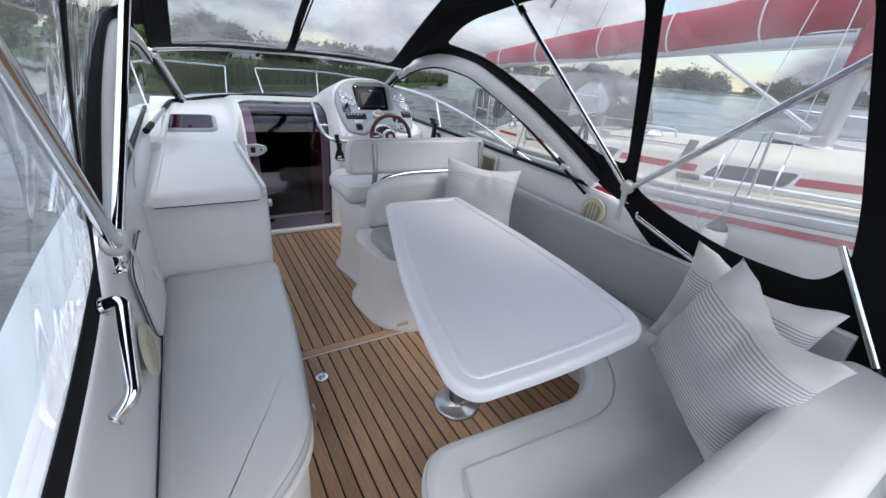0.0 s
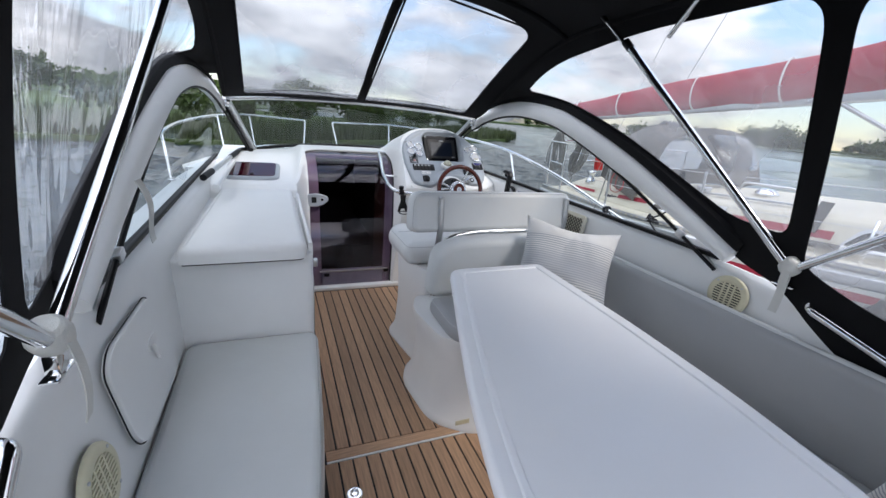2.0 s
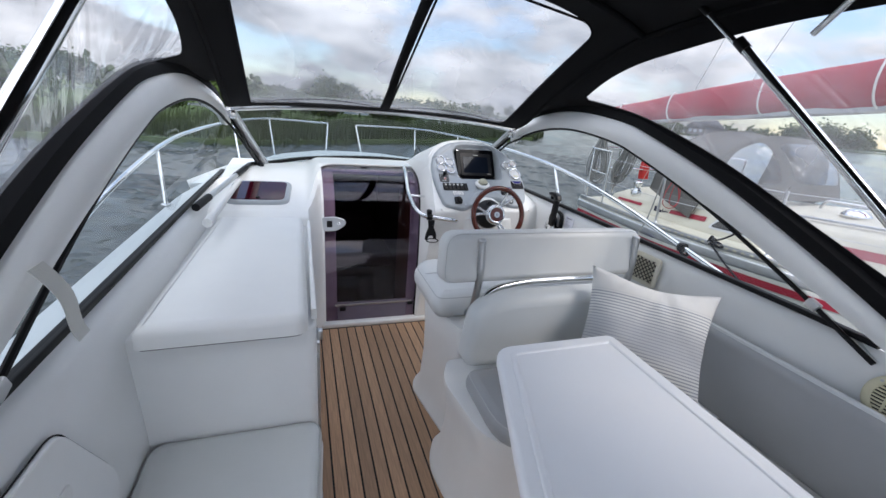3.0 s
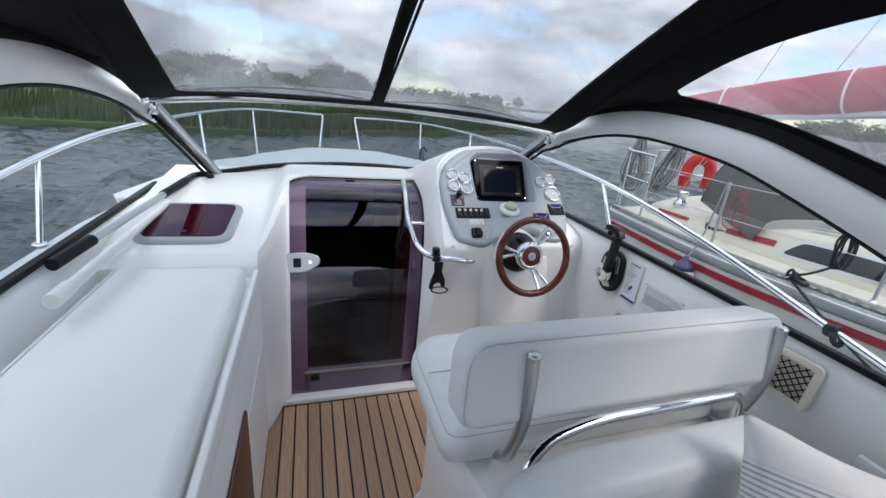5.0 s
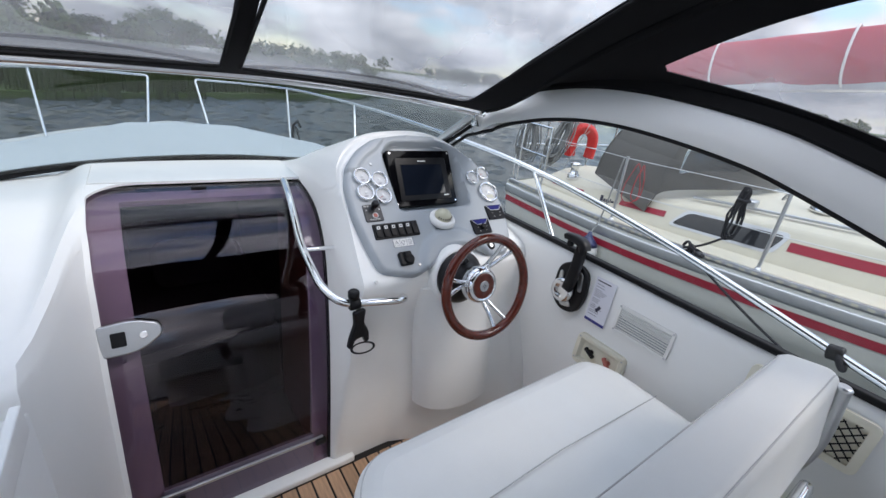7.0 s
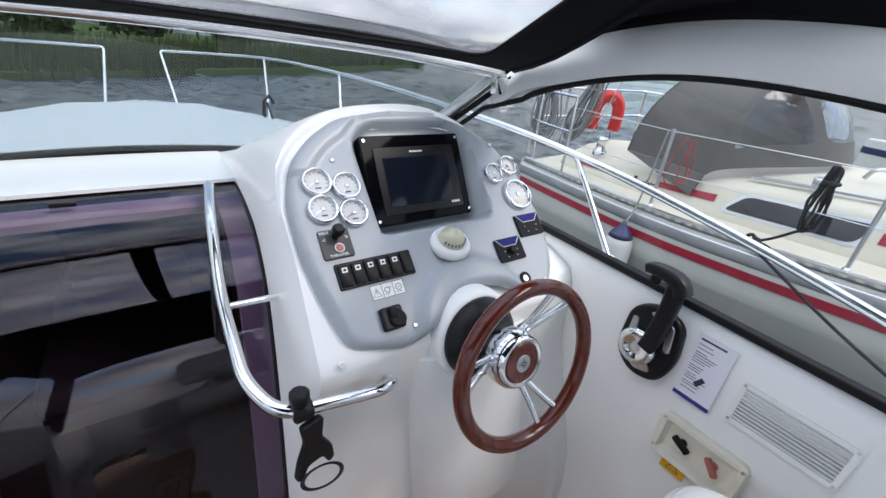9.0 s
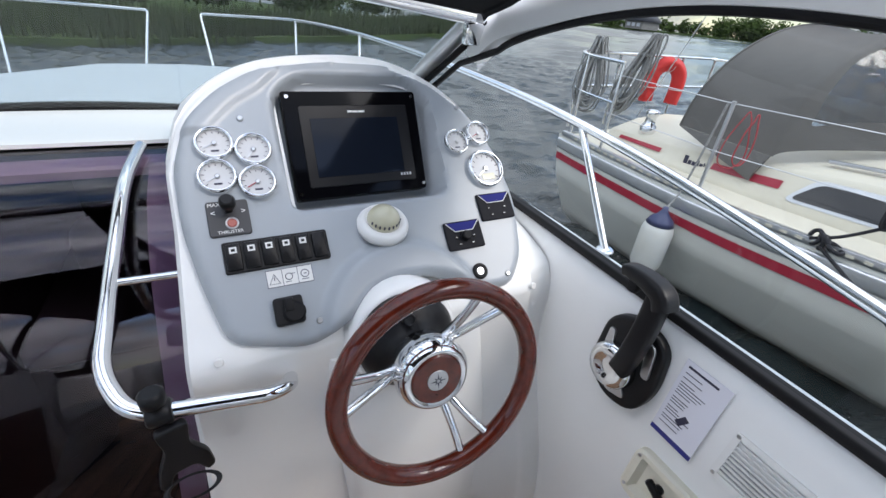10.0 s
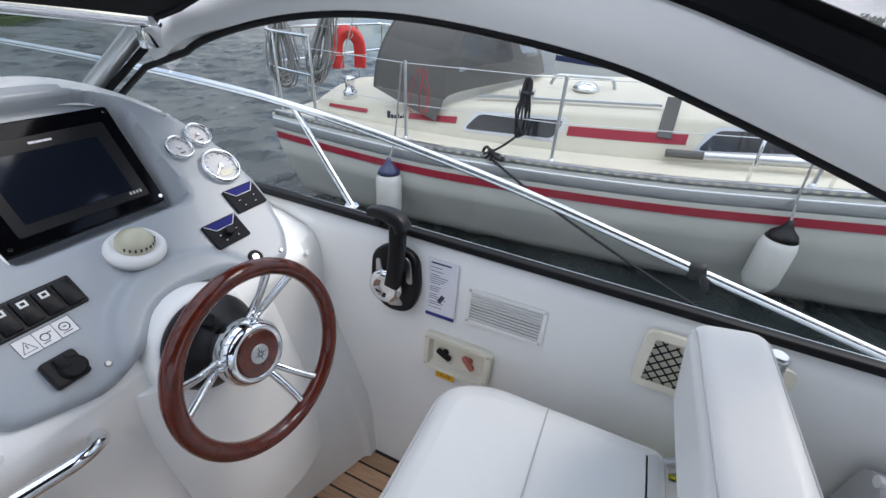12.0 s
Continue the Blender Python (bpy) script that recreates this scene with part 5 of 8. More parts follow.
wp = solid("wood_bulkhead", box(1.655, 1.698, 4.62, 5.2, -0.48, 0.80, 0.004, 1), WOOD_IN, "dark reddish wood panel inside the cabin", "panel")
# bunk cushions: grey darkened in the material for the cabin's low light
cs = thing("cabin_bunk", (1.25, 5.7, -0.48), "grey upholstered bunk inside the cabin, its dimness put into the colour", "bunk")
part("bunk_base", box(0.96, 1.68, 5.35, 6.5, -0.478, 0.02, 0.02, 2), SHADE_AND_CONE, cs)
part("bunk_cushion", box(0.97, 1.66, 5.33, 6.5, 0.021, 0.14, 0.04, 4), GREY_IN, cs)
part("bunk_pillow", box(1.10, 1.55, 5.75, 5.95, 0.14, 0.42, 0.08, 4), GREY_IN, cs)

# door-side grab rail with a folding cup holder
gr = thing("grab_rail", (1.85, 4.25, 0.72), "bent polished steel grab rail beside the cabin door", "grab rail", "steel grab rails")
part("tube", tube(bent_path([(1.612, 4.90, 1.025), (1.59, 4.74, 1.0), (1.566, 4.53, 0.895), (1.562, 4.315, 0.835), (1.602, 4.235, 0.806), (1.80, 4.222, 0.780), (1.838, 4.235, 0.774), (1.84, 4.282, 0.756)], 0.06, 7), 0.0135, 16), CHROME, gr)
part("stub", tube([(1.566, 4.50, 0.886), (1.692, 4.51, 0.876)], 0.008, 10), CHROME, gr, "short steel bracket")
part("flange", cyl(0.022, 0, 0.006, 20, bevel=0.002, m=Matrix.Translation((1.84, 4.284, 0.754)) @ Matrix.Rotation(radians(90), 4, "X")), CHROME, gr)
ch = thing("cup_holder", (1.642, 4.228, 0.80), "folded black plastic bottle holder clamped to the steel rail", "bottle holder")
part("clamp", cyl(0.021, -0.018, 0.018, 18, bevel=0.004, m=Matrix.Translation((1.642, 4.230, 0.801)) @ Matrix.Rotation(radians(90), 4, "Y")), PLASTIC, ch)
part("knob", cyl(0.019, 0.0, 0.028, 10, bevel=0.005, m=Matrix.Translation((1.639, 4.230, 0.822))), PLASTIC, ch, "ribbed black clamp knob")
hol = rounded([(-0.024, 0.0), (0.024, 0.0), (0.018, -0.05), (0.040, -0.092), (0.044, -0.130), (0.030, -0.138), (0.016, -0.106), (-0.016, -0.106), (-0.028, -0.138), (-0.042, -0.130), (-0.034, -0.090), (-0.018, -0.05)], 0.010, 4)
part("arm", prism(hol, -0.008, 0.008, 0.004, 2, m=Matrix.Translation((1.652, 4.212, 0.785)) @ Matrix.Rotation(radians(90), 4, "X") @ Matrix.Rotation(0.25, 4, "Y"), bottom=True), PLASTIC, ch)
part("ring", torus(0.034, 0.004, 28, 8, Matrix.Translation((1.660, 4.188, 0.652)) @ Matrix.Rotation(radians(25), 4, "X") @ Matrix.Diagonal((1.15, 0.55, 1, 1))), PLASTIC, ch)

# ---- instrument panel ----
ip = thing("instrument_panel", (2.06, 4.4, 0.85), "silver-grey moulded instrument panel on the helm pod", "instrument panel")
PANEL = [(-0.307, 0.006), (-0.333, 0.11), (-0.350, 0.215), (-0.350, 0.335), (-0.322, 0.425), (-0.262, 0.490), (-0.185, 0.538), (-0.047, 0.560), (0.101, 0.556), (0.195, 0.516), (0.280, 0.437), (0.334, 0.318), (0.346, 0.185), (0.322, 0.061), (0.272, -0.006), (0.184, -0.002), (0.10, 0.048), (0.0, 0.060), (-0.055, 0.045), (-0.101, -0.003), (-0.177, -0.030)][::-1]
po = rounded(PANEL, 0.03, 3)
REC = rounded([(-0.166, 0.222), (0.172, 0.222), (0.192, 0.470), (0.150, 0.531), (-0.115, 0.531), (-0.168, 0.478)], [0.03, 0.03, 0.03, 0.05, 0.05, 0.03], 5)
PT, PB = 0.485, 0.250      # plotter's upper and lower edge on the panel


def panel_mesh():
    """The panel sheet with a recess sunk for the plotter, deeper towards its lower edge."""
    bm = bmesh.new()
    us, vs = steps(-0.36, 0.36, 96), steps(-0.04, 0.57, 84)
    keep, plan = {}, {}
    for i, u in enumerate(us):
        for j, v in enumerate(vs):
            plan[i, j] = [u, v]
    for i in range(len(us) - 1):
        for j in range(len(vs) - 1):
            c = ((us[i] + us[i + 1]) / 2, (vs[j] + vs[j + 1]) / 2)
            if sdf_poly(c[0], c[1], po)[0] < 0:
                keep[i, j] = True
    for i in range(len(us)):
        for j in range(len(vs)):
            around = [(a, b) in keep for a in (i - 1, i) for b in (j - 1, j)]
            if any(around) and not all(around):
                _, x, y = sdf_poly(us[i], vs[j], po)
                plan[i, j] = [x, y]
    made = {}

    def height(u, v):
        e = sdf_poly(u, v, po)[0]
        h = 0.014 * min(1.0, max(0.0, -e / 0.014)) ** 0.5
        d = sdf_poly(u, v, REC)[0]
        k = max(0.0, min(1.0, -d / 0.016))
        k = k * k * (3 - 2 * k)
        deep = 0.032 + 0.060 * max(0.0, min(1.0, (0.50 - v) / 0.25))
        low = max(0.0, min(1.0, (v - 0.216) / 0.045))
        q = math.hypot((u - 0.015) / 0.175, (v + 0.02) / 0.165)
        arch = max(0.0, min(1.0, (1.0 - q) / 0.16))
        hump = 0.020 * arch * arch * (3 - 2 * arch)
        ridge = max(0.0, min(1.0, (0.052 + e) / 0.02)) if e < 0 else 1.0
        lip = 0.009 * ridge * ridge * (3 - 2 * ridge) * (1.0 if v > 0.02 else 0.4) * (0.0 if u > 0.16 and v < 0.42 else 1.0)
        return h - deep * k * low + hump + (lip if d > 0.02 and u < 0.12 and v > 0.40 else 0.0)
    for (i, j) in keep:
        vv = []
        for a, b in ((i, j), (i + 1, j), (i + 1, j + 1), (i, j + 1)):
            if (a, b) not in made:
                u, v = plan[a, b]
                made[a, b] = bm.verts.new(on_panel(u, v, height(u, v)))
            vv.append(made[a, b])
        bm.faces.new(vv)
    rim = [e for e in bm.edges if len(e.link_faces) == 1]
    ex = bmesh.ops.extrude_edge_only(bm, edges=rim)
    bmesh.ops.translate(bm, verts=[g for g in ex["geom"] if isinstance(g, bmesh.types.BMVert)], vec=PN * -0.02)
    bmesh.ops.recalc_face_normals(bm, faces=bm.faces)
    return bm


part("fascia", panel_mesh(), DASH, ip, sharp=60)
for u, v in ((-0.226, 0.424), (0.255, 0.44), (-0.157, 0.012), (0.262, 0.02)):
    part("screw", cyl(0.006, 0.012, 0.018, 14, bevel=0.002, m=panel_pose(u, v)), STEEL, ip)

# plotter
a, b = on_panel(0.002, 0.266, -0.044), on_panel(0.004, 0.486, 0.009)
pn = (b - a).normalized()
pm = Matrix.Translation((a + b) / 2) @ Matrix((Vector((1, 0, 0)), pn, Vector((1, 0, 0)).cross(pn))).transposed().to_4x4()
HH = (b - a).length / 2
pl = thing("chart_plotter", (a + b) / 2, "black touchscreen chart plotter, switched off, set in the panel", "chart plotter")
part("case", prism(rounded([(-0.146, -HH), (0.146, -HH), (0.149, HH), (-0.149, HH)], 0.008, 4), -0.03, 0.006, 0.003, 2, m=pm), GLOSSBLACK, pl)
part("inner_bezel", prism(rounded([(-0.118, -HH * 0.80), (0.122, -HH * 0.80), (0.122, HH * 0.72), (-0.118, HH * 0.72)], 0.006, 3), 0.0055, 0.0085, 0.001, 1, m=pm), PLASTIC, pl, "dark bezel")
part("display", box(-0.098, 0.096, -HH * 0.62, HH * 0.48, 0.006, 0.0095, 0.0008, 1, m=pm), SCREEN, pl, "dark glossy display")
for u in (-0.137, 0.139):
    for v in (-HH + 0.012, HH - 0.012):
        part("screw", cyl(0.004, 0.005, 0.008, 10, m=pm @ Matrix.Translation((u, v, 0))), CHROME, pl)
bars([(-0.016, HH * 0.58, 0.010, 0.0045), (-0.005, HH * 0.58, 0.012, 0.004), (0.008, HH * 0.58, 0.014, 0.004)], pm @ Matrix.Translation((0, 0, 0.0086)), WHITEPL, pl, "logo", "small pale maker's mark")
bars([(0.085 + 0.007 * i, -HH * 0.70, 0.004, 0.006) for i in range(4)], pm @ Matrix.Translation((0, 0, 0.0086)), STEEL, pl, "badge", "tiny silver badge")


DIAL = mat("grey_white_dial", (0.56, 0.57, 0.58), 0.45)


def gauge(u, v, r, seed, lcd=False):
    rnd = random.Random(seed)
    m = panel_pose(u, v, 0.013)
    g = thing("gauge", on_panel(u, v), "round white-faced gauge in a chrome bezel", "gauge", "dashboard gauges")
    part("bezel", lathe([(r, 0.0), (r, 0.008), (r * 0.96, 0.014), (r * 0.87, 0.016), (r * 0.78, 0.008)], 40, m, closed_ends=False), CHROME, g, "chrome bezel")
    part("dial", cyl(r * 0.86, 0.0, 0.0065, 36, m=m), DIAL, g, "white dial")
    tk = bmesh.new()
    for k in range(11):
        an = radians(220 - 26 * k)
        c, s = math.cos(an), math.sin(an)
        i0, i1, w = r * 0.62, r * (0.78 if k % 2 == 0 else 0.72), r * 0.02
        vv = [tk.verts.new(m @ Vector((c * a_ - s * b_, s * a_ + c * b_, 0.0069))) for a_, b_ in ((i0, -w), (i1, -w), (i1, w), (i0, w))]
        tk.faces.new(vv)
    part("tick_marks", tk, INK, g, "printed scale")
    an = radians(rnd.uniform(200, 235))
    nd = box(-r * 0.1, r * 0.62, -r * 0.022, r * 0.022, 0.0085, 0.0098, bm=None, m=m @ Matrix.Rotation(an, 4, "Z"))
    part("needle", nd, RED if seed % 4 == 0 else STEEL, g)
    part("hub", cyl(r * 0.14, 0.006, 0.011, 18, bevel=0.002, m=m), STEEL, g)
    bars([(-r * 0.2, -r * 0.48, r * 0.4, r * 0.10)], m @ Matrix.Translation((0, 0, 0.0066)), INK, g, "print")
    if lcd:
        part("small_display", box(-r * 0.30, r * 0.42, -r * 0.58, -r * 0.26, 0.0066, 0.008, m=m), COMPASS_CARD, g, "small grey-green display")
    return g


for i, (u, v) in enumerate(((-0.277, 0.371), (-0.213, 0.355), (-0.281, 0.306), (-0.216, 0.289))):
    gauge(u, v, 0.0335, i + 1)
gauge(0.224, 0.347, 0.0315, 7)
gauge(0.287, 0.366, 0.0315, 8)
gauge(0.281, 0.274, 0.0475, 9, True)

# thruster joystick
tp = thing("thruster_panel", on_panel(-0.274, 0.226), "dark grey bow-thruster joystick panel", "control panel")
tm = panel_pose(-0.274, 0.226, 0.013)
part("plate", prism(rounded([(-0.034, -0.033), (0.034, -0.033), (0.034, 0.033), (-0.034, 0.033)], 0.006, 4), 0, 0.006, 0.002, 2, m=tm), mat("dark_grey_panel", (0.05, 0.05, 0.053), 0.5), tp)
part("joystick", lathe([(0.008, 0.005), (0.009, 0.018), (0.013, 0.026), (0.0135, 0.038), (0.009, 0.046)], 18, tm @ Matrix.Translation((0.002, 0.016, 0)) @ Matrix.Rotation(-0.1, 4, "X")), PLASTIC, tp, "black stick")
part("button", cyl(0.008, 0.005, 0.010, 18, bevel=0.002, m=tm @ Matrix.Translation((0.004, -0.011, 0))), PINKLEVER, tp, "red push button")
part("button_ring", torus(0.0095, 0.0018, 24, 8, tm @ Matrix.Translation((0.004, -0.011, 0.007))), STEEL, tp)
lettering("THRUSTER", 0.0085, tm @ Matrix.Translation((-0.021, -0.029, 0.0063)), WHITEPL, tp)
lettering("MAX", 0.0095, tm @ Matrix.Translation((-0.031, 0.023, 0.0063)), WHITEPL, tp)
for sx, ch_ in ((-0.028, "<"), (0.021, ">")):
    lettering(ch_, 0.014, tm @ Matrix.Translation((sx, 0.006, 0.0063)), WHITEPL, tp)

# rocker switches
sw = thing("rocker_switches", on_panel(-0.204, 0.152), "row of six black rocker switches", "switch panel")
sm = panel_pose(-0.2035, 0.1525, 0.013)
part("surround", prism(rounded([(-0.090, -0.029), (0.090, -0.029), (0.090, 0.029), (-0.090, 0.029)], 0.005, 4), 0, 0.006, 0.002, 2, m=sm), PLASTIC, sw)
for i in range(6):
    x = -0.073 + 0.0292 * i
    r_ = part("rocker", box(x - 0.0125, x + 0.0125, -0.024, 0.024, 0.002, 0.0125, 0.003, 2, m=sm @ Matrix.Rotation(0.05, 4, "X")), PLASTIC, sw)
    if i < 5:
        part("icon", box(x - 0.006, x + 0.006, 0.006, 0.017, 0.0126, 0.0134, m=sm @ Matrix.Rotation(0.05, 4, "X")), WHITEPL, r_, "white printed icon")
        part("icon_mark", box(x - 0.003, x + 0.003, 0.009, 0.014, 0.0134, 0.0138, m=sm @ Matrix.Rotation(0.05, 4, "X")), PLASTIC, r_)
lb = thing("warning_label", on_panel(-0.192, 0.103), "white warning sticker with three black pictograms", "sticker")
km = panel_pose(-0.192, 0.103, 0.0142)
part("sheet", box(-0.040, 0.040, -0.016, 0.016, 0, 0.0005, m=km), WHITEPL, lb)
bars([(-0.040, -0.016, 0.08, 0.0008), (-0.040, 0.0152, 0.08, 0.0008), (-0.040, -0.016, 0.0008, 0.032), (0.0392, -0.016, 0.0008, 0.032), (-0.0135, -0.016, 0.0008, 0.032), (0.0130, -0.016, 0.0008, 0.032)], km @ Matrix.Translation((0, 0, 0.0005)), INK, lb, "border")
part("triangle", tube([km @ Vector(p_) for p_ in ((-0.036, -0.010, 0.001), (-0.018, -0.010, 0.001), (-0.027, 0.008, 0.001))], 0.0008, 4, closed=True), INK, lb, "black warning triangle")
part("exclamation", box(-0.0276, -0.0264, -0.004, 0.003, 0.0005, 0.0012, m=km), INK, lb)
part("pictogram", torus(0.006, 0.0007, 20, 4, km @ Matrix.Translation((-0.002, 0.0, 0.001))), INK, lb)
part("pictogram", torus(0.007, 0.0007, 20, 4, km @ Matrix.Translation((0.026, 0.001, 0.001))), INK, lb)
bars([(-0.009, -0.010, 0.010, 0.0012), (0.002, 0.004, 0.007, 0.0012), (0.019, -0.010, 0.013, 0.0012), (0.024, 0.0, 0.005, 0.0016)], km @ Matrix.Translation((0, 0, 0.0005)), INK, lb, "marks")
# ignition lock
kg = thing("ignition_switch", on_panel(-0.205, 0.042), "black ignition lock with a sprung cover", "ignition lock")
im = panel_pose(-0.205, 0.042, 0.012)
part("body", prism(rounded([(-0.025, -0.026), (0.025, -0.026), (0.025, 0.024), (-0.025, 0.024)], 0.007, 4), 0, 0.016, 0.004, 3, m=im), PLASTIC, kg)
part("cover", cyl(0.019, 0.012, 0.024, 22, bevel=0.004, m=im @ Matrix.Translation((0.008, -0.006, 0))), RUBBER, kg, "rubber cover")
part("tab", box(-0.008, 0.008, -0.004, 0.02, 0.016, 0.026, 0.003, 2, m=im), RUBBER, kg)
# compass
cp = thing("compass", on_panel(0.002, 0.182), "domed steering compass in a white ring", "compass")
cm = Matrix.Translation(on_panel(0.002, 0.172, 0.010)) @ Matrix.Rotation(radians(22), 4, "X")
part("ring", lathe([(0.053, 0.0), (0.053, 0.012), (0.049, 0.018), (0.040, 0.024), (0.036, 0.020)], 40, cm), WHITEPL, cp, "white plastic ring")
part("dome", lathe([(0.034 * math.cos(k * 0.157), 0.020 + 0.032 * math.sin(k * 0.157)) for k in range(10)], 36, cm), COMPASS_CARD, cp, "yellowish liquid dome")
for k in range(9):
    an = radians(205 + 16 * k)
    part("card_mark", box(0.0315, 0.0335, -0.0016, 0.0016, 0.027, 0.034, m=cm @ Matrix.Rotation(an, 4, "Z")), INK, cp)


# trim-tab and engine panels, stop button
MATTBLACK = mat("matt_black_panel", (0.012, 0.012, 0.015), 0.7, spec=0.2)
MATTBLUE = mat("matt_navy_print", (0.022, 0.025, 0.16), 0.7, spec=0.15)


def small_panel(u, v, label, knob):
    s = thing("control_panel", on_panel(u, v), label, "control panel", "small control panels")
    m = panel_pose(u, v, 0.013)
    part("plate", prism(rounded([(-0.045, -0.032), (0.045, -0.032), (0.045, 0.032), (-0.045, 0.032)], 0.004, 3), 0, 0.008, 0.002, 2, m=m), MATTBLACK, s)
    part("blue_band", prism([(-0.041, 0.029), (-0.022, 0.010), (0.022, 0.010), (0.041, 0.029)], 0.0078, 0.0088, m=m), MATTBLUE, s, "blue printed band")
    part("white_line", tube([m @ Vector(p_) for p_ in ((-0.041, 0.029, 0.0088), (-0.022, 0.009, 0.0088), (0.022, 0.009, 0.0088), (0.041, 0.029, 0.0088))], 0.0010, 5), WHITEPL, s, "white printed line")
    for dx, dy in ((-0.022, -0.004), (0.022, -0.004), (-0.016, -0.020), (0.016, -0.020)):
        part("key", cyl(0.005, 0.005, 0.009, 14, bevel=0.001, m=m @ Matrix.Translation((dx, dy, 0))), RUBBER, s)
        part("key_mark", box(-0.0022, 0.0022, -0.0006, 0.0006, 0.009, 0.0094, m=m @ Matrix.Translation((dx, dy, 0))), WHITEPL, s)
    if knob:
        part("knob", cyl(0.011, 0.005, 0.022, 20, bevel=0.003, m=m @ Matrix.Translation((0, -0.004, 0))), RUBBER, s, "black turning knob")
    return s


small_panel(0.179, 0.124, "black trim-tab panel with a blue band and a knob", True)
small_panel(0.280, 0.180, "black engine key panel with a blue band", False)
bt = thing("push_button", on_panel(0.194, 0.038), "round black and silver push button", "button")
part("collar", lathe([(0.018, 0.010), (0.018, 0.018), (0.014, 0.020), (0.010, 0.018)], 24, panel_pose(0.194, 0.038)), RUBBER, bt)
part("cap", cyl(0.010, 0.012, 0.019, 20, bevel=0.002, m=panel_pose(0.194, 0.038)), STEEL, bt, "grey metal cap")
for x, y, z in ((1.733, 4.262, 0.845), (2.395, 4.262, 0.84), (1.742, 4.50, 1.085)):
    solid("cover_cap", cyl(0.008, 0, 0.006, 16, bevel=0.002, m=Matrix.Translation((x, y, z)) @ Matrix.Rotation(radians(70), 4, "X")), WHITEPL, "small white screw cover cap on the console", "screw cap", "screw caps")

# ---- steering wheel ----
WH = Vector((2.053, 4.104, 0.8505))
wax = Vector((-0.0246, -0.90, 0.210)).normalized()
wx = Vector((1, 0, 0)).cross(wax).cross(wax).normalized() * -1
wm = Matrix.Translation(WH) @ Matrix((wx, wax.cross(wx), wax)).transposed().to_4x4()
boss = thing("steering_boss", WH + Vector((0, 0.2, 0)), "white moulded steering boss with a black bearing housing", "steering boss")
part("moulding", lathe([(0.118, -0.24), (0.116, -0.168), (0.113, -0.142), (0.109, -0.131), (0.104, -0.125), (0.10, -0.123)], 48, wm), GEL, boss)
part("housing", lathe([(0.098, -0.125), (0.098, -0.112), (0.088, -0.095), (0.070, -0.082), (0.05, -0.07), (0.045, -0.05)], 40, wm), PLASTIC, boss, "black bearing housing")
part("lever", cyl(0.012, 0, 0.03, 14, bevel=0.003, m=wm @ Matrix.Translation((-0.015, 0.075, -0.085))), PLASTIC, boss)
# moulded column fairing under the wheel, ending in a foot recess
def fairing(u, v):
    a = math.pi * u
    z = 0.235 + 0.545 * v
    w = 0.215 - 0.03 * v
    d = 0.145 - 0.055 * v
    return Vector((2.155 - 0.07 * v - w * math.cos(a), 4.305 - d * math.sin(a) ** 0.8, z - 0.02 * math.sin(a) * (1 - v)))


fb = surface(fairing, 28, 10)
cap_ring = [fb.verts.new(fairing(i / 28, 0.0)) for i in range(29)]
fb.faces.new(cap_ring)
top_ring = [fb.verts.new(fairing(i / 28, 1.0)) for i in range(29)]
fb.faces.new(top_ring[::-1])
bmesh.ops.remove_doubles(fb, verts=fb.verts, dist=1e-5)
bmesh.ops.recalc_face_normals(fb, faces=fb.faces)
part("column_fairing", fb, GEL, boss, sharp=50)
wh = thing("ship_wheel", WH, "varnished mahogany steering wheel with chrome spokes", "steering wheel")
part("rim", torus(0.170, 0.0165, 72, 16, wm @ Matrix.Translation((0, 0, 0.042))), MAHOG, wh, "glossy reddish wood rim")
hubp = part("hub", lathe([(0.045, -0.055), (0.058, -0.045), (0.064, -0.02), (0.066, 0.0), (0.064, 0.012), (0.056, 0.024), (0.050, 0.026), (0.046, 0.022)], 44, wm), CHROME, wh, "polished chrome hub")
part("hub_cap", cyl(0.047, 0.015, 0.026, 40, bevel=0.004, m=wm), MAHOG, wh, "wooden hub cap")
badge = part("badge", cyl(0.019, 0.024, 0.028, 28, bevel=0.001, m=wm), STEEL, wh, "round silver badge with a compass rose")
for k in range(8):
    L = 0.016 if k % 2 == 0 else 0.010
    vv = [wm @ Matrix.Rotation(k * math.pi / 4, 4, "Z") @ Vector(p_) for p_ in ((0.003, -0.0016, 0.0284), (L, 0, 0.0284), (0.003, 0.0016, 0.0284))]
    sb_ = bmesh.new()
    sb_.faces.new([sb_.verts.new(q_) for q_ in vv])
    bmesh.ops.solidify(sb_, geom=sb_.faces[:], thickness=0.0006)
    part("star_point", sb_, INK, badge)
for deg in (54, 170, 293):
    for off in (-1, 1):
        pts = []
        for t_ in steps(0, 1, 8):
            r_ = 0.058 + (0.166 - 0.058) * t_
            an = radians(deg + off * (9 + 2 * t_) * (0.6 + 0.35 * t_))
            pts.append(wm @ Vector((r_ * math.cos(an), r_ * math.sin(an), -0.022 + 0.062 * t_ ** 0.8)))
        part("spoke", tube(pts, 0.0078, 12), CHROME, wh, "chrome spoke")

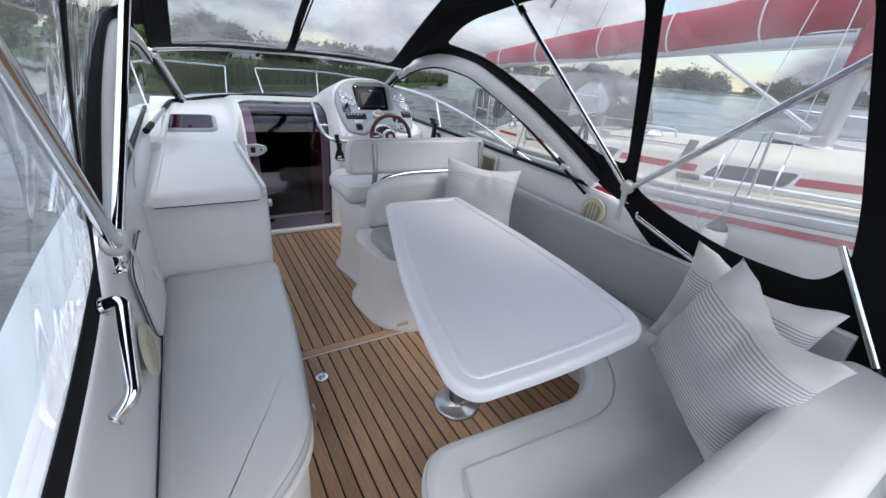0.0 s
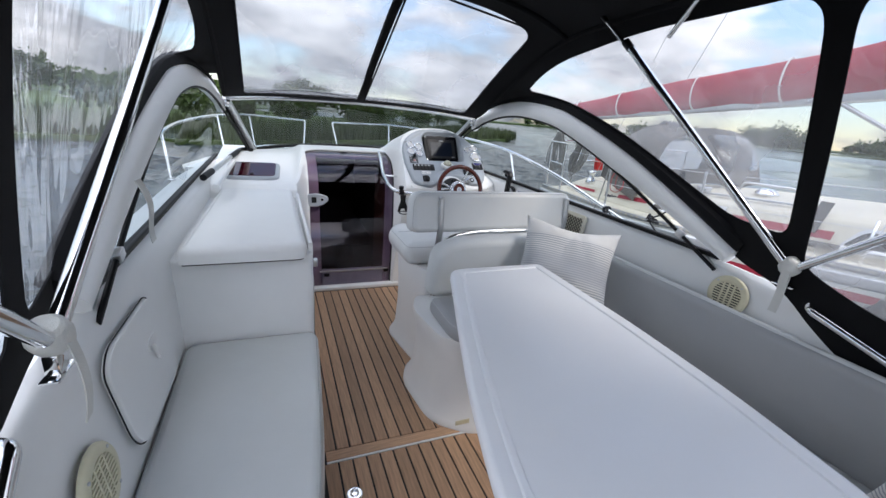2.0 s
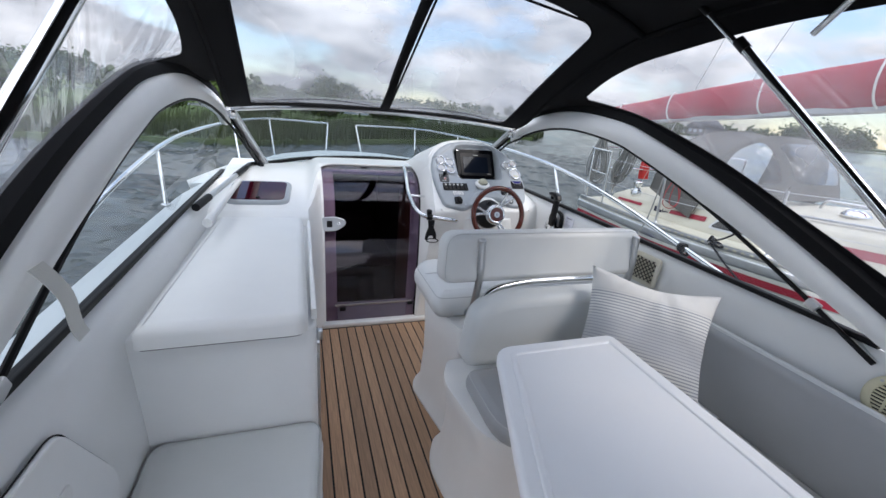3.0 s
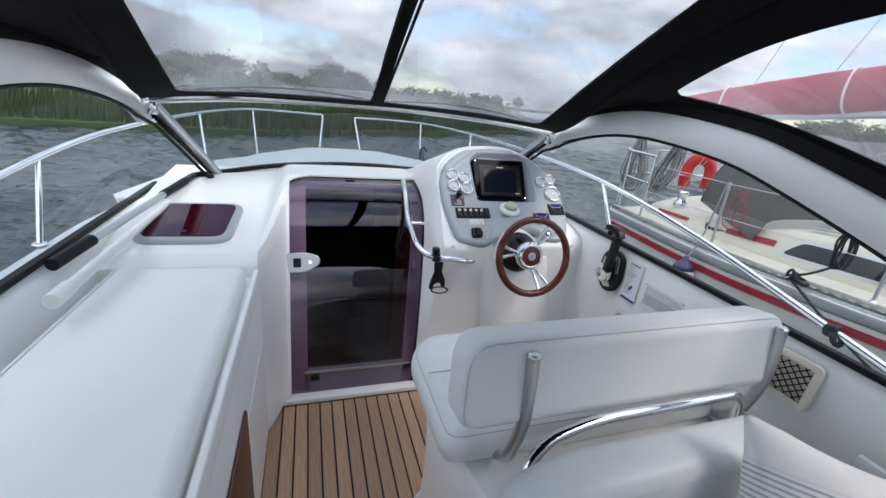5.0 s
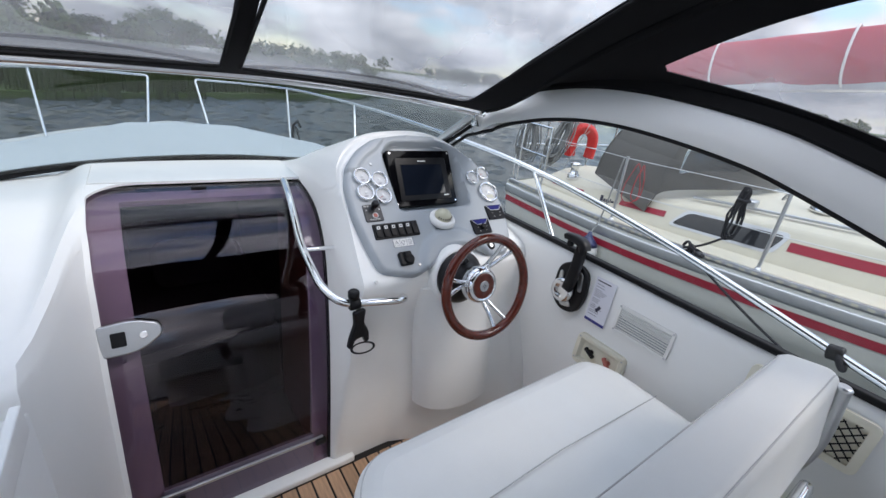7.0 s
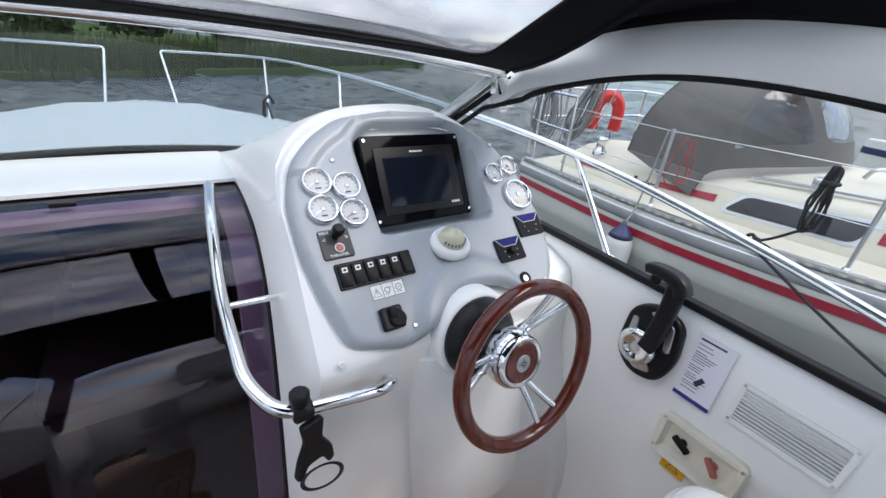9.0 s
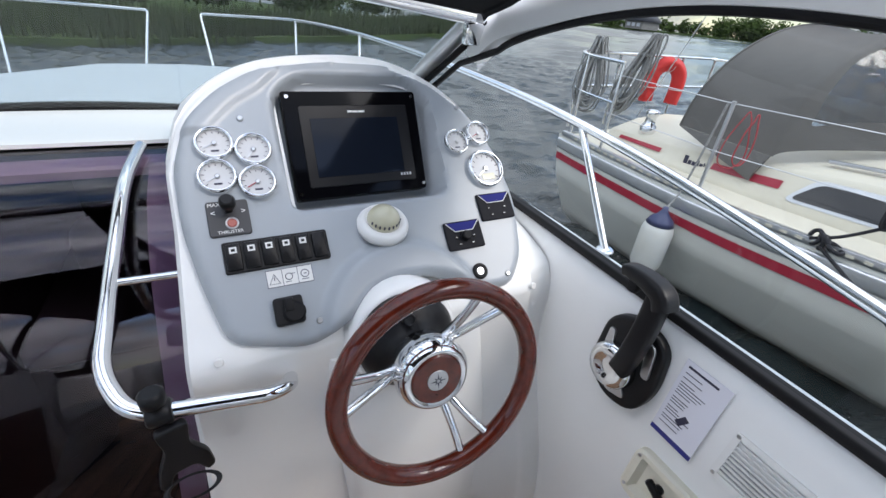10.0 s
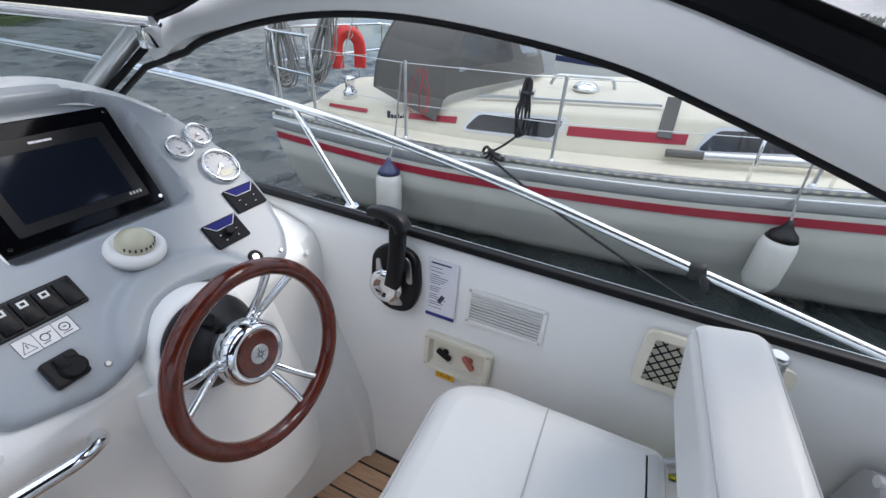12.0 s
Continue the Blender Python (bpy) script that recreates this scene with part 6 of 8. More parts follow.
# ---- starboard side fittings ----
SX = 2.474
th = thing("throttle", (SX, 4.04, 0.82), "black engine throttle with a chrome pivot on the cockpit side", "throttle")
thm = Matrix.Translation((SX - 0.004, 4.018, 0.803)) @ FACE_IN_S @ Matrix.Rotation(radians(-4), 4, "X")
part("plate", prism(rounded([(-0.075, -0.06), (-0.02, -0.11), (0.055, -0.095), (0.078, -0.02), (0.065, 0.085), (-0.01, 0.105), (-0.07, 0.07)], 0.035, 5), 0, 0.02, 0.006, 3, m=thm), PLASTIC, th, "black base plate")
part("chrome_trim", prism(rounded([(-0.055, -0.05), (-0.01, -0.088), (0.035, -0.075), (0.02, -0.055), (-0.03, -0.03), (-0.04, 0.05), (-0.055, 0.05)], 0.012, 4), 0.02, 0.024, 0.002, 2, m=thm), STEEL, th, "satin metal trim")
part("chrome_trim", prism(rounded([(0.04, 0.0), (0.058, 0.0), (0.048, 0.07), (0.0, 0.09), (-0.02, 0.078), (0.03, 0.05)], 0.01, 4), 0.02, 0.024, 0.002, 2, m=thm), STEEL, th, "satin metal trim")
part("pivot", lathe([(0.049, 0.02), (0.049, 0.038), (0.043, 0.047), (0.028, 0.048), (0.022, 0.042), (0.012, 0.042)], 36, thm @ Matrix.Translation((-0.015, -0.02, 0))), CHROME, th, "round chrome pivot")
part("lever", sweep(smooth_path([thm @ Vector(p_) for p_ in ((0.012, 0.0, 0.048), (0.022, 0.05, 0.054), (0.027, 0.115, 0.056), (0.026, 0.180, 0.056))], 6), rounded([(-0.014, -0.020), (0.014, -0.020), (0.014, 0.020), (-0.014, 0.020)], 0.008, 4)), PLASTIC, th, "black lever")
part("grip", sweep(smooth_path([thm @ Vector(p_) for p_ in ((-0.052, 0.196, 0.058), (-0.036, 0.201, 0.058), (0.0, 0.201, 0.058), (0.030, 0.192, 0.058), (0.044, 0.170, 0.058))], 5), rounded([(-0.019, -0.015), (0.019, -0.015), (0.019, 0.015), (-0.019, 0.015)], 0.010, 4), scale=lambda t: 0.72 + 0.36 * min(1.0, 1.7 * t)), PLASTIC, th, "black hand grip")
part("trim_button", box(-0.036, -0.014, 0.164, 0.190, 0.046, 0.068, 0.006, 2, m=thm), RUBBER, th)

cd = thing("notice_card", (SX, 3.89, 0.79), "laminated white instruction card stuck to the cockpit side", "notice")
cdm = Matrix.Translation((SX - 0.003, 3.885, 0.800)) @ FACE_IN_S @ Matrix.Rotation(radians(-2.5), 4, "X")
part("sheet", box(-0.042, 0.042, -0.09, 0.09, 0.0, 0.0018, m=cdm), PAPER, cd)
rnd_ = random.Random(4)
rows_ = [(-0.034, 0.076, 0.056, 0.0045)]
y_ = 0.064
while y_ > -0.068:
    rows_.append((-0.034, y_, rnd_.uniform(0.025, 0.052) if not (-0.03 < y_ < 0.005) else rnd_.uniform(0.018, 0.03), 0.0014))
    y_ -= 0.0065 if rnd_.random() > 0.22 else 0.011
bars(rows_, cdm @ Matrix.Translation((0, 0, 0.0018)), INK, cd, "print", "lines of small print")
bars([(-0.042, -0.09, 0.084, 0.011)], cdm @ Matrix.Translation((0, 0, 0.0018)), BLUEINK, cd, "footer", "dark blue footer")
part("handset_picture", box(0.008, 0.020, -0.038, -0.012, 0.0018, 0.0024, m=cdm @ Matrix.Rotation(-0.5, 4, "Z")), INK, cd, "small printed radio")

vn = thing("vent_grille", (SX, 3.71, 0.78), "white louvred vent grille on the cockpit side", "vent")
vm = Matrix.Translation((SX + 0.002, 3.71, 0.782)) @ FACE_IN_S @ Matrix.Rotation(radians(-5), 4, "X")
fo = rounded([(-0.102, -0.052), (0.102, -0.052), (0.102, 0.052), (-0.102, 0.052)], 0.008, 4)
fi = inset(fo, 0.012)
bm = bmesh.new()
for za, zb, oa, ob_ in ((0, 0.008, fo, fo), (0.008, 0.008, fo, fi), (0.008, 0.001, fi, fi)):
    A = [bm.verts.new(vm @ Vector((x, y, za))) for x, y in oa]
    B = [bm.verts.new(vm @ Vector((x, y, zb))) for x, y in ob_]
    for i in range(len(A)):
        bm.faces.new((A[i], A[(i + 1) % len(A)], B[(i + 1) % len(A)], B[i]))
bmesh.ops.remove_doubles(bm, verts=bm.verts, dist=1e-5)
bmesh.ops.recalc_face_normals(bm, faces=bm.faces)
part("frame", bm, WHITEPL, vn)
# grey here puts the shade between the slats into the backing's colour
part("backing", box(-0.092, 0.092, -0.042, 0.042, 0.0, 0.0012, m=vm), DASH, vn, "backing toned grey for the shade between the slats")
for k in range(9):
    part("slat", box(-0.092, 0.092, -0.0029, 0.0029, 0.0015, 0.0055, 0.001, 1, m=vm @ Matrix.Translation((0, -0.036 + 0.009 * k, 0.002)) @ Matrix.Rotation(0.45, 4, "X")), WHITEPL, vn)
for u in (-0.096, 0.096):
    for v in (-0.046, 0.046):
        part("screw", cyl(0.0035, 0.006, 0.0095, 10, m=vm @ Matrix.Translation((u, v, 0))), STEEL, vn)

bx = thing("switch_recess", (SX, 3.825, 0.585), "cream recessed box with battery switch handles", "switch box")
bxm = Matrix.Translation((SX - 0.004, 3.822, 0.592)) @ FACE_IN_S @ Matrix.Rotation(radians(-4), 4, "X")
fo = rounded([(-0.102, -0.068), (0.102, -0.068), (0.102, 0.062), (-0.102, 0.062)], 0.026, 6)
fi = inset(fo, 0.018)
bm = bmesh.new()
for za, zb, oa, ob_ in ((0, 0.016, fo, fo), (0.016, 0.021, fo, inset(fo, 0.005)), (0.021, 0.020, inset(fo, 0.005), fi), (0.020, 0.004, fi, inset(fi, 0.010))):
    A = [bm.verts.new(bxm @ Vector((x, y, za))) for x, y in oa]
    B = [bm.verts.new(bxm @ Vector((x, y, zb))) for x, y in ob_]
    for i in range(len(A)):
        bm.faces.new((A[i], A[(i + 1) % len(A)], B[(i + 1) % len(A)], B[i]))
bm.faces.new(B)
bmesh.ops.remove_doubles(bm, verts=bm.verts, dist=1e-5)
bmesh.ops.recalc_face_normals(bm, faces=bm.faces)
part("tray", bm, IVORY, bx)
for x, mt in ((-0.035, PLASTIC), (0.038, PINKLEVER)):
    hd = part("switch_handle", box(-0.008, 0.008, -0.024, 0.024, 0.012, 0.026, 0.005, 2, m=bxm @ Matrix.Translation((x, 0.002, 0)) @ Matrix.Rotation(0.7 if x > 0 else 1.1, 4, "Z")), mt, bx, "turn handle")
    part("spindle", cyl(0.010, 0.003, 0.016, 16, m=bxm @ Matrix.Translation((x, 0.002, 0))), mt, hd)
for u in (-0.09, 0.09):
    for v in (-0.047, 0.047):
        part("screw", cyl(0.0035, 0.019, 0.0225, 10, m=bxm @ Matrix.Translation((u, v, 0))), STEEL, bx)
wl_ = thing("warning_sticker", (SX, 3.87, 0.50), "yellow triangle warning sticker below the switch box", "sticker")
wlm = bxm @ Matrix.Translation((-0.03, -0.082, 0.002))
part("sheet", box(-0.03, 0.03, -0.022, 0.022, 0, 0.0012, m=wlm), YELLOW, wl_)
part("triangle", tube([wlm @ Vector(p_) for p_ in ((-0.015, -0.012, 0.0014), (0.015, -0.012, 0.0014), (0.0, 0.014, 0.0014))], 0.0016, 5, closed=True), INK, wl_)

nt = thing("net_pocket", (SX, 3.265, 0.79), "cream storage pocket with a black elastic net", "storage pocket")
nm = Matrix.Translation((SX - 0.006, 3.265, 0.805)) @ FACE_IN_S @ Matrix.Rotation(radians(-4), 4, "X")
fo = rounded([(-0.135, -0.075), (0.135, -0.075), (0.135, 0.075), (-0.135, 0.075)], 0.022, 5)
fi = inset(fo, 0.02)
bm = bmesh.new()
for za, zb, oa, ob_ in ((0, 0.012, fo, fo), (0.012, 0.012, fo, fi), (0.012, 0.001, fi, fi)):
    A = [bm.verts.new(nm @ Vector((x, y, za))) for x, y in oa]
    B = [bm.verts.new(nm @ Vector((x, y, zb))) for x, y in ob_]
    for i in range(len(A)):
        bm.faces.new((A[i], A[(i + 1) % len(A)], B[(i + 1) % len(A)], B[i]))
bmesh.ops.remove_doubles(bm, verts=bm.verts, dist=1e-5)
bmesh.ops.recalc_face_normals(bm, faces=bm.faces)
part("frame", bm, IVORY, nt)
part("back_panel", box(-0.116, 0.116, -0.056, 0.056, 0.0005, 0.0018, m=nm), IVORY, nt)
bm = bmesh.new()
for k in range(-9, 10):
    c = k * 0.024
    for sg in (1, -1):
        pts = []
        for t_ in steps(-1, 1, 40):
            x, y = t_ * 0.114, sg * t_ * 0.114 + c
            if abs(y) <= 0.055:
                pts.append(nm @ Vector((x, y, 0.010 + 0.006 * (1 - t_ * t_))))
        if len(pts) > 2:
            tube(pts, 0.0019, 5, bm=bm)
part("net", bm, RUBBER, nt, "black elastic net")

# yellow lifejacket edge under the helm seat
lj = thing("life_jacket", (2.36, 3.50, 0.0), "folded yellow life jacket stowed beside the helm seat", "life jacket")
part("fabric", prism(rounded([(2.385, 3.10), (2.445, 3.10), (2.445, 3.33), (2.385, 3.33)], 0.02, 3), 0.0, 0.50, 0.015, 3), LIFE_YELLOW, lj)
part("strap", box(2.381, 2.449, 3.14, 3.16, 0.1, 0.504, 0.003, 1), RUBBER, lj, "black strap")

# floor ring handle
fr_ = thing("lift_ring", (0.972, 2.44, 0.0), "round chrome lift ring set in the teak sole", "lift ring")
part("cup", lathe([(0.031, 0.0), (0.031, 0.003), (0.027, 0.005), (0.022, 0.004)], 30, Matrix.Translation((0.985, 2.43, 0.0))), CHROME, fr_)
# no hole is cut: a black disc paints the cup's inner shade
part("well", cyl(0.022, 0.001, 0.0035, 24, m=Matrix.Translation((0.985, 2.43, 0))), RUBBER, fr_, "black disc drawing the shade inside the cup")
part("ring", torus(0.014, 0.003, 24, 8, Matrix.Translation((0.985, 2.432, 0.006)) @ Matrix.Rotation(0.2, 4, "X")), CHROME, fr_)
grab_rail([(0.985, 1.62, 0.05), (0.945, 1.62, 0.06), (0.935, 1.50, 0.20), (0.98, 1.50, 0.22)], "short polished steel rail at the end of the settee", 0.011)

# boathook lying along the port screen
bh = thing("boathook", (0.47, 4.4, 0.94), "aluminium boathook with black grips lying along the side window", "boathook")
p0, p1 = Vector((0.378, 3.93, 0.935)), Vector((0.500, 5.00, 0.985))
part("shaft", tube([p0.lerp(p1, 0.1), p0.lerp(p1, 0.72)], 0.015, 16), ALU, bh)
part("grip", tube([p0.lerp(p1, -0.02), p0.lerp(p1, 0.16)], 0.019, 16), RUBBER, bh, "black foam grip")
part("grip", tube([p0.lerp(p1, 0.66), p0.lerp(p1, 0.90)], 0.0185, 16), RUBBER, bh, "black foam grip")
part("hook", tube(smooth_path([p0.lerp(p1, 0.90), p1, p1 + Vector((0.05, 0.03, 0.005)), p1 + Vector((0.085, -0.01, 0.0))], 5), 0.016, 12), PLASTIC, bh, "black plastic hook")
b2_ = thing("paddle_pole", (0.43, 4.2, 0.90), "pale telescopic pole lying beside the boathook", "pole")
part("shaft", tube([(0.458, 3.76, 0.912), (0.480, 4.60, 0.940)], 0.016, 14), WHITEPL, b2_)
part("cap", tube([(0.457, 3.715, 0.911), (0.4585, 3.80, 0.913)], 0.021, 14), WHITEPL, b2_)

# ---- outside rails of the motor boat ----
def outside_rail(side):
    sx = (lambda x, y=0.0: 2 * bow_x(y) - x) if side else (lambda x, y=0.0: x)
    g = thing("guard_rail", (sx(2.72), 4.6, 0.83), "polished steel guard rail running forward to an open pulpit", "guard rail", "guard rails")
    run = smooth_path([(2.735, 2.86, 0.80), (2.765, 3.29, 0.885), (2.775, 3.92, 1.02), (2.775, 4.62, 1.12), (2.79, 5.4, 1.155), (2.78, 6.4, 1.17), (2.74, 7.4, 1.165), (2.58, 8.34, 1.153), (2.22, 9.02, 1.12), (1.90, 9.32, 1.10)], 6)
    run += bent_path([(1.90, 9.32, 1.10), (1.77, 9.40, 1.095), (1.815, 8.70, 0.535)], 0.05, 5)[1:]
    part("top_tube", tube([(sx(q.x, q.y), q.y, q.z) for q in run], 0.0135, 12), CHROME, g)
    for (x, y, z), (bx_, by_, bz_) in (((2.775, 4.60, 1.115), (2.69, 4.32, 0.85)), ((2.765, 6.85, 1.165), (2.66, 6.55, 0.73)), ((2.58, 8.337, 1.15), (2.46, 7.80, 0.63))):
        s = part("stanchion", tube([(sx(x, y), y, z), (sx(bx_, by_), by_, bz_)], 0.0105, 10), CHROME, g)
        part("foot", cyl(0.024, 0, 0.010, 16, bevel=0.003, m=Matrix.Translation((sx(bx_, by_), by_, bz_ - 0.006))), CHROME, s)
    return g


outside_rail(0)
outside_rail(1)
cl = thing("rope_clamp", (2.765, 3.29, 0.885), "black rope fender clamp on the guard rail", "clamp")
part("clamp", cyl(0.024, -0.02, 0.02, 18, bevel=0.004, m=Matrix.Translation((2.765, 3.29, 0.885)) @ Matrix.Rotation(radians(80), 4, "X")), PLASTIC, cl)
part("lashing", torus(0.024, 0.009, 24, 8, Matrix.Translation((2.762, 3.27, 0.87)) @ Matrix.Rotation(radians(60), 4, "X")), ROPE_DARK, cl, "black line wound on the rail")
cle = thing("bow_fitting", (2.05, 6.9, 0.82), "small dark mooring hook on the foredeck edge", "deck fitting")
part("post", tube([(2.18, 6.75, 0.80), (2.19, 6.76, 0.98), (2.23, 6.78, 1.01), (2.26, 6.79, 0.96)], 0.012, 8), PLASTIC, cle)
part("leg", tube([(2.25, 6.72, 0.80), (2.21, 6.76, 0.97)], 0.008, 8), PLASTIC, cle)

# ---- water and shores ----
WMAT = bpy.data.materials.new("lake_water")
WMAT.use_nodes = True
_n, _l = WMAT.node_tree.nodes, WMAT.node_tree.links
_b = _n["Principled BSDF"]
_b.inputs["Base Color"].default_value = (0.022, 0.031, 0.033, 1)
_b.inputs["Roughness"].default_value = 0.07
_b.inputs["IOR"].default_value = 1.33
_co = _n.new("ShaderNodeTexCoord")
_hs = []
for _sc, _st, _w in ((1.6, (1.0, 1.9, 1), 0.8), (6.5, (1.0, 1.8, 1), 0.25), (0.35, (1, 1.4, 1), 1.3)):
    _mp = _n.new("ShaderNodeMapping")
    _mp.inputs["Scale"].default_value = _st
    _mp.inputs["Rotation"].default_value = (0, 0, 0.5)
    _nz = _n.new("ShaderNodeTexNoise")
    _nz.inputs["Scale"].default_value = _sc
    _nz.inputs["Detail"].default_value = 3
    _nz.inputs["Distortion"].default_value = 0.6
    _l.new(_co.outputs["Object"], _mp.inputs["Vector"])
    _l.new(_mp.outputs["Vector"], _nz.inputs["Vector"])
    _m = _n.new("ShaderNodeMath")
    _m.operation = "MULTIPLY"
    _m.inputs[1].default_value = _w
    _l.new(_nz.outputs["Fac"], _m.inputs[0])
    _hs.append(_m)
_a1 = _n.new("ShaderNodeMath")
_a2 = _n.new("ShaderNodeMath")
_l.new(_hs[0].outputs[0], _a1.inputs[0])
_l.new(_hs[1].outputs[0], _a1.inputs[1])
_l.new(_a1.outputs[0], _a2.inputs[0])
_l.new(_hs[2].outputs[0], _a2.inputs[1])
_bp = _n.new("ShaderNodeBump")
_bp.inputs["Strength"].default_value = 0.6
_bp.inputs["Distance"].default_value = 0.10
_l.new(_a2.outputs[0], _bp.inputs["Height"])
_l.new(_bp.outputs["Normal"], _b.inputs["Normal"])


def water_mesh():
    """One sheet to the horizon; its waves are modelled where it is near, and grow longer where the mesh grows coarse."""
    def axis(lo, hi, step):
        near = list(np.arange(lo, hi, step))
        up, dn_, d = [hi], [lo], step
        while up[-1] < 2500:
            d *= 1.09
            up.append(up[-1] + d)
            dn_.append(dn_[-1] - d)
        return np.array(dn_[:0:-1] + near + up)
    xs, ys = axis(-8.0, 14.0, 0.09), axis(-5.0, 21.0, 0.09)
    X, Y = np.meshgrid(xs, ys, indexing="ij")
    step = np.maximum(np.gradient(xs)[:, None], np.gradient(ys)[None, :])
    Z = np.zeros_like(X)
    r = random.Random(17)
    for k in range(34):
        lam = 0.27 * 1.065 ** k
        an = 0.9 + r.gauss(0, 0.55)
        amp = 0.0185 * lam / (1 + (lam / 0.85) ** 2)
        fade = np.clip((lam / step - 2.2) / 1.6, 0, 1)
        f = np.sin(2 * math.pi / lam * (X * math.cos(an) + Y * math.sin(an)) + r.uniform(0, 6.28))
        Z += amp * fade * (f + 0.35 * f * f)
    for k in range(46):
        lam = 1.6 * 1.075 ** k
        an = 0.9 + r.gauss(0, 0.7)
        q = lam / step
        fade = np.clip((q - 2.2) / 1.6, 0, 1) * np.clip((11.0 - q) / 5.0, 0, 1)
        Z += 0.005 * lam * fade * np.sin(2 * math.pi / lam * (X * math.cos(an) + Y * math.sin(an)) + r.uniform(0, 6.28))
    nx, ny = len(xs), len(ys)
    me_ = bpy.data.meshes.new("water")
    idx = np.arange(nx * ny).reshape(nx, ny)
    quads = np.stack([idx[:-1, :-1], idx[1:, :-1], idx[1:, 1:], idx[:-1, 1:]], -1).reshape(-1, 4)
    me_.from_pydata(np.stack([X, Y, Z], -1).reshape(-1, 3).tolist(), [], quads.tolist())
    me_.polygons.foreach_set("use_smooth", np.ones(len(quads), dtype=bool))
    me_.materials.append(WMAT)
    return me_


wt_ = new("water", water_mesh())
wt_.matrix_world = Matrix.Translation((0, 0, WATER))
tagged(wt_, "rippled grey-green lake water", "water", kind="structure")

REED = mat("reeds", (0.050, 0.066, 0.028), 0.8, spec=0.15, var=0.4, scale=0.35)
MEADOW = mat("meadow", (0.060, 0.090, 0.028), 0.95, spec=0.1, var=0.4, scale=0.12, bump=0.4, bscale=3)
LEAF = mat("leaves", (0.045, 0.068, 0.022), 1.0, spec=0.0, var=0.5, scale=0.5)
BARK = mat("bark", (0.08, 0.065, 0.05), 0.95, var=0.3, scale=3)

BANK = [(-260, -40), (-120, -5), (-45, 12.5), (-14, 16.5), (-0.9, 18.8), (3.4, 22.0), (8.9, 25.8), (20.7, 35.6), (25.5, 42.0), (22, 62), (2, 140), (-60, 420), (-700, 900), (-900, 0)]
lb_ = bmesh.new()
up_ = [lb_.verts.new((x, y, -0.18)) for x, y in BANK]
dn_ = [lb_.verts.new((x, y, WATER - 0.15)) for x, y in BANK]
lb_.faces.new(up_)
for i in range(len(BANK)):
    j = (i + 1) % len(BANK)
    lb_.faces.new((up_[i], dn_[i], dn_[j], up_[j]))
bmesh.ops.recalc_face_normals(lb_, faces=lb_.faces)
tagged(part("ground_meadow", lb_, MEADOW), "flat green lakeside meadow", "ground", kind="structure")
FAR = [(60, 330), (150, 285), (260, 240), (330, 160), (350, 60), (330, -60), (280, -220), (900, -300), (1200, 300), (500, 900), (60, 700)]
lb_ = bmesh.new()
up_ = [lb_.verts.new((x, y, 0.5)) for x, y in FAR]
dn_ = [lb_.verts.new((x, y, WATER - 0.15)) for x, y in FAR]
lb_.faces.new(up_)
for i in range(len(FAR)):
    j = (i + 1) % len(FAR)
    lb_.faces.new((up_[i], dn_[i], dn_[j], up_[j]))
bmesh.ops.recalc_face_normals(lb_, faces=lb_.faces)
tagged(part("ground_far_shore", lb_, MEADOW), "far lake shore of grass and trees", "ground", kind="structure")

# reeds along the near bank: many single blades in one mesh
rr = random.Random(11)
verts, faces = [], []


def blade(x, y, h, w, lean_):
    an = rr.uniform(0, math.pi)
    dx, dy = math.cos(an) * w, math.sin(an) * w
    lx, ly = math.cos(lean_) * h * 0.22, math.sin(lean_) * h * 0.22
    k = len(verts)
    verts.extend(((x - dx, y - dy, -0.4), (x + dx, y + dy, -0.4), (x + dx * 0.6 + lx * 0.4, y + dy * 0.6 + ly * 0.4, h * 0.6 - 0.3), (x - dx * 0.6 + lx * 0.4, y - dy * 0.6 + ly * 0.4, h * 0.6 - 0.3), (x + lx, y + ly, h - 0.3)))
    faces.append((k, k + 1, k + 2, k + 3))
    faces.append((k + 3, k + 2, k + 4))


line = [Vector((x, y, 0)) for x, y in BANK[2:9]]
for a_, b_ in zip(line, line[1:]):
    L = (b_ - a_).length
    nrm = Vector((-(b_ - a_).y, (b_ - a_).x, 0)).normalized()
    for _ in range(int(L * 260)):
        d = rr.random() ** 1.3 * 5.5
        q = a_.lerp(b_, rr.random()) + nrm * (d + 0.25 * math.sin(L * 3))
        hh = (0.75 + 0.07 * d + 0.40 * noise.noise(q * 0.35)) * rr.uniform(0.6, 1.15)
        blade(q.x, q.y, hh, rr.uniform(0.012, 0.03) * (1 + q.length / 40), rr.uniform(0.2, 1.8))
me = bpy.data.meshes.new("reed_bed")
me.from_pydata(verts, [], faces)
me.materials.append(REED)
tagged(new("reed_bed", me), "tall green reeds along the near lake bank", "reeds", kind="stuff")


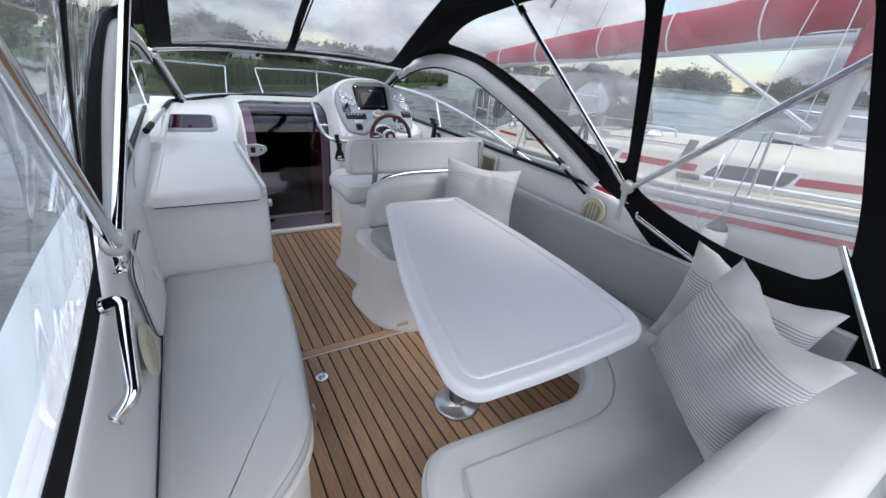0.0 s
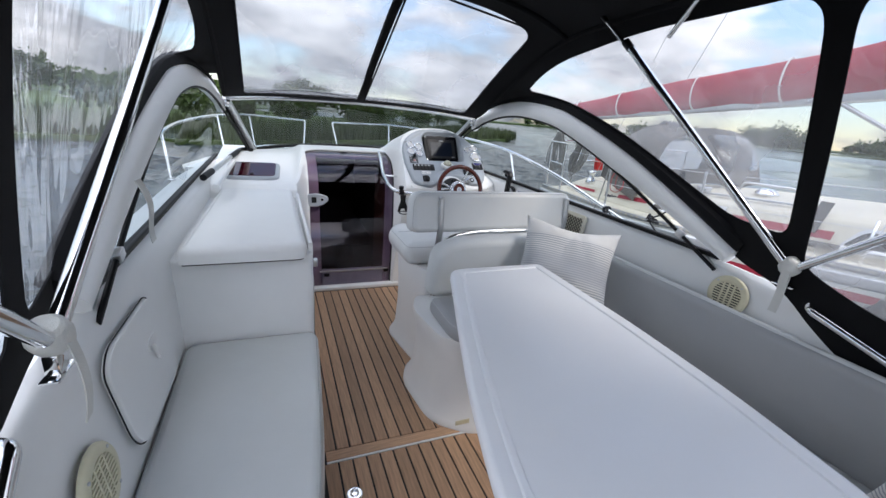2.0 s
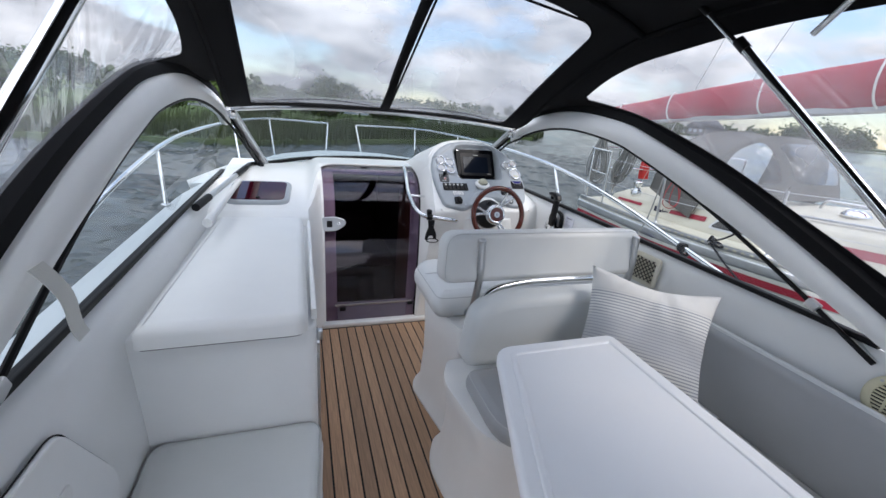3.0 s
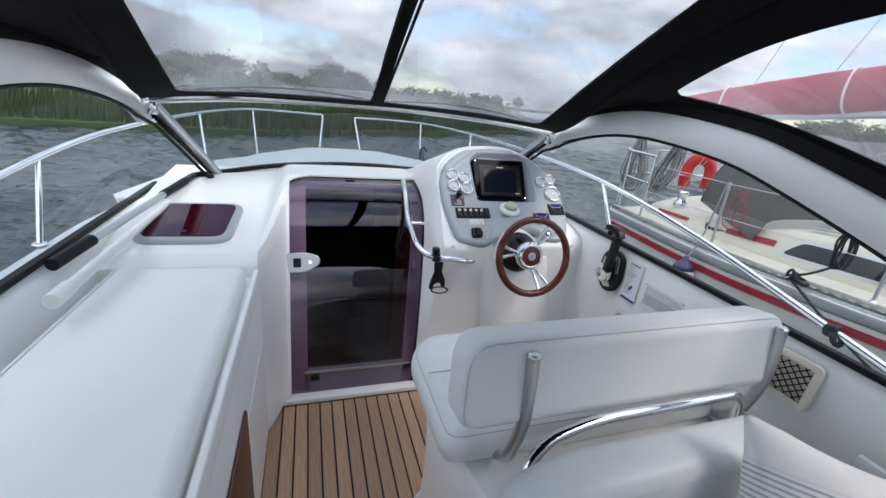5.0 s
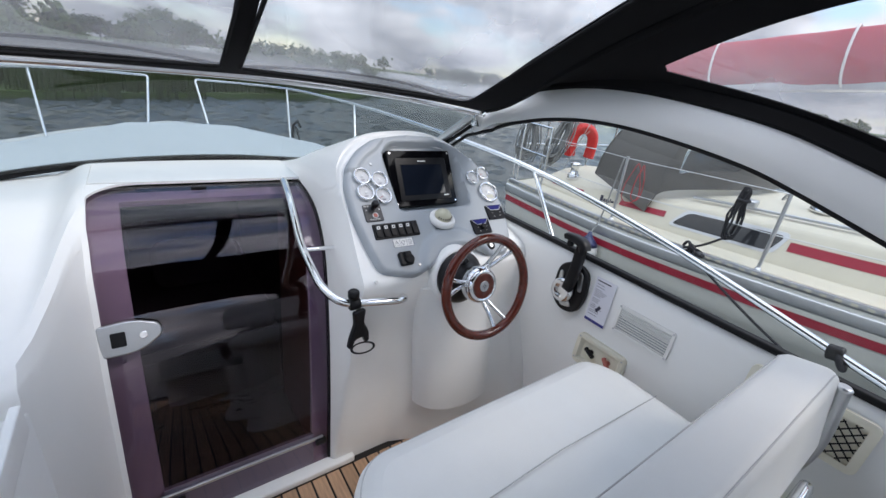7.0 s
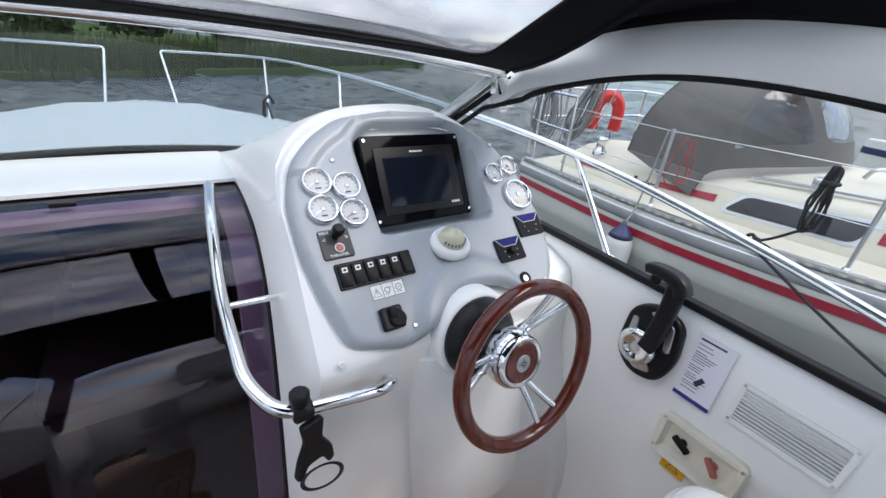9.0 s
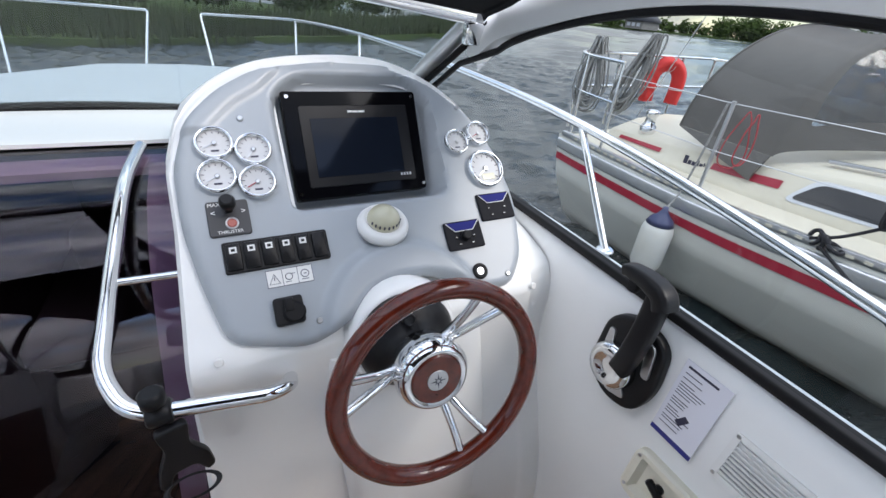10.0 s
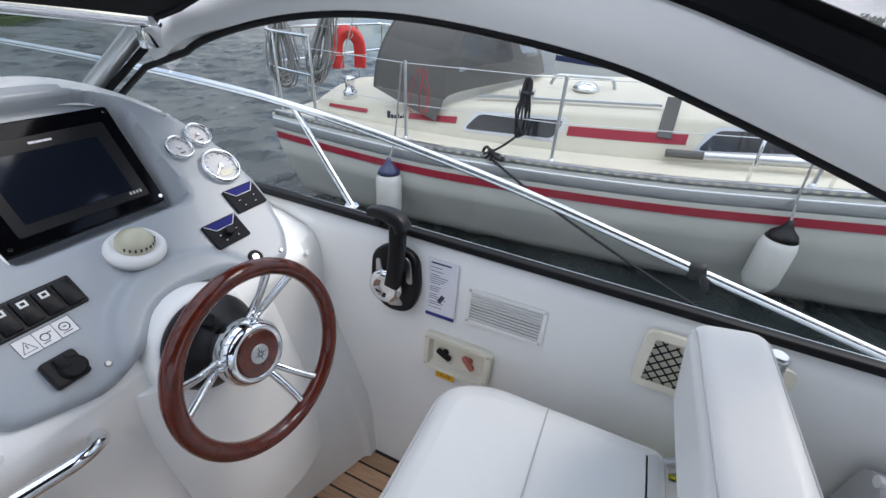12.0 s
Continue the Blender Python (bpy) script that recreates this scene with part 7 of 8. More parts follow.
def tree_mesh(seed, h, w, leaves, leaf):
    """Trunk with limbs, and a loose crown of leaf clumps."""
    r = random.Random(seed)
    trunk = bmesh.new()
    tube([(0, 0, -0.3), (r.uniform(-.1, .1), 0.05, h * 0.3), (r.uniform(-.3, .3), r.uniform(-.2, .2), h * 0.75)], 0.028 * h, 8, bm=trunk)
    tips = []
    for _ in range(9):
        z0 = h * r.uniform(0.25, 0.6)
        an = r.uniform(0, 6.28)
        tip = Vector((math.cos(an) * w * r.uniform(0.25, 0.5), math.sin(an) * w * r.uniform(0.25, 0.5), min(h * 0.95, z0 + h * r.uniform(0.15, 0.4))))
        tube([(0, 0, z0), tuple(tip * 0.5 + Vector((0, 0, z0 * 0.5))), tuple(tip)], 0.010 * h, 5, bm=trunk)
        tips.append(tip)
    tips += [Vector((0, 0, h * 0.85)), Vector((0, 0, h * 0.6)), Vector((w * 0.2, 0, h * 0.7))]
    vs, fs = [], []
    for _ in range(leaves):
        c = r.choice(tips)
        d = Vector((r.gauss(0, 1), r.gauss(0, 1), r.gauss(0, 0.8)))
        q = c + d * (w * 0.14)
        q.z = max(h * 0.12, q.z)
        n1 = Vector((r.gauss(0, 1), r.gauss(0, 1), r.gauss(0, 1))).normalized()
        n2 = n1.orthogonal().normalized()
        s = leaf * r.uniform(0.5, 1.3)
        k = len(vs)
        vs.extend((q - n1 * s, q + n2 * s * 0.6, q + n1 * s, q - n2 * s * 0.6))
        fs.append((k, k + 1, k + 2, k + 3))
    m = bpy.data.meshes.new("crown")
    m.from_pydata([tuple(v) for v in vs], [], fs)
    m.materials.append(LEAF)
    return to_mesh("trunk", trunk, BARK), m


kinds = [tree_mesh(s, h, w, 3600, 0.36) for s, h, w in ((1, 9.0, 9.0), (2, 7.5, 8.0), (3, 10.5, 8.0))]
rt = random.Random(21)


def plant(x, y, k, s, label="broad leafy tree on the lakeside meadow"):
    t = thing("tree", (x, y, -0.15), label, "tree", "lakeside trees")
    for nm_, me_ in zip(("trunk", "crown"), kinds[k]):
        o = new(nm_, me_)
        o.parent = t
    t.matrix_world = Matrix.Translation((x, y, -0.15)) @ Matrix.Rotation(rt.uniform(0, 6.28), 4, "Z") @ Matrix.Diagonal((s, s, s * rt.uniform(0.62, 0.82), 1))
    return t


for x, y, k, s in ((6, 96, 0, 0.85), (-14, 92, 2, 0.75), (-21, 95, 0, 0.7), (-34, 88, 1, 0.9), (-42, 92, 0, 0.8), (-58, 80, 2, 0.9), (-70, 84, 0, 1.0),
                   (-3, 112, 1, 0.7), (-28, 108, 1, 0.8), (-82, 60, 1, 1.0), (-60, 46, 0, 0.9), (-46, 34, 1, 0.7), (-78, 30, 2, 0.9), (-100, 18, 0, 1.0), (12, 128, 2, 0.8)):
    plant(x, y, k, s)


def wood(name, spots, hmin, hmax, label, seed, per=150, leaf=1.3, gap=4.5, wide=5.0):
    """A far wood in one mesh of leaf clumps."""
    r = random.Random(seed)
    vs, fs = [], []
    for (x0, y0), (x1, y1) in zip(spots, spots[1:]):
        n_ = int(math.hypot(x1 - x0, y1 - y0) / gap)
        for _ in range(n_):
            t_ = r.random()
            cx, cy = x0 + (x1 - x0) * t_ + r.gauss(0, wide), y0 + (y1 - y0) * t_ + r.gauss(0, wide)
            hh = r.uniform(hmin, hmax)
            for _ in range(per):
                q = Vector((cx + r.gauss(0, hh * 0.25), cy + r.gauss(0, hh * 0.25), 0.5 + hh * abs(r.gauss(0.5, 0.22))))
                n1 = Vector((r.gauss(0, 1), r.gauss(0, 1), r.gauss(0, 1))).normalized()
                n2 = n1.orthogonal().normalized()
                s = leaf * r.uniform(0.5, 1.3)
                k = len(vs)
                vs.extend((q - n1 * s, q + n2 * s * 0.7, q + n1 * s, q - n2 * s * 0.7))
                fs.append((k, k + 1, k + 2, k + 3))
    m = bpy.data.meshes.new(name)
    m.from_pydata([tuple(v) for v in vs], [], fs)
    m.materials.append(LEAF)
    return tagged(new(name, m), label, "trees", kind="stuff")


wood("far_wood", [(75, 345), (160, 292), (275, 245), (340, 165), (362, 60), (342, -60), (300, -220)], 4.0, 8.5, "low dark wood along the far shore", 5)
wood("near_wood", [(190, 120), (215, 70)], 5.5, 8.5, "dark trees by the water", 6, 700, 0.6)
wood("bank_bushes", [(-40, 20.5), (-12, 24), (-3, 26), (2, 30), (7, 34.5), (18, 45)], 0.7, 1.7, "low green bushes and tall grass along the bank", 9, 420, 0.13, 0.75, 1.3)
isl = bmesh.new()
bmesh.ops.create_circle(isl, cap_ends=True, segments=24, radius=1.0)
tagged(part("ground_spit", isl, MEADOW, at=Matrix.Translation((205, 92, -0.25)) @ Matrix.Rotation(-1.1, 4, "Z") @ Matrix.Diagonal((45, 18, 1, 1))), "low wooded spit in the lake", "ground", kind="structure")
wood("meadow_hedge", [(-330, 60), (-180, 150), (-90, 190), (0, 240), (30, 300)], 4.0, 9.0, "hazy hedge behind the meadow", 8, 130, 1.4)
hs_ = thing("house", (262, 222, 0.5), "dark-roofed house on the far shore", "house")
part("wall", box(254, 270, 215, 229, 0.5, 5.0), mat("house_wall", (0.18, 0.17, 0.16), 0.8), hs_)
rf = bmesh.new()
A_ = [rf.verts.new(v) for v in ((253, 214, 5), (271, 214, 5), (271, 230, 5), (253, 230, 5), (253, 222, 11), (271, 222, 11))]
for f_ in ((0, 1, 5, 4), (3, 4, 5, 2), (0, 4, 3), (1, 2, 5), (0, 3, 2, 1)):
    rf.faces.new([A_[i] for i in f_])
part("roof", rf, mat("house_roof", (0.05, 0.05, 0.06), 0.7), hs_)
for k in range(3):
    part("window", box(253.8, 254.0, 217 + 4 * k, 219.4 + 4 * k, 2.0, 4.0), mat("house_window", (0.5, 0.52, 0.55), 0.2) if k == 0 else bpy.data.materials["house_window"], hs_)

# ---- the neighbouring sailing yacht ----
YS = [(-3.3, 0.03), (-2.4, 0.55), (-1.2, 1.05), (0.2, 1.45), (1.7, 1.59), (2.44, 1.56), (3.4, 1.51), (4.68, 1.41), (5.2, 1.335), (5.8, 1.21), (6.55, 1.03)]
YT = [(-3.3, 0.98), (0.0, 0.78), (1.7, 0.645), (2.44, 0.575), (3.13, 0.52), (3.9, 0.485), (4.7, 0.468), (5.2, 0.467), (6.55, 0.487)]


def ycx(y):
    return 5.60 + (6.5 - y) * 0.167


def yhull(u, v):
    y = 6.55 - 9.85 * u
    hb, tz = spline(YS, y), spline(YT, y)
    prof = [(1.0, tz), (1.015, tz - 0.12), (1.01, tz - 0.35), (0.97, 0.0), (0.88, -0.25), (0.74, WATER - 0.02), (0.45, WATER - 0.3)]
    k = v * (len(prof) - 1)
    i = min(int(k), len(prof) - 2)
    t = k - i
    w = prof[i][0] + (prof[i + 1][0] - prof[i][0]) * t
    z = prof[i][1] + (prof[i + 1][1] - prof[i][1]) * t
    rake = 0.22 * max(0.0, (tz - z)) * (1 if u < 0.03 else 0)
    return Vector((ycx(y) - hb * w, y - 0.0 + (0.18 * (tz - z) if u > 0.97 else 0) - rake, z))


def ymir(bm):
    """Mirror about the yacht's own middle line."""
    for v in bm.verts:
        v.co.x = 2 * ycx(v.co.y) - v.co.x
    bmesh.ops.reverse_faces(bm, faces=bm.faces)
    return bm


yt = thing("sailing_yacht", (5.8, 2.0, WATER), "cream and white sailing yacht with red stripes moored alongside", "sailing yacht")
part("hull", surface(yhull, 50, 24), HULL, yt, "white hull with faint stains")
part("hull", ymir(surface(yhull, 50, 24)), HULL, yt)
tr_ = bmesh.new()
pts_ = [yhull(0.0, j / 12) for j in range(13)]
ring = [tr_.verts.new(p_) for p_ in pts_] + [tr_.verts.new((2 * ycx(6.55) - p_.x, p_.y, p_.z)) for p_ in reversed(pts_)]
tr_.faces.new(ring)
part("transom", tr_, HULL, yt)


def stripe(off0, off1, s0, s1, out=0.006, n=60):
    def fn(u, v):
        y = s0 + (s1 - s0) * u
        tz = spline(YT, y)
        z = tz - (off0 + (off1 - off0) * v)
        hb = spline(YS, y) * (1.0 + 0.015 * min(1.0, (tz - z) / 0.12))
        return Vector((ycx(y) - hb - out, y, z))
    return surface(fn, n, 2, 0.0)


part("red_stripe", stripe(0.155, 0.215, 6.5, -2.6), RED, yt, "dark red stripe below the rubbing strake")
part("rubbing_strake", sweep([Vector((ycx(y) - spline(YS, y) - 0.012, y, spline(YT, y) - 0.075)) for y in steps(6.52, -2.9, 60)], rounded([(-0.018, -0.045), (0.018, -0.045), (0.018, 0.045), (-0.018, 0.045)], 0.016, 4)), ALU, yt, "grey metal rubbing strake")


def ydeck(u, v):
    y = 6.5 - 9.75 * u
    hb = spline(YS, y) - 0.01
    s = 2 * v - 1
    return Vector((ycx(y) + s * hb, y, spline(YT, y) - 0.015 + 0.05 * (1 - s * s)))


part("deck", surface(ydeck, 40, 14), SDECK, yt, "cream non-slip deck")

TRK = [(6.3, 0.78, 0.12), (5.6, 0.92, 0.17), (4.6, 1.03, 0.29), (3.2, 1.08, 0.33), (1.5, 0.98, 0.31), (0.2, 0.70, 0.26), (-0.6, 0.42, 0.12), (-0.9, 0.30, 0.02)]


def ytrunk(u, v):
    y = 6.3 - 7.2 * u
    w = spline([(a, b) for a, b, c in TRK[::-1]], y)
    h = spline([(a, c) for a, b, c in TRK[::-1]], y)
    z0 = spline(YT, y) - 0.01
    prof = [(1.0, 0.0), (0.99, 0.04), (0.94, h * 0.55), (0.89, h * 0.92), (0.84, h * 1.02), (0.5, h * 1.02 + 0.07), (0.0, h * 1.02 + 0.10)]
    prof = prof + [(-a, b) for a, b in prof[-2::-1]]
    k = v * (len(prof) - 1)
    i = min(int(k), len(prof) - 2)
    t = k - i
    return Vector((ycx(y) - w * (prof[i][0] + (prof[i + 1][0] - prof[i][0]) * t), y, z0 + prof[i][1] + (prof[i + 1][1] - prof[i][1]) * t))


part("cabin_top", surface(ytrunk, 50, 48), SDECK, yt, "cream coachroof")


def on_trunk(y, f, out=0.004):
    """Point at height fraction f on the coachroof's near side."""
    w = spline([(a, b) for a, b, c in TRK[::-1]], y)
    h = spline([(a, c) for a, b, c in TRK[::-1]], y)
    z0 = spline(YT, y) - 0.01
    x = w * (0.99 + (0.89 - 0.99) * f)
    return Vector((ycx(y) - x - out, y, z0 + 0.03 + h * 0.9 * f))


def trunk_patch(y0, y1, f0, f1, out, n=16, slant=0.0):
    return surface(lambda u, v: on_trunk(y0 + (y1 - y0) * u + slant * (v - 0.5), f0 + (f1 - f0) * v, out), n, 3, 0.0)


def trunk_plate(outline, out, thick):
    """A thin plate with a 2D outline (along, height fraction) laid on the coachroof's side."""
    bm = bmesh.new()
    lo_ = [bm.verts.new(on_trunk(y, f, out - thick)) for y, f in outline]
    hi_ = [bm.verts.new(on_trunk(y, f, out)) for y, f in outline]
    n = len(outline)
    bm.faces.new(hi_)
    for i in range(n):
        bm.faces.new((lo_[i], lo_[(i + 1) % n], hi_[(i + 1) % n], hi_[i]))
    bmesh.ops.recalc_face_normals(bm, faces=bm.faces)
    return bm


def window_outline(y0, y1, f0, f1, r):
    """A slanted window, rounded in real lengths (the height fraction is about 0.3 m)."""
    k = 0.3
    return [(y, f / k) for y, f in rounded([(y0 + 0.02, f0 * k), (y1 + 0.03, f0 * k), (y1 - 0.03, f1 * k), (y0 - 0.08, f1 * k)], r, 5)]


for y0, y1 in ((4.76, 4.03), (3.02, 2.33), (1.6, 1.1)):
    wn_ = part("cabin_window_frame", trunk_plate(window_outline(y0 + 0.03, y1 - 0.03, 0.18, 0.80, 0.055), 0.008, 0.02), ALU, yt, "pale metal window frame")
    part("glass", trunk_plate(window_outline(y0, y1, 0.26, 0.72, 0.045), 0.013, 0.012), DARKGLASS, wn_, "dark smoked glass")
for y0, y1 in ((6.15, 5.72), (5.30, 4.86), (3.96, 3.12), (2.30, 1.66), (1.05, 0.2)):
    part("red_line", trunk_patch(y0, y1, 0.36 if y0 < 5 else 0.38, 0.60, 0.006), RED, yt, "red stripe along the coachroof")
# class name on the coachroof side, drawn as plain strokes, with its number
nmq = on_trunk(5.50, 0.30, 0.010)
nm_m = Matrix.Translation(nmq) @ Matrix(((0, 0, -1, 0), (-1, 0, 0, 0), (0, 1, 0, 0), (0, 0, 0, 1))) @ Matrix.Rotation(radians(9.5), 4, "Y")
bars([(0.0, 0.0, 0.03, 0.060), (0.035, 0.0, 0.024, 0.032), (0.064, 0.0, 0.034, 0.030), (0.103, 0.0, 0.010, 0.048), (0.118, 0.0, 0.024, 0.030), (0.147, 0.0, 0.008, 0.042), (0.160, 0.0, 0.024, 0.030)], nm_m, INK, yt, "name_strokes", "small dark name strokes")
lettering("32", 0.065, nm_m @ Matrix.Translation((0.215, 0.0, 0.002)), INK, yt)

# perforated toe rail
part("toe_rail", sweep([Vector((ycx(y) - spline(YS, y) + 0.012, y, spline(YT, y) + 0.012)) for y in steps(6.5, -3.0, 60)], rounded([(-0.022, -0.02), (0.022, -0.02), (0.022, 0.022), (-0.022, 0.022)], 0.005, 2)), STEEL, yt, "aluminium toe rail with slots")
for k in range(110):
    y = 6.3 - 0.075 * k
    q = Vector((ycx(y) - spline(YS, y) - 0.0135, y, spline(YT, y) + 0.014))
    if k == 0:
        slot_me = to_mesh("slot", box(-0.002, 0.002, -0.018, 0.018, -0.008, 0.008), SDECK)
    o = new("slot", slot_me)
    o.parent = yt
    o.matrix_local = yt.matrix_world.inverted() @ Matrix.Translation(q)

STAN = [5.13, 3.98, 2.42, 0.9, -0.8]
for y in STAN:
    b_ = Vector((ycx(y) - spline(YS, y) + 0.05, y, spline(YT, y) + 0.0))
    s_ = part("stanchion", tube([b_, b_ + Vector((-0.02, 0, 0.60))], 0.0125, 10), ALU, yt, "steel stanchion")
    part("stanchion_foot", cyl(0.03, 0, 0.05, 14, r2=0.016, m=Matrix.Translation(b_)), ALU, s_)
for hgt in (0.585, 0.30):
    pts = [Vector((ycx(y) - spline(YS, y) + 0.03, y, spline(YT, y) + hgt)) for y in [6.1] + STAN + [-2.4]]
    part("lifeline", tube(pts, 0.0032, 6), ALU, yt, "thin wire lifeline")
# pushpit
cx_ = ycx(6.4)
for hgt in (0.60, 0.32):
    part("pushpit_rail", tube(bent_path([(cx_ - 1.16, 5.95, 0.56 + hgt), (cx_ - 1.05, 6.42, 0.56 + hgt), (cx_ - 0.95, 6.62, 0.57 + hgt), (cx_ + 0.95, 6.62, 0.57 + hgt), (cx_ + 1.05, 6.42, 0.56 + hgt), (cx_ + 1.16, 5.95, 0.56 + hgt)], 0.1, 5), 0.0125, 10), CHROME, yt, "steel pushpit rail")
for x, y in ((-1.16, 5.95), (-1.05, 6.42), (-0.93, 6.60), (-0.45, 6.62), (0.45, 6.62), (0.95, 6.6), (1.16, 5.95)):
    part("pushpit_post", tube([(cx_ + x, y, 0.53), (cx_ + x, y, 1.16)], 0.0125, 10), CHROME, yt)
# winch, cockpit coaming, track, dome vent
wq = Vector((5.02, 6.0, 0.70))
part("winch", lathe([(0.065, -0.12), (0.065, -0.02), (0.045, 0.0), (0.04, 0.05), (0.055, 0.075), (0.055, 0.10), (0.03, 0.11)], 24, Matrix.Translation(wq)), CHROME, yt, "chrome sheet winch")
part("track", sweep([on_trunk(y, 1.05, -0.10) + Vector((0, 0, 0.035)) for y in steps(4.75, 3.35, 10)], rounded([(-0.018, -0.01), (0.018, -0.01), (0.018, 0.01), (-0.018, 0.01)], 0.004, 2)), ALU, yt, "genoa track")
part("track_car", box(-0.05, 0.05, -0.06, 0.06, 0.0, 0.06, 0.015, 3, m=Matrix.Translation(on_trunk(4.35, 1.05, -0.10) + Vector((0, 0, 0.045)))), STEEL, yt, "sheet lead car")
for y, dx in ((3.947, 0.49), (1.9, 0.6)):
    vz = spline(YT, y) + 0.385
    part("dome_vent", lathe([(0.11, 0.0), (0.11, 0.02), (0.085, 0.05), (0.05, 0.07)], 28, Matrix.Translation((ycx(y) - dx, y, vz))), CHROME, yt, "domed chrome ventilator")
part("grab_bar", tube(bent_path([(ycx(4.2) - 0.42, 4.25, 0.88), (ycx(4.2) - 0.42, 4.22, 0.96), (ycx(3.7) - 0.42, 3.75, 0.97), (ycx(3.7) - 0.42, 3.72, 0.88)], 0.04, 4), 0.014, 8), STEEL, yt, "coachroof hand rail")
part("chainplate_strap", box(-0.05, 0.05, -0.004, 0.004, 0, 0.30, 0.002, 1, m=Matrix.Translation(on_trunk(3.28, 0.5, 0.02)) @ Matrix.Rotation(0.5, 4, "Y") @ Matrix.Rotation(1.57, 4, "Z")), GREYCLOTH, yt, "grey strap")

# mast, boom, rigging
MX, MY = ycx(2.54), 2.54
part("mast", sweep([(MX, MY, 0.9), (MX, MY - 0.05, 6.0), (MX, MY - 0.12, 12.5)], [(0.075 * math.cos(a), 0.105 * math.sin(a)) for a in [2 * math.pi * i / 20 for i in range(20)]]), ALU, yt, "aluminium mast")
part("mast_collar", lathe([(0.13, 0.0), (0.13, 0.05), (0.10, 0.07)], 24, Matrix.Translation((MX, MY, 0.95))), STEEL, yt)
part("boom", sweep([(MX, MY + 0.1, 2.02), (ycx(7.4), 7.4, 1.53)], rounded([(-0.05, -0.07), (0.05, -0.07), (0.05, 0.07), (-0.05, 0.07)], 0.03, 4)), ALU, yt, "aluminium boom")
part("vang", tube([(MX - 0.02, MY + 0.12, 1.15), (ycx(MY + 1.35), MY + 1.35, 1.86)], 0.022, 10), ALU, yt, "boom vang")
for a_, b_ in (((ycx(2.3) - 1.45, 2.3, 0.56), (MX, MY, 9.0)), ((ycx(2.7) - 1.45, 2.75, 0.56), (MX, MY, 5.6)), ((ycx(6.4), 6.6, 0.6), (MX, MY, 12.3)), ((ycx(5.6), 5.6, 1.7), (MX, MY, 9.5))):
    part("wire_stay", tube([a_, b_], 0.0045, 6), ALU, yt, "rigging wire")
for y_ in (2.3, 2.75):
    part("bottlescrew", tube([(ycx(y_) - 1.45, y_, 0.56), (ycx(y_) - 1.43, y_, 0.92)], 0.011, 8), CHROME, yt)

sc_ = thing("sail_cover", (MX, 4.5, 1.9), "sagging red canvas sail cover laced over the boom", "sail cover")
path = smooth_path([(MX, MY - 0.12, 2.42), (ycx(MY + 0.35), MY + 0.35, 2.34), (ycx(3.8), 3.8, 2.13), (ycx(4.9), 4.9, 1.97), (ycx(6.1), 6.1, 1.80), (ycx(7.1), 7.1, 1.64), (ycx(7.45), 7.45, 1.58)], 10)
sct = [(0.115 * math.cos(a) * (1 - 0.25 * math.sin(a)), 0.185 * math.sin(a)) for a in [2 * math.pi * i / 22 for i in range(22)]]
bm = sweep(path, sct, up=(0, 0, 1), scale=lambda t: 1.55 - 0.95 * t + 0.05 * math.sin(14 * t))
for v in bm.verts:
    nzv = noise.noise(v.co * 3.1) * 0.03 + noise.noise(v.co * 9.0) * 0.010
    v.co += Vector((nzv, 0, nzv * 0.6))
part("cloth", bm, REDCLOTH, sc_, sharp=180)
bm = sweep(smooth_path([(MX, MY - 0.15, 1.75), (MX, MY - 0.16, 2.4), (MX, MY - 0.16, 3.1)], 8), circle(0.24, 18), scale=lambda t: 1.0 - 0.25 * t)
part("mast_collar", bm, REDCLOTH, sc_, "red canvas wrapped round the mast", sharp=180)
for t_ in (0.28, 0.42, 0.56, 0.70, 0.84):
    i = int(t_ * (len(path) - 1))
    k = 1.55 - 0.95 * t_ + 0.05
    tp_ = part("tie", tube([path[i] + Vector((0.122 * k * math.cos(a) * (1 - 0.25 * math.sin(a)), 0.03 * math.sin(a), 0.195 * k * math.sin(a))) for a in [2 * math.pi * j / 24 for j in range(24)]], 0.010, 6, closed=True), ROPE_WHITE, sc_, "pale sail tie")

# sprayhood
sh = thing("sprayhood", (5.8, 5.0, 0.75), "grey canvas sprayhood with clear windows over the companionway", "sprayhood")


def hoop(t, a):
    """t from the front base (0) over the forward hoop (0.55) to the aft hoop (1); a from 0 (near side) to 1."""
    an = math.pi * a
    cs_, sn = math.cos(an), math.sin(an)
    sx_ = (abs(cs_) ** 0.72) * (1 if cs_ > 0 else -1)
    up = sn ** 0.62
    foot = Vector((-0.93 * cs_, 4.42 + 0.56 * abs(cs_) ** 2.2, 0.75 + 0.16 * sn))
    fore = Vector((-0.93 * sx_, 5.00 - 0.10 * sn, 0.75 + 0.76 * up))
    aft = Vector((-0.90 * sx_, 5.62 - 0.24 * sn, 0.79 + 0.73 * up))
    if t < 0.55:
        k = t / 0.55
        q = foot.lerp(fore, k) + Vector((0, -0.04, 0.09)) * math.sin(math.pi * k) * sn
    else:
        k = (t - 0.55) / 0.45
        q = fore.lerp(aft, k) - Vector((0, 0, 0.025)) * math.sin(math.pi * k) * sn
    return Vector((ycx(q.y) + q.x, q.y, q.z))


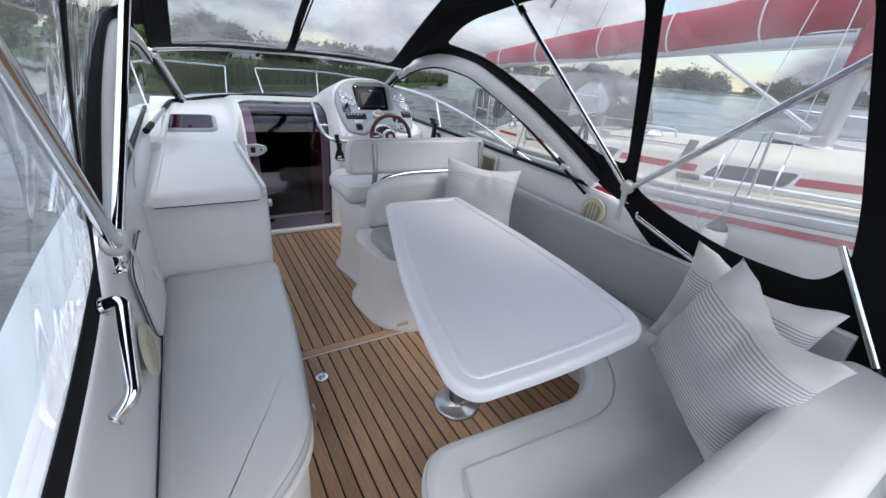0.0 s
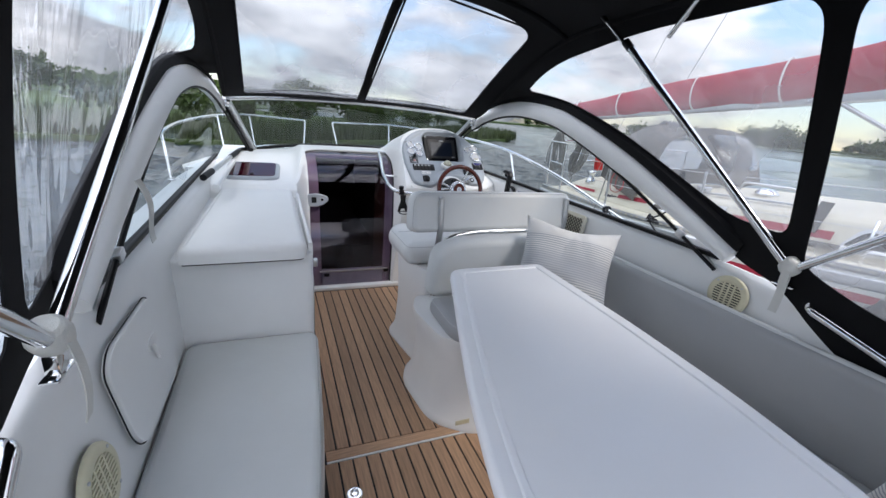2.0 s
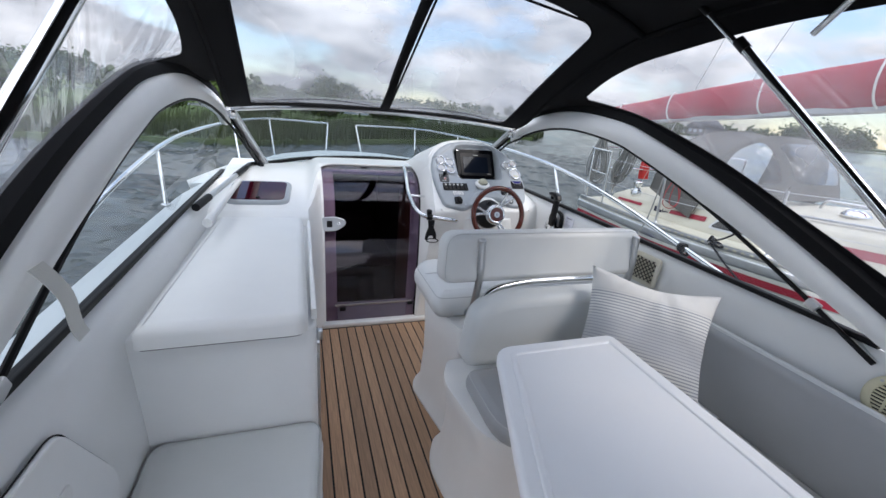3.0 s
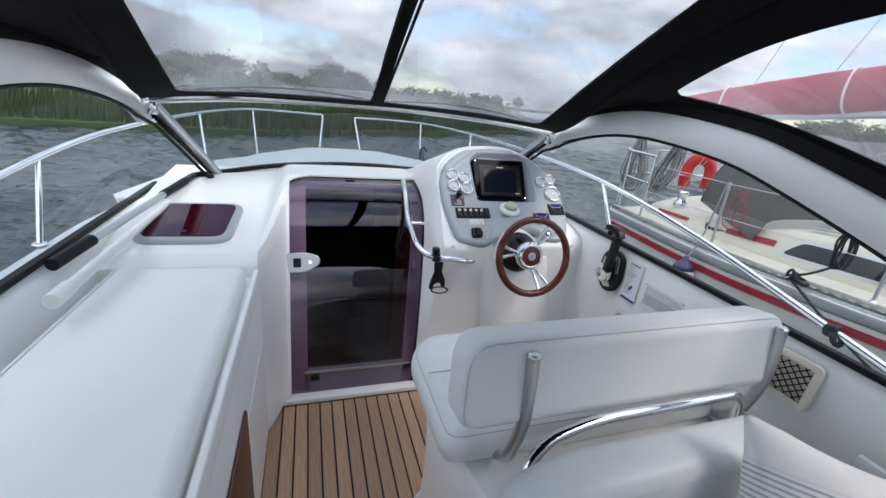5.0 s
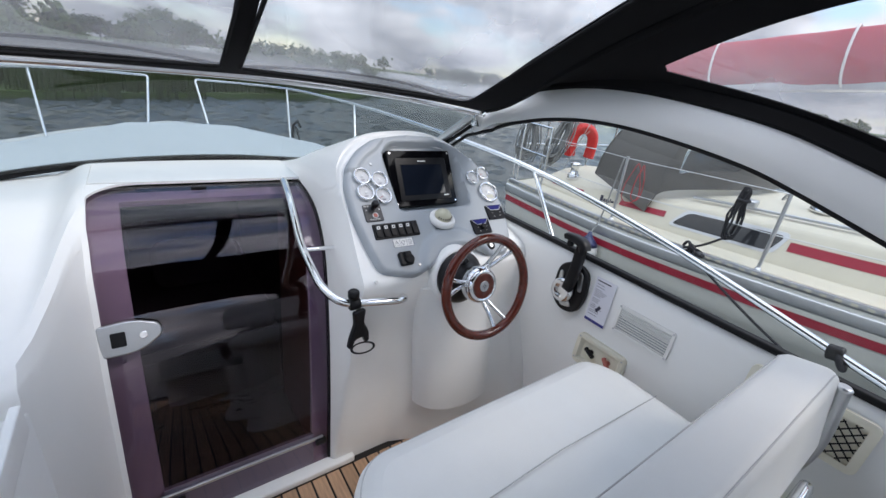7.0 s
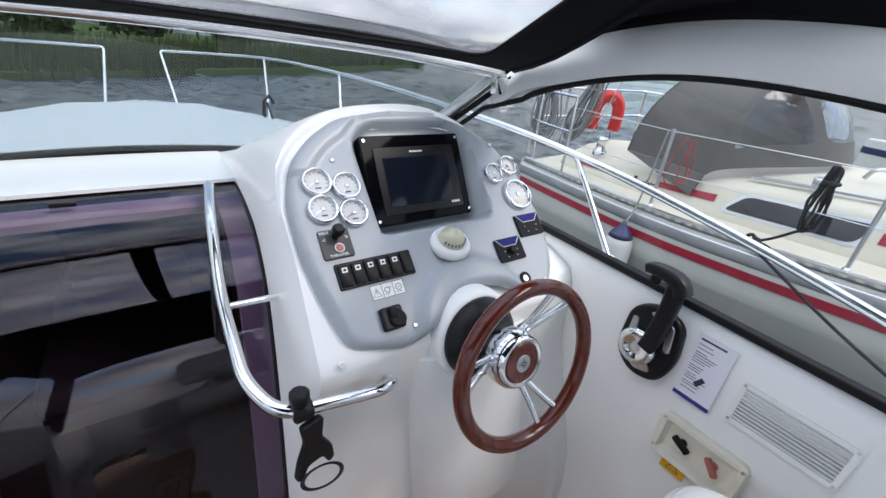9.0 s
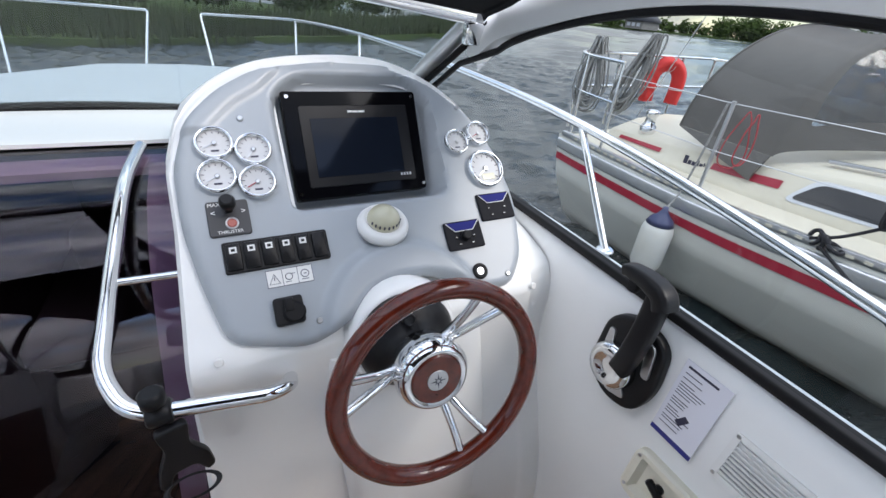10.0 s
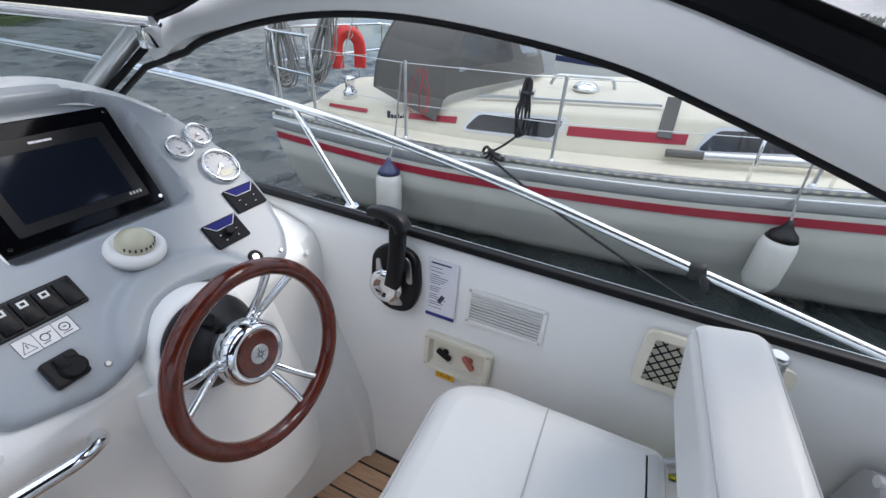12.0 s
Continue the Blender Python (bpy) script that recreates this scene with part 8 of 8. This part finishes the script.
HOLE = [rounded([(0.10, 0.385), (0.44, 0.40), (0.44, 0.60), (0.10, 0.615)], 0.06, 5), rounded([(0.17, 0.12), (0.40, 0.15), (0.50, 0.22), (0.50, 0.365), (0.10, 0.345)], 0.045, 5), rounded([(0.10, 0.655), (0.50, 0.635), (0.50, 0.78), (0.40, 0.85), (0.17, 0.88)], 0.045, 5)]
cloth, panes = sheet_with_windows(steps(0, 1, 56), steps(0, 1, 96), lambda u, v: (u, v), lambda x, y: hoop(x, y), HOLE)
bmesh.ops.solidify(cloth, geom=cloth.faces[:], thickness=0.004)
part("cloth", cloth, GREYCLOTH, sh)
for pb in panes:
    p = part("pane", pb, HOODWIN, sh, "clear vinyl pane")
    p.visible_shadow = False
part("aft_hem", tube([hoop(1.0, a) for a in steps(0, 1, 40)], 0.008, 8), GREYCLOTH, sh, "bound edge of the hood")
edge_ = [hoop(t_, 0.0) for t_ in steps(0.5, 1.0, 10)]
tip_ = Vector((ycx(5.03) - 0.97, 5.03, 0.575))
fl_ = bmesh.new()
rows_f = [[fl_.verts.new(q.lerp(tip_, k / 5) + Vector((-0.004 - 0.02 * math.sin(math.pi * k / 5), 0, 0))) for k in range(6)] for q in edge_]
for r0_, r1_ in zip(rows_f, rows_f[1:]):
    for k in range(5):
        fl_.faces.new((r0_[k], r1_[k], r1_[k + 1], r0_[k + 1]))
bmesh.ops.remove_doubles(fl_, verts=fl_.verts, dist=1e-5)
bmesh.ops.solidify(fl_, geom=fl_.faces[:], thickness=0.005)
part("side_flap", fl_, GREYCLOTH, sh, "grey side flap drawn down to the deck")
part("hem", tube([hoop(0.5, 0.0), tip_, hoop(1.0, 0.0)], 0.006, 6), GREYCLOTH, sh)

# horseshoe buoy
hb_ = thing("horseshoe_lifebuoy", (5.35, 6.6, 0.8), "orange-red horseshoe lifebuoy hung on the pushpit", "lifebuoy")
hq = Vector((5.80, 6.56, 0.93))
arc = [(-0.155, -0.20), (-0.165, -0.05), (-0.15, 0.09), (-0.08, 0.175), (0.0, 0.195), (0.08, 0.175), (0.15, 0.09), (0.165, -0.05), (0.155, -0.20)]
hx = Vector((0.80, -0.60, 0)).normalized()
part("foam", sweep(smooth_path([hq + hx * (x * 0.80) + Vector((0, 0, z * 0.90)) for x, z in arc], 6), rounded([(-0.062, -0.050), (0.062, -0.050), (0.062, 0.050), (-0.062, 0.050)], 0.034, 5)), ORANGE, hb_)
for x, z in ((-0.132, -0.045), (0.132, -0.045), (0.0, 0.175)):
    part("band", torus(0.070, 0.004, 20, 6, Matrix.Translation(hq + hx * x + Vector((0, 0, z))) @ (Matrix.Rotation(radians(90), 4, "Y") if z > 0.1 else Matrix())), STRAP, hb_, "pale tape band")


def rope_coil(place, h, w, loops, material, label, seed, tilt=(0, 0, 0), r0=0.008):
    r = random.Random(seed)
    g = thing("rope_coil", place, label, "rope", "coiled lines")
    for k in range(loops):
        dx, dy = r.uniform(-w, w) * 0.3, r.uniform(-w, w) * 0.3
        ww, hh = w * r.uniform(0.35, 0.95), h * r.uniform(0.72, 1.0)
        sw = r.uniform(-0.5, 0.5)
        pts = []
        for i in range(16):
            a = 2 * math.pi * i / 16
            z = -hh * 0.5 + hh * 0.5 * math.cos(a)
            side_ = math.sin(a) * (0.6 - 0.4 * math.cos(a)) * ww
            pts.append(Vector(place) + Vector((dx + side_ * 0.62 + tilt[0] * z + r.uniform(-1, 1) * r0, dy - side_ * (0.55 + 0.4 * sw) + tilt[1] * z + r.uniform(-1, 1) * r0, z)))
        part("loop", tube(smooth_path(pts, 3, closed=True), r0, 6, closed=True), material, g)
    if r0 > 0.006:
        part("lashing", torus(w * 0.32, r0 * 1.5, 18, 8, Matrix.Translation(Vector(place) + Vector((tilt[0] * -h * 0.25, tilt[1] * -h * 0.25, -h * 0.22)))), material, g, "turns round the coil")
    return g


rope_coil((4.72, 6.47, 1.30), 0.66, 0.19, 16, ROPE_GREY, "grey mooring line coiled on the pushpit", 2)
rope_coil((4.92, 6.10, 1.36), 0.70, 0.16, 18, ROPE_GREY, "grey mooring line hanging in a coil", 3, (0.05, -0.30, 0))
rope_coil((4.57, 5.02, 1.02), 0.40, 0.15, 2, ROPE_RED, "thin red line hung on the lifeline", 4, (0, 0, 0), 0.004)
rope_coil((4.58, 4.22, 1.04), 0.40, 0.10, 5, ROPE_DARK, "black line looped over the lifeline", 5)


def rope(name, pts, r, material, label):
    return solid(name, tube(smooth_path(pts, 8), r, 8), material, label, "rope", "mooring ropes")


rope("mooring_rope", [(4.58, 4.2, 0.70), (4.55, 4.35, 0.56), (4.50, 4.46, 0.50)], 0.009, ROPE_DARK, "black line led along the toe rail")
rope("mooring_rope", [(4.48, 4.40, 0.49), (4.37, 4.18, 0.42), (4.30, 3.95, 0.33), (4.21, 3.66, 0.235), (3.95, 3.0, 0.08), (3.40, 2.2, 0.06), (2.90, 1.65, 0.24), (2.72, 1.45, 0.40)], 0.009, ROPE_DARK, "slack black mooring line between the boats")
ck = thing("mooring_cleat", (4.50, 4.42, 0.50), "black line turned round a cleat on the toe rail", "cleat")
for k in range(4):
    part("turn", torus(0.038, 0.011, 20, 8, Matrix.Translation((4.49 + 0.01 * k, 4.34 + 0.035 * k, 0.505 + 0.008 * (k % 2))) @ Matrix.Rotation(0.5 * k + 0.4, 4, "X") @ Matrix.Rotation(0.3 * k, 4, "Y")), ROPE_DARK, ck)
sp_ = thing("spinnaker_pole", (5.10, 2.6, 0.62), "pale aluminium pole stowed along the yacht's side deck", "pole")
part("shaft", tube([(5.05, 3.00, 0.61), (5.32, 0.6, 0.80)], 0.035, 14), ALU, sp_)
part("end_fitting", tube([(5.03, 3.24, 0.595), (5.052, 2.98, 0.612)], 0.030, 12), GREYCLOTH, sp_, "dark end fitting")


def fender(place, h, r, cap, label):
    g = thing("fender", place, label, "fender", "fenders")
    m = Matrix.Translation(place)
    part("body", lathe([(0.03, -h), (r * 0.75, -h + 0.03), (r, -h + 0.09), (r, -0.12), (r * 0.85, -0.06), (r * 0.5, -0.02)], 28, m), FENDER, g, "scuffed white vinyl body")
    part("cap", lathe([(r * 0.88, -0.065), (r * 0.72, -0.03), (r * 0.42, 0.0), (r * 0.22, 0.03), (0.015, 0.06)], 24, m), cap, g, "dark rubber end cap")
    return g


for y, cap in ((5.19, NAVY), (2.49, PLASTIC)):
    x = ycx(y) - spline(YS, y) - 0.12
    fender((x, y, 0.31 if y > 4 else 0.37), 0.46, 0.105, cap, "white cylindrical fender with a dark cap on the yacht's side")
    rope("fender_rope", [(x, y, 0.35 if y > 4 else 0.42), (x + 0.10, y, spline(YT, y) + 0.05), (x + 0.20, y, spline(YT, y) + 0.58)], 0.007, ROPE_GREY, "grey line holding a fender")

# moored boats beyond
def far_boat(x, y, turn, L, label):
    g = thing("moored_boat", (x, y, WATER), label, "boat", "far moored boats")
    m = Matrix.Translation((x, y, WATER)) @ Matrix.Rotation(radians(turn), 4, "Z")
    out = rounded([(-L / 2, -1.2), (L * 0.2, -1.3), (L / 2, 0.0), (L * 0.2, 1.3), (-L / 2, 1.2)], [0.2, 1.0, 0.3, 1.0, 0.2], 5)
    part("hull", prism(out, -0.2, 1.0, 0.05, 2, m=m), HULL, g)
    part("cabin", prism(rounded([(-L * 0.25, -0.8), (L * 0.15, -0.8), (L * 0.25, 0.0), (L * 0.15, 0.8), (-L * 0.25, 0.8)], 0.3, 4), 1.0, 1.45, 0.12, 3, m=m), SDECK, g)
    part("blue_stripe", prism(inset(out, -0.006), 0.72, 0.84, m=m), NAVY, g, "dark blue stripe")
    part("rail", tube([m @ Vector((x_, y_, 1.55)) for x_, y_ in inset(out, 0.08)], 0.02, 6, closed=True), CHROME, g)
    return g


far_boat(13.5, 1.5, 95, 8.5, "white yacht with a blue stripe moored beyond")
far_boat(16.0, -7.0, 80, 8.0, "white yacht with a blue stripe moored beyond")

# ---- teak planks ----
PW, GAP = 0.057, 0.0075


def plank_mesh(L, w=PW - GAP):
    return to_mesh("plank", box(-w / 2, w / 2, -L / 2, L / 2, -0.005, 0.0, 0.0012, 1), TEAK)


meshes = {}


def plank(x, y0, y1, w=PW - GAP, turned=False, z=0.0):
    key = (round(y1 - y0, 3), round(w, 4))
    if key not in meshes:
        meshes[key] = plank_mesh(y1 - y0, w)
    o = new("plank", meshes[key])
    o.parent = fl
    o.matrix_local = fl.matrix_world.inverted() @ Matrix.Translation((x, (y0 + y1) / 2, z)) @ (Matrix.Rotation(math.pi / 2, 4, "Z") if turned else Matrix())
    return o


k = 0
x = 1.006 + PW / 2 - PW * 1
while x < 2.44:
    plank(x, 2.668, 4.283)
    plank(x, 0.30, 2.598)
    x += PW
    k += 1
for k in range(1, 6):
    plank(0.921 - 0.057 * k, 0.30, 2.2)
plank(0.92, 2.668, 4.283, 0.05)
plank(0.92, 0.30, 2.598, 0.05)
o = new("plank", plank_mesh(1.54, 0.052))
o.parent = fl
o.matrix_local = fl.matrix_world.inverted() @ Matrix.Translation((1.675, 2.638, 0.001)) @ Matrix.Rotation(math.pi / 2, 4, "Z")
tagged(part("trim_hatch", box(0.905, 2.44, 2.600, 2.609, -0.004, 0.0015), WHITEPL), "thin pale strip at the sole hatch", "trim", kind="structure")
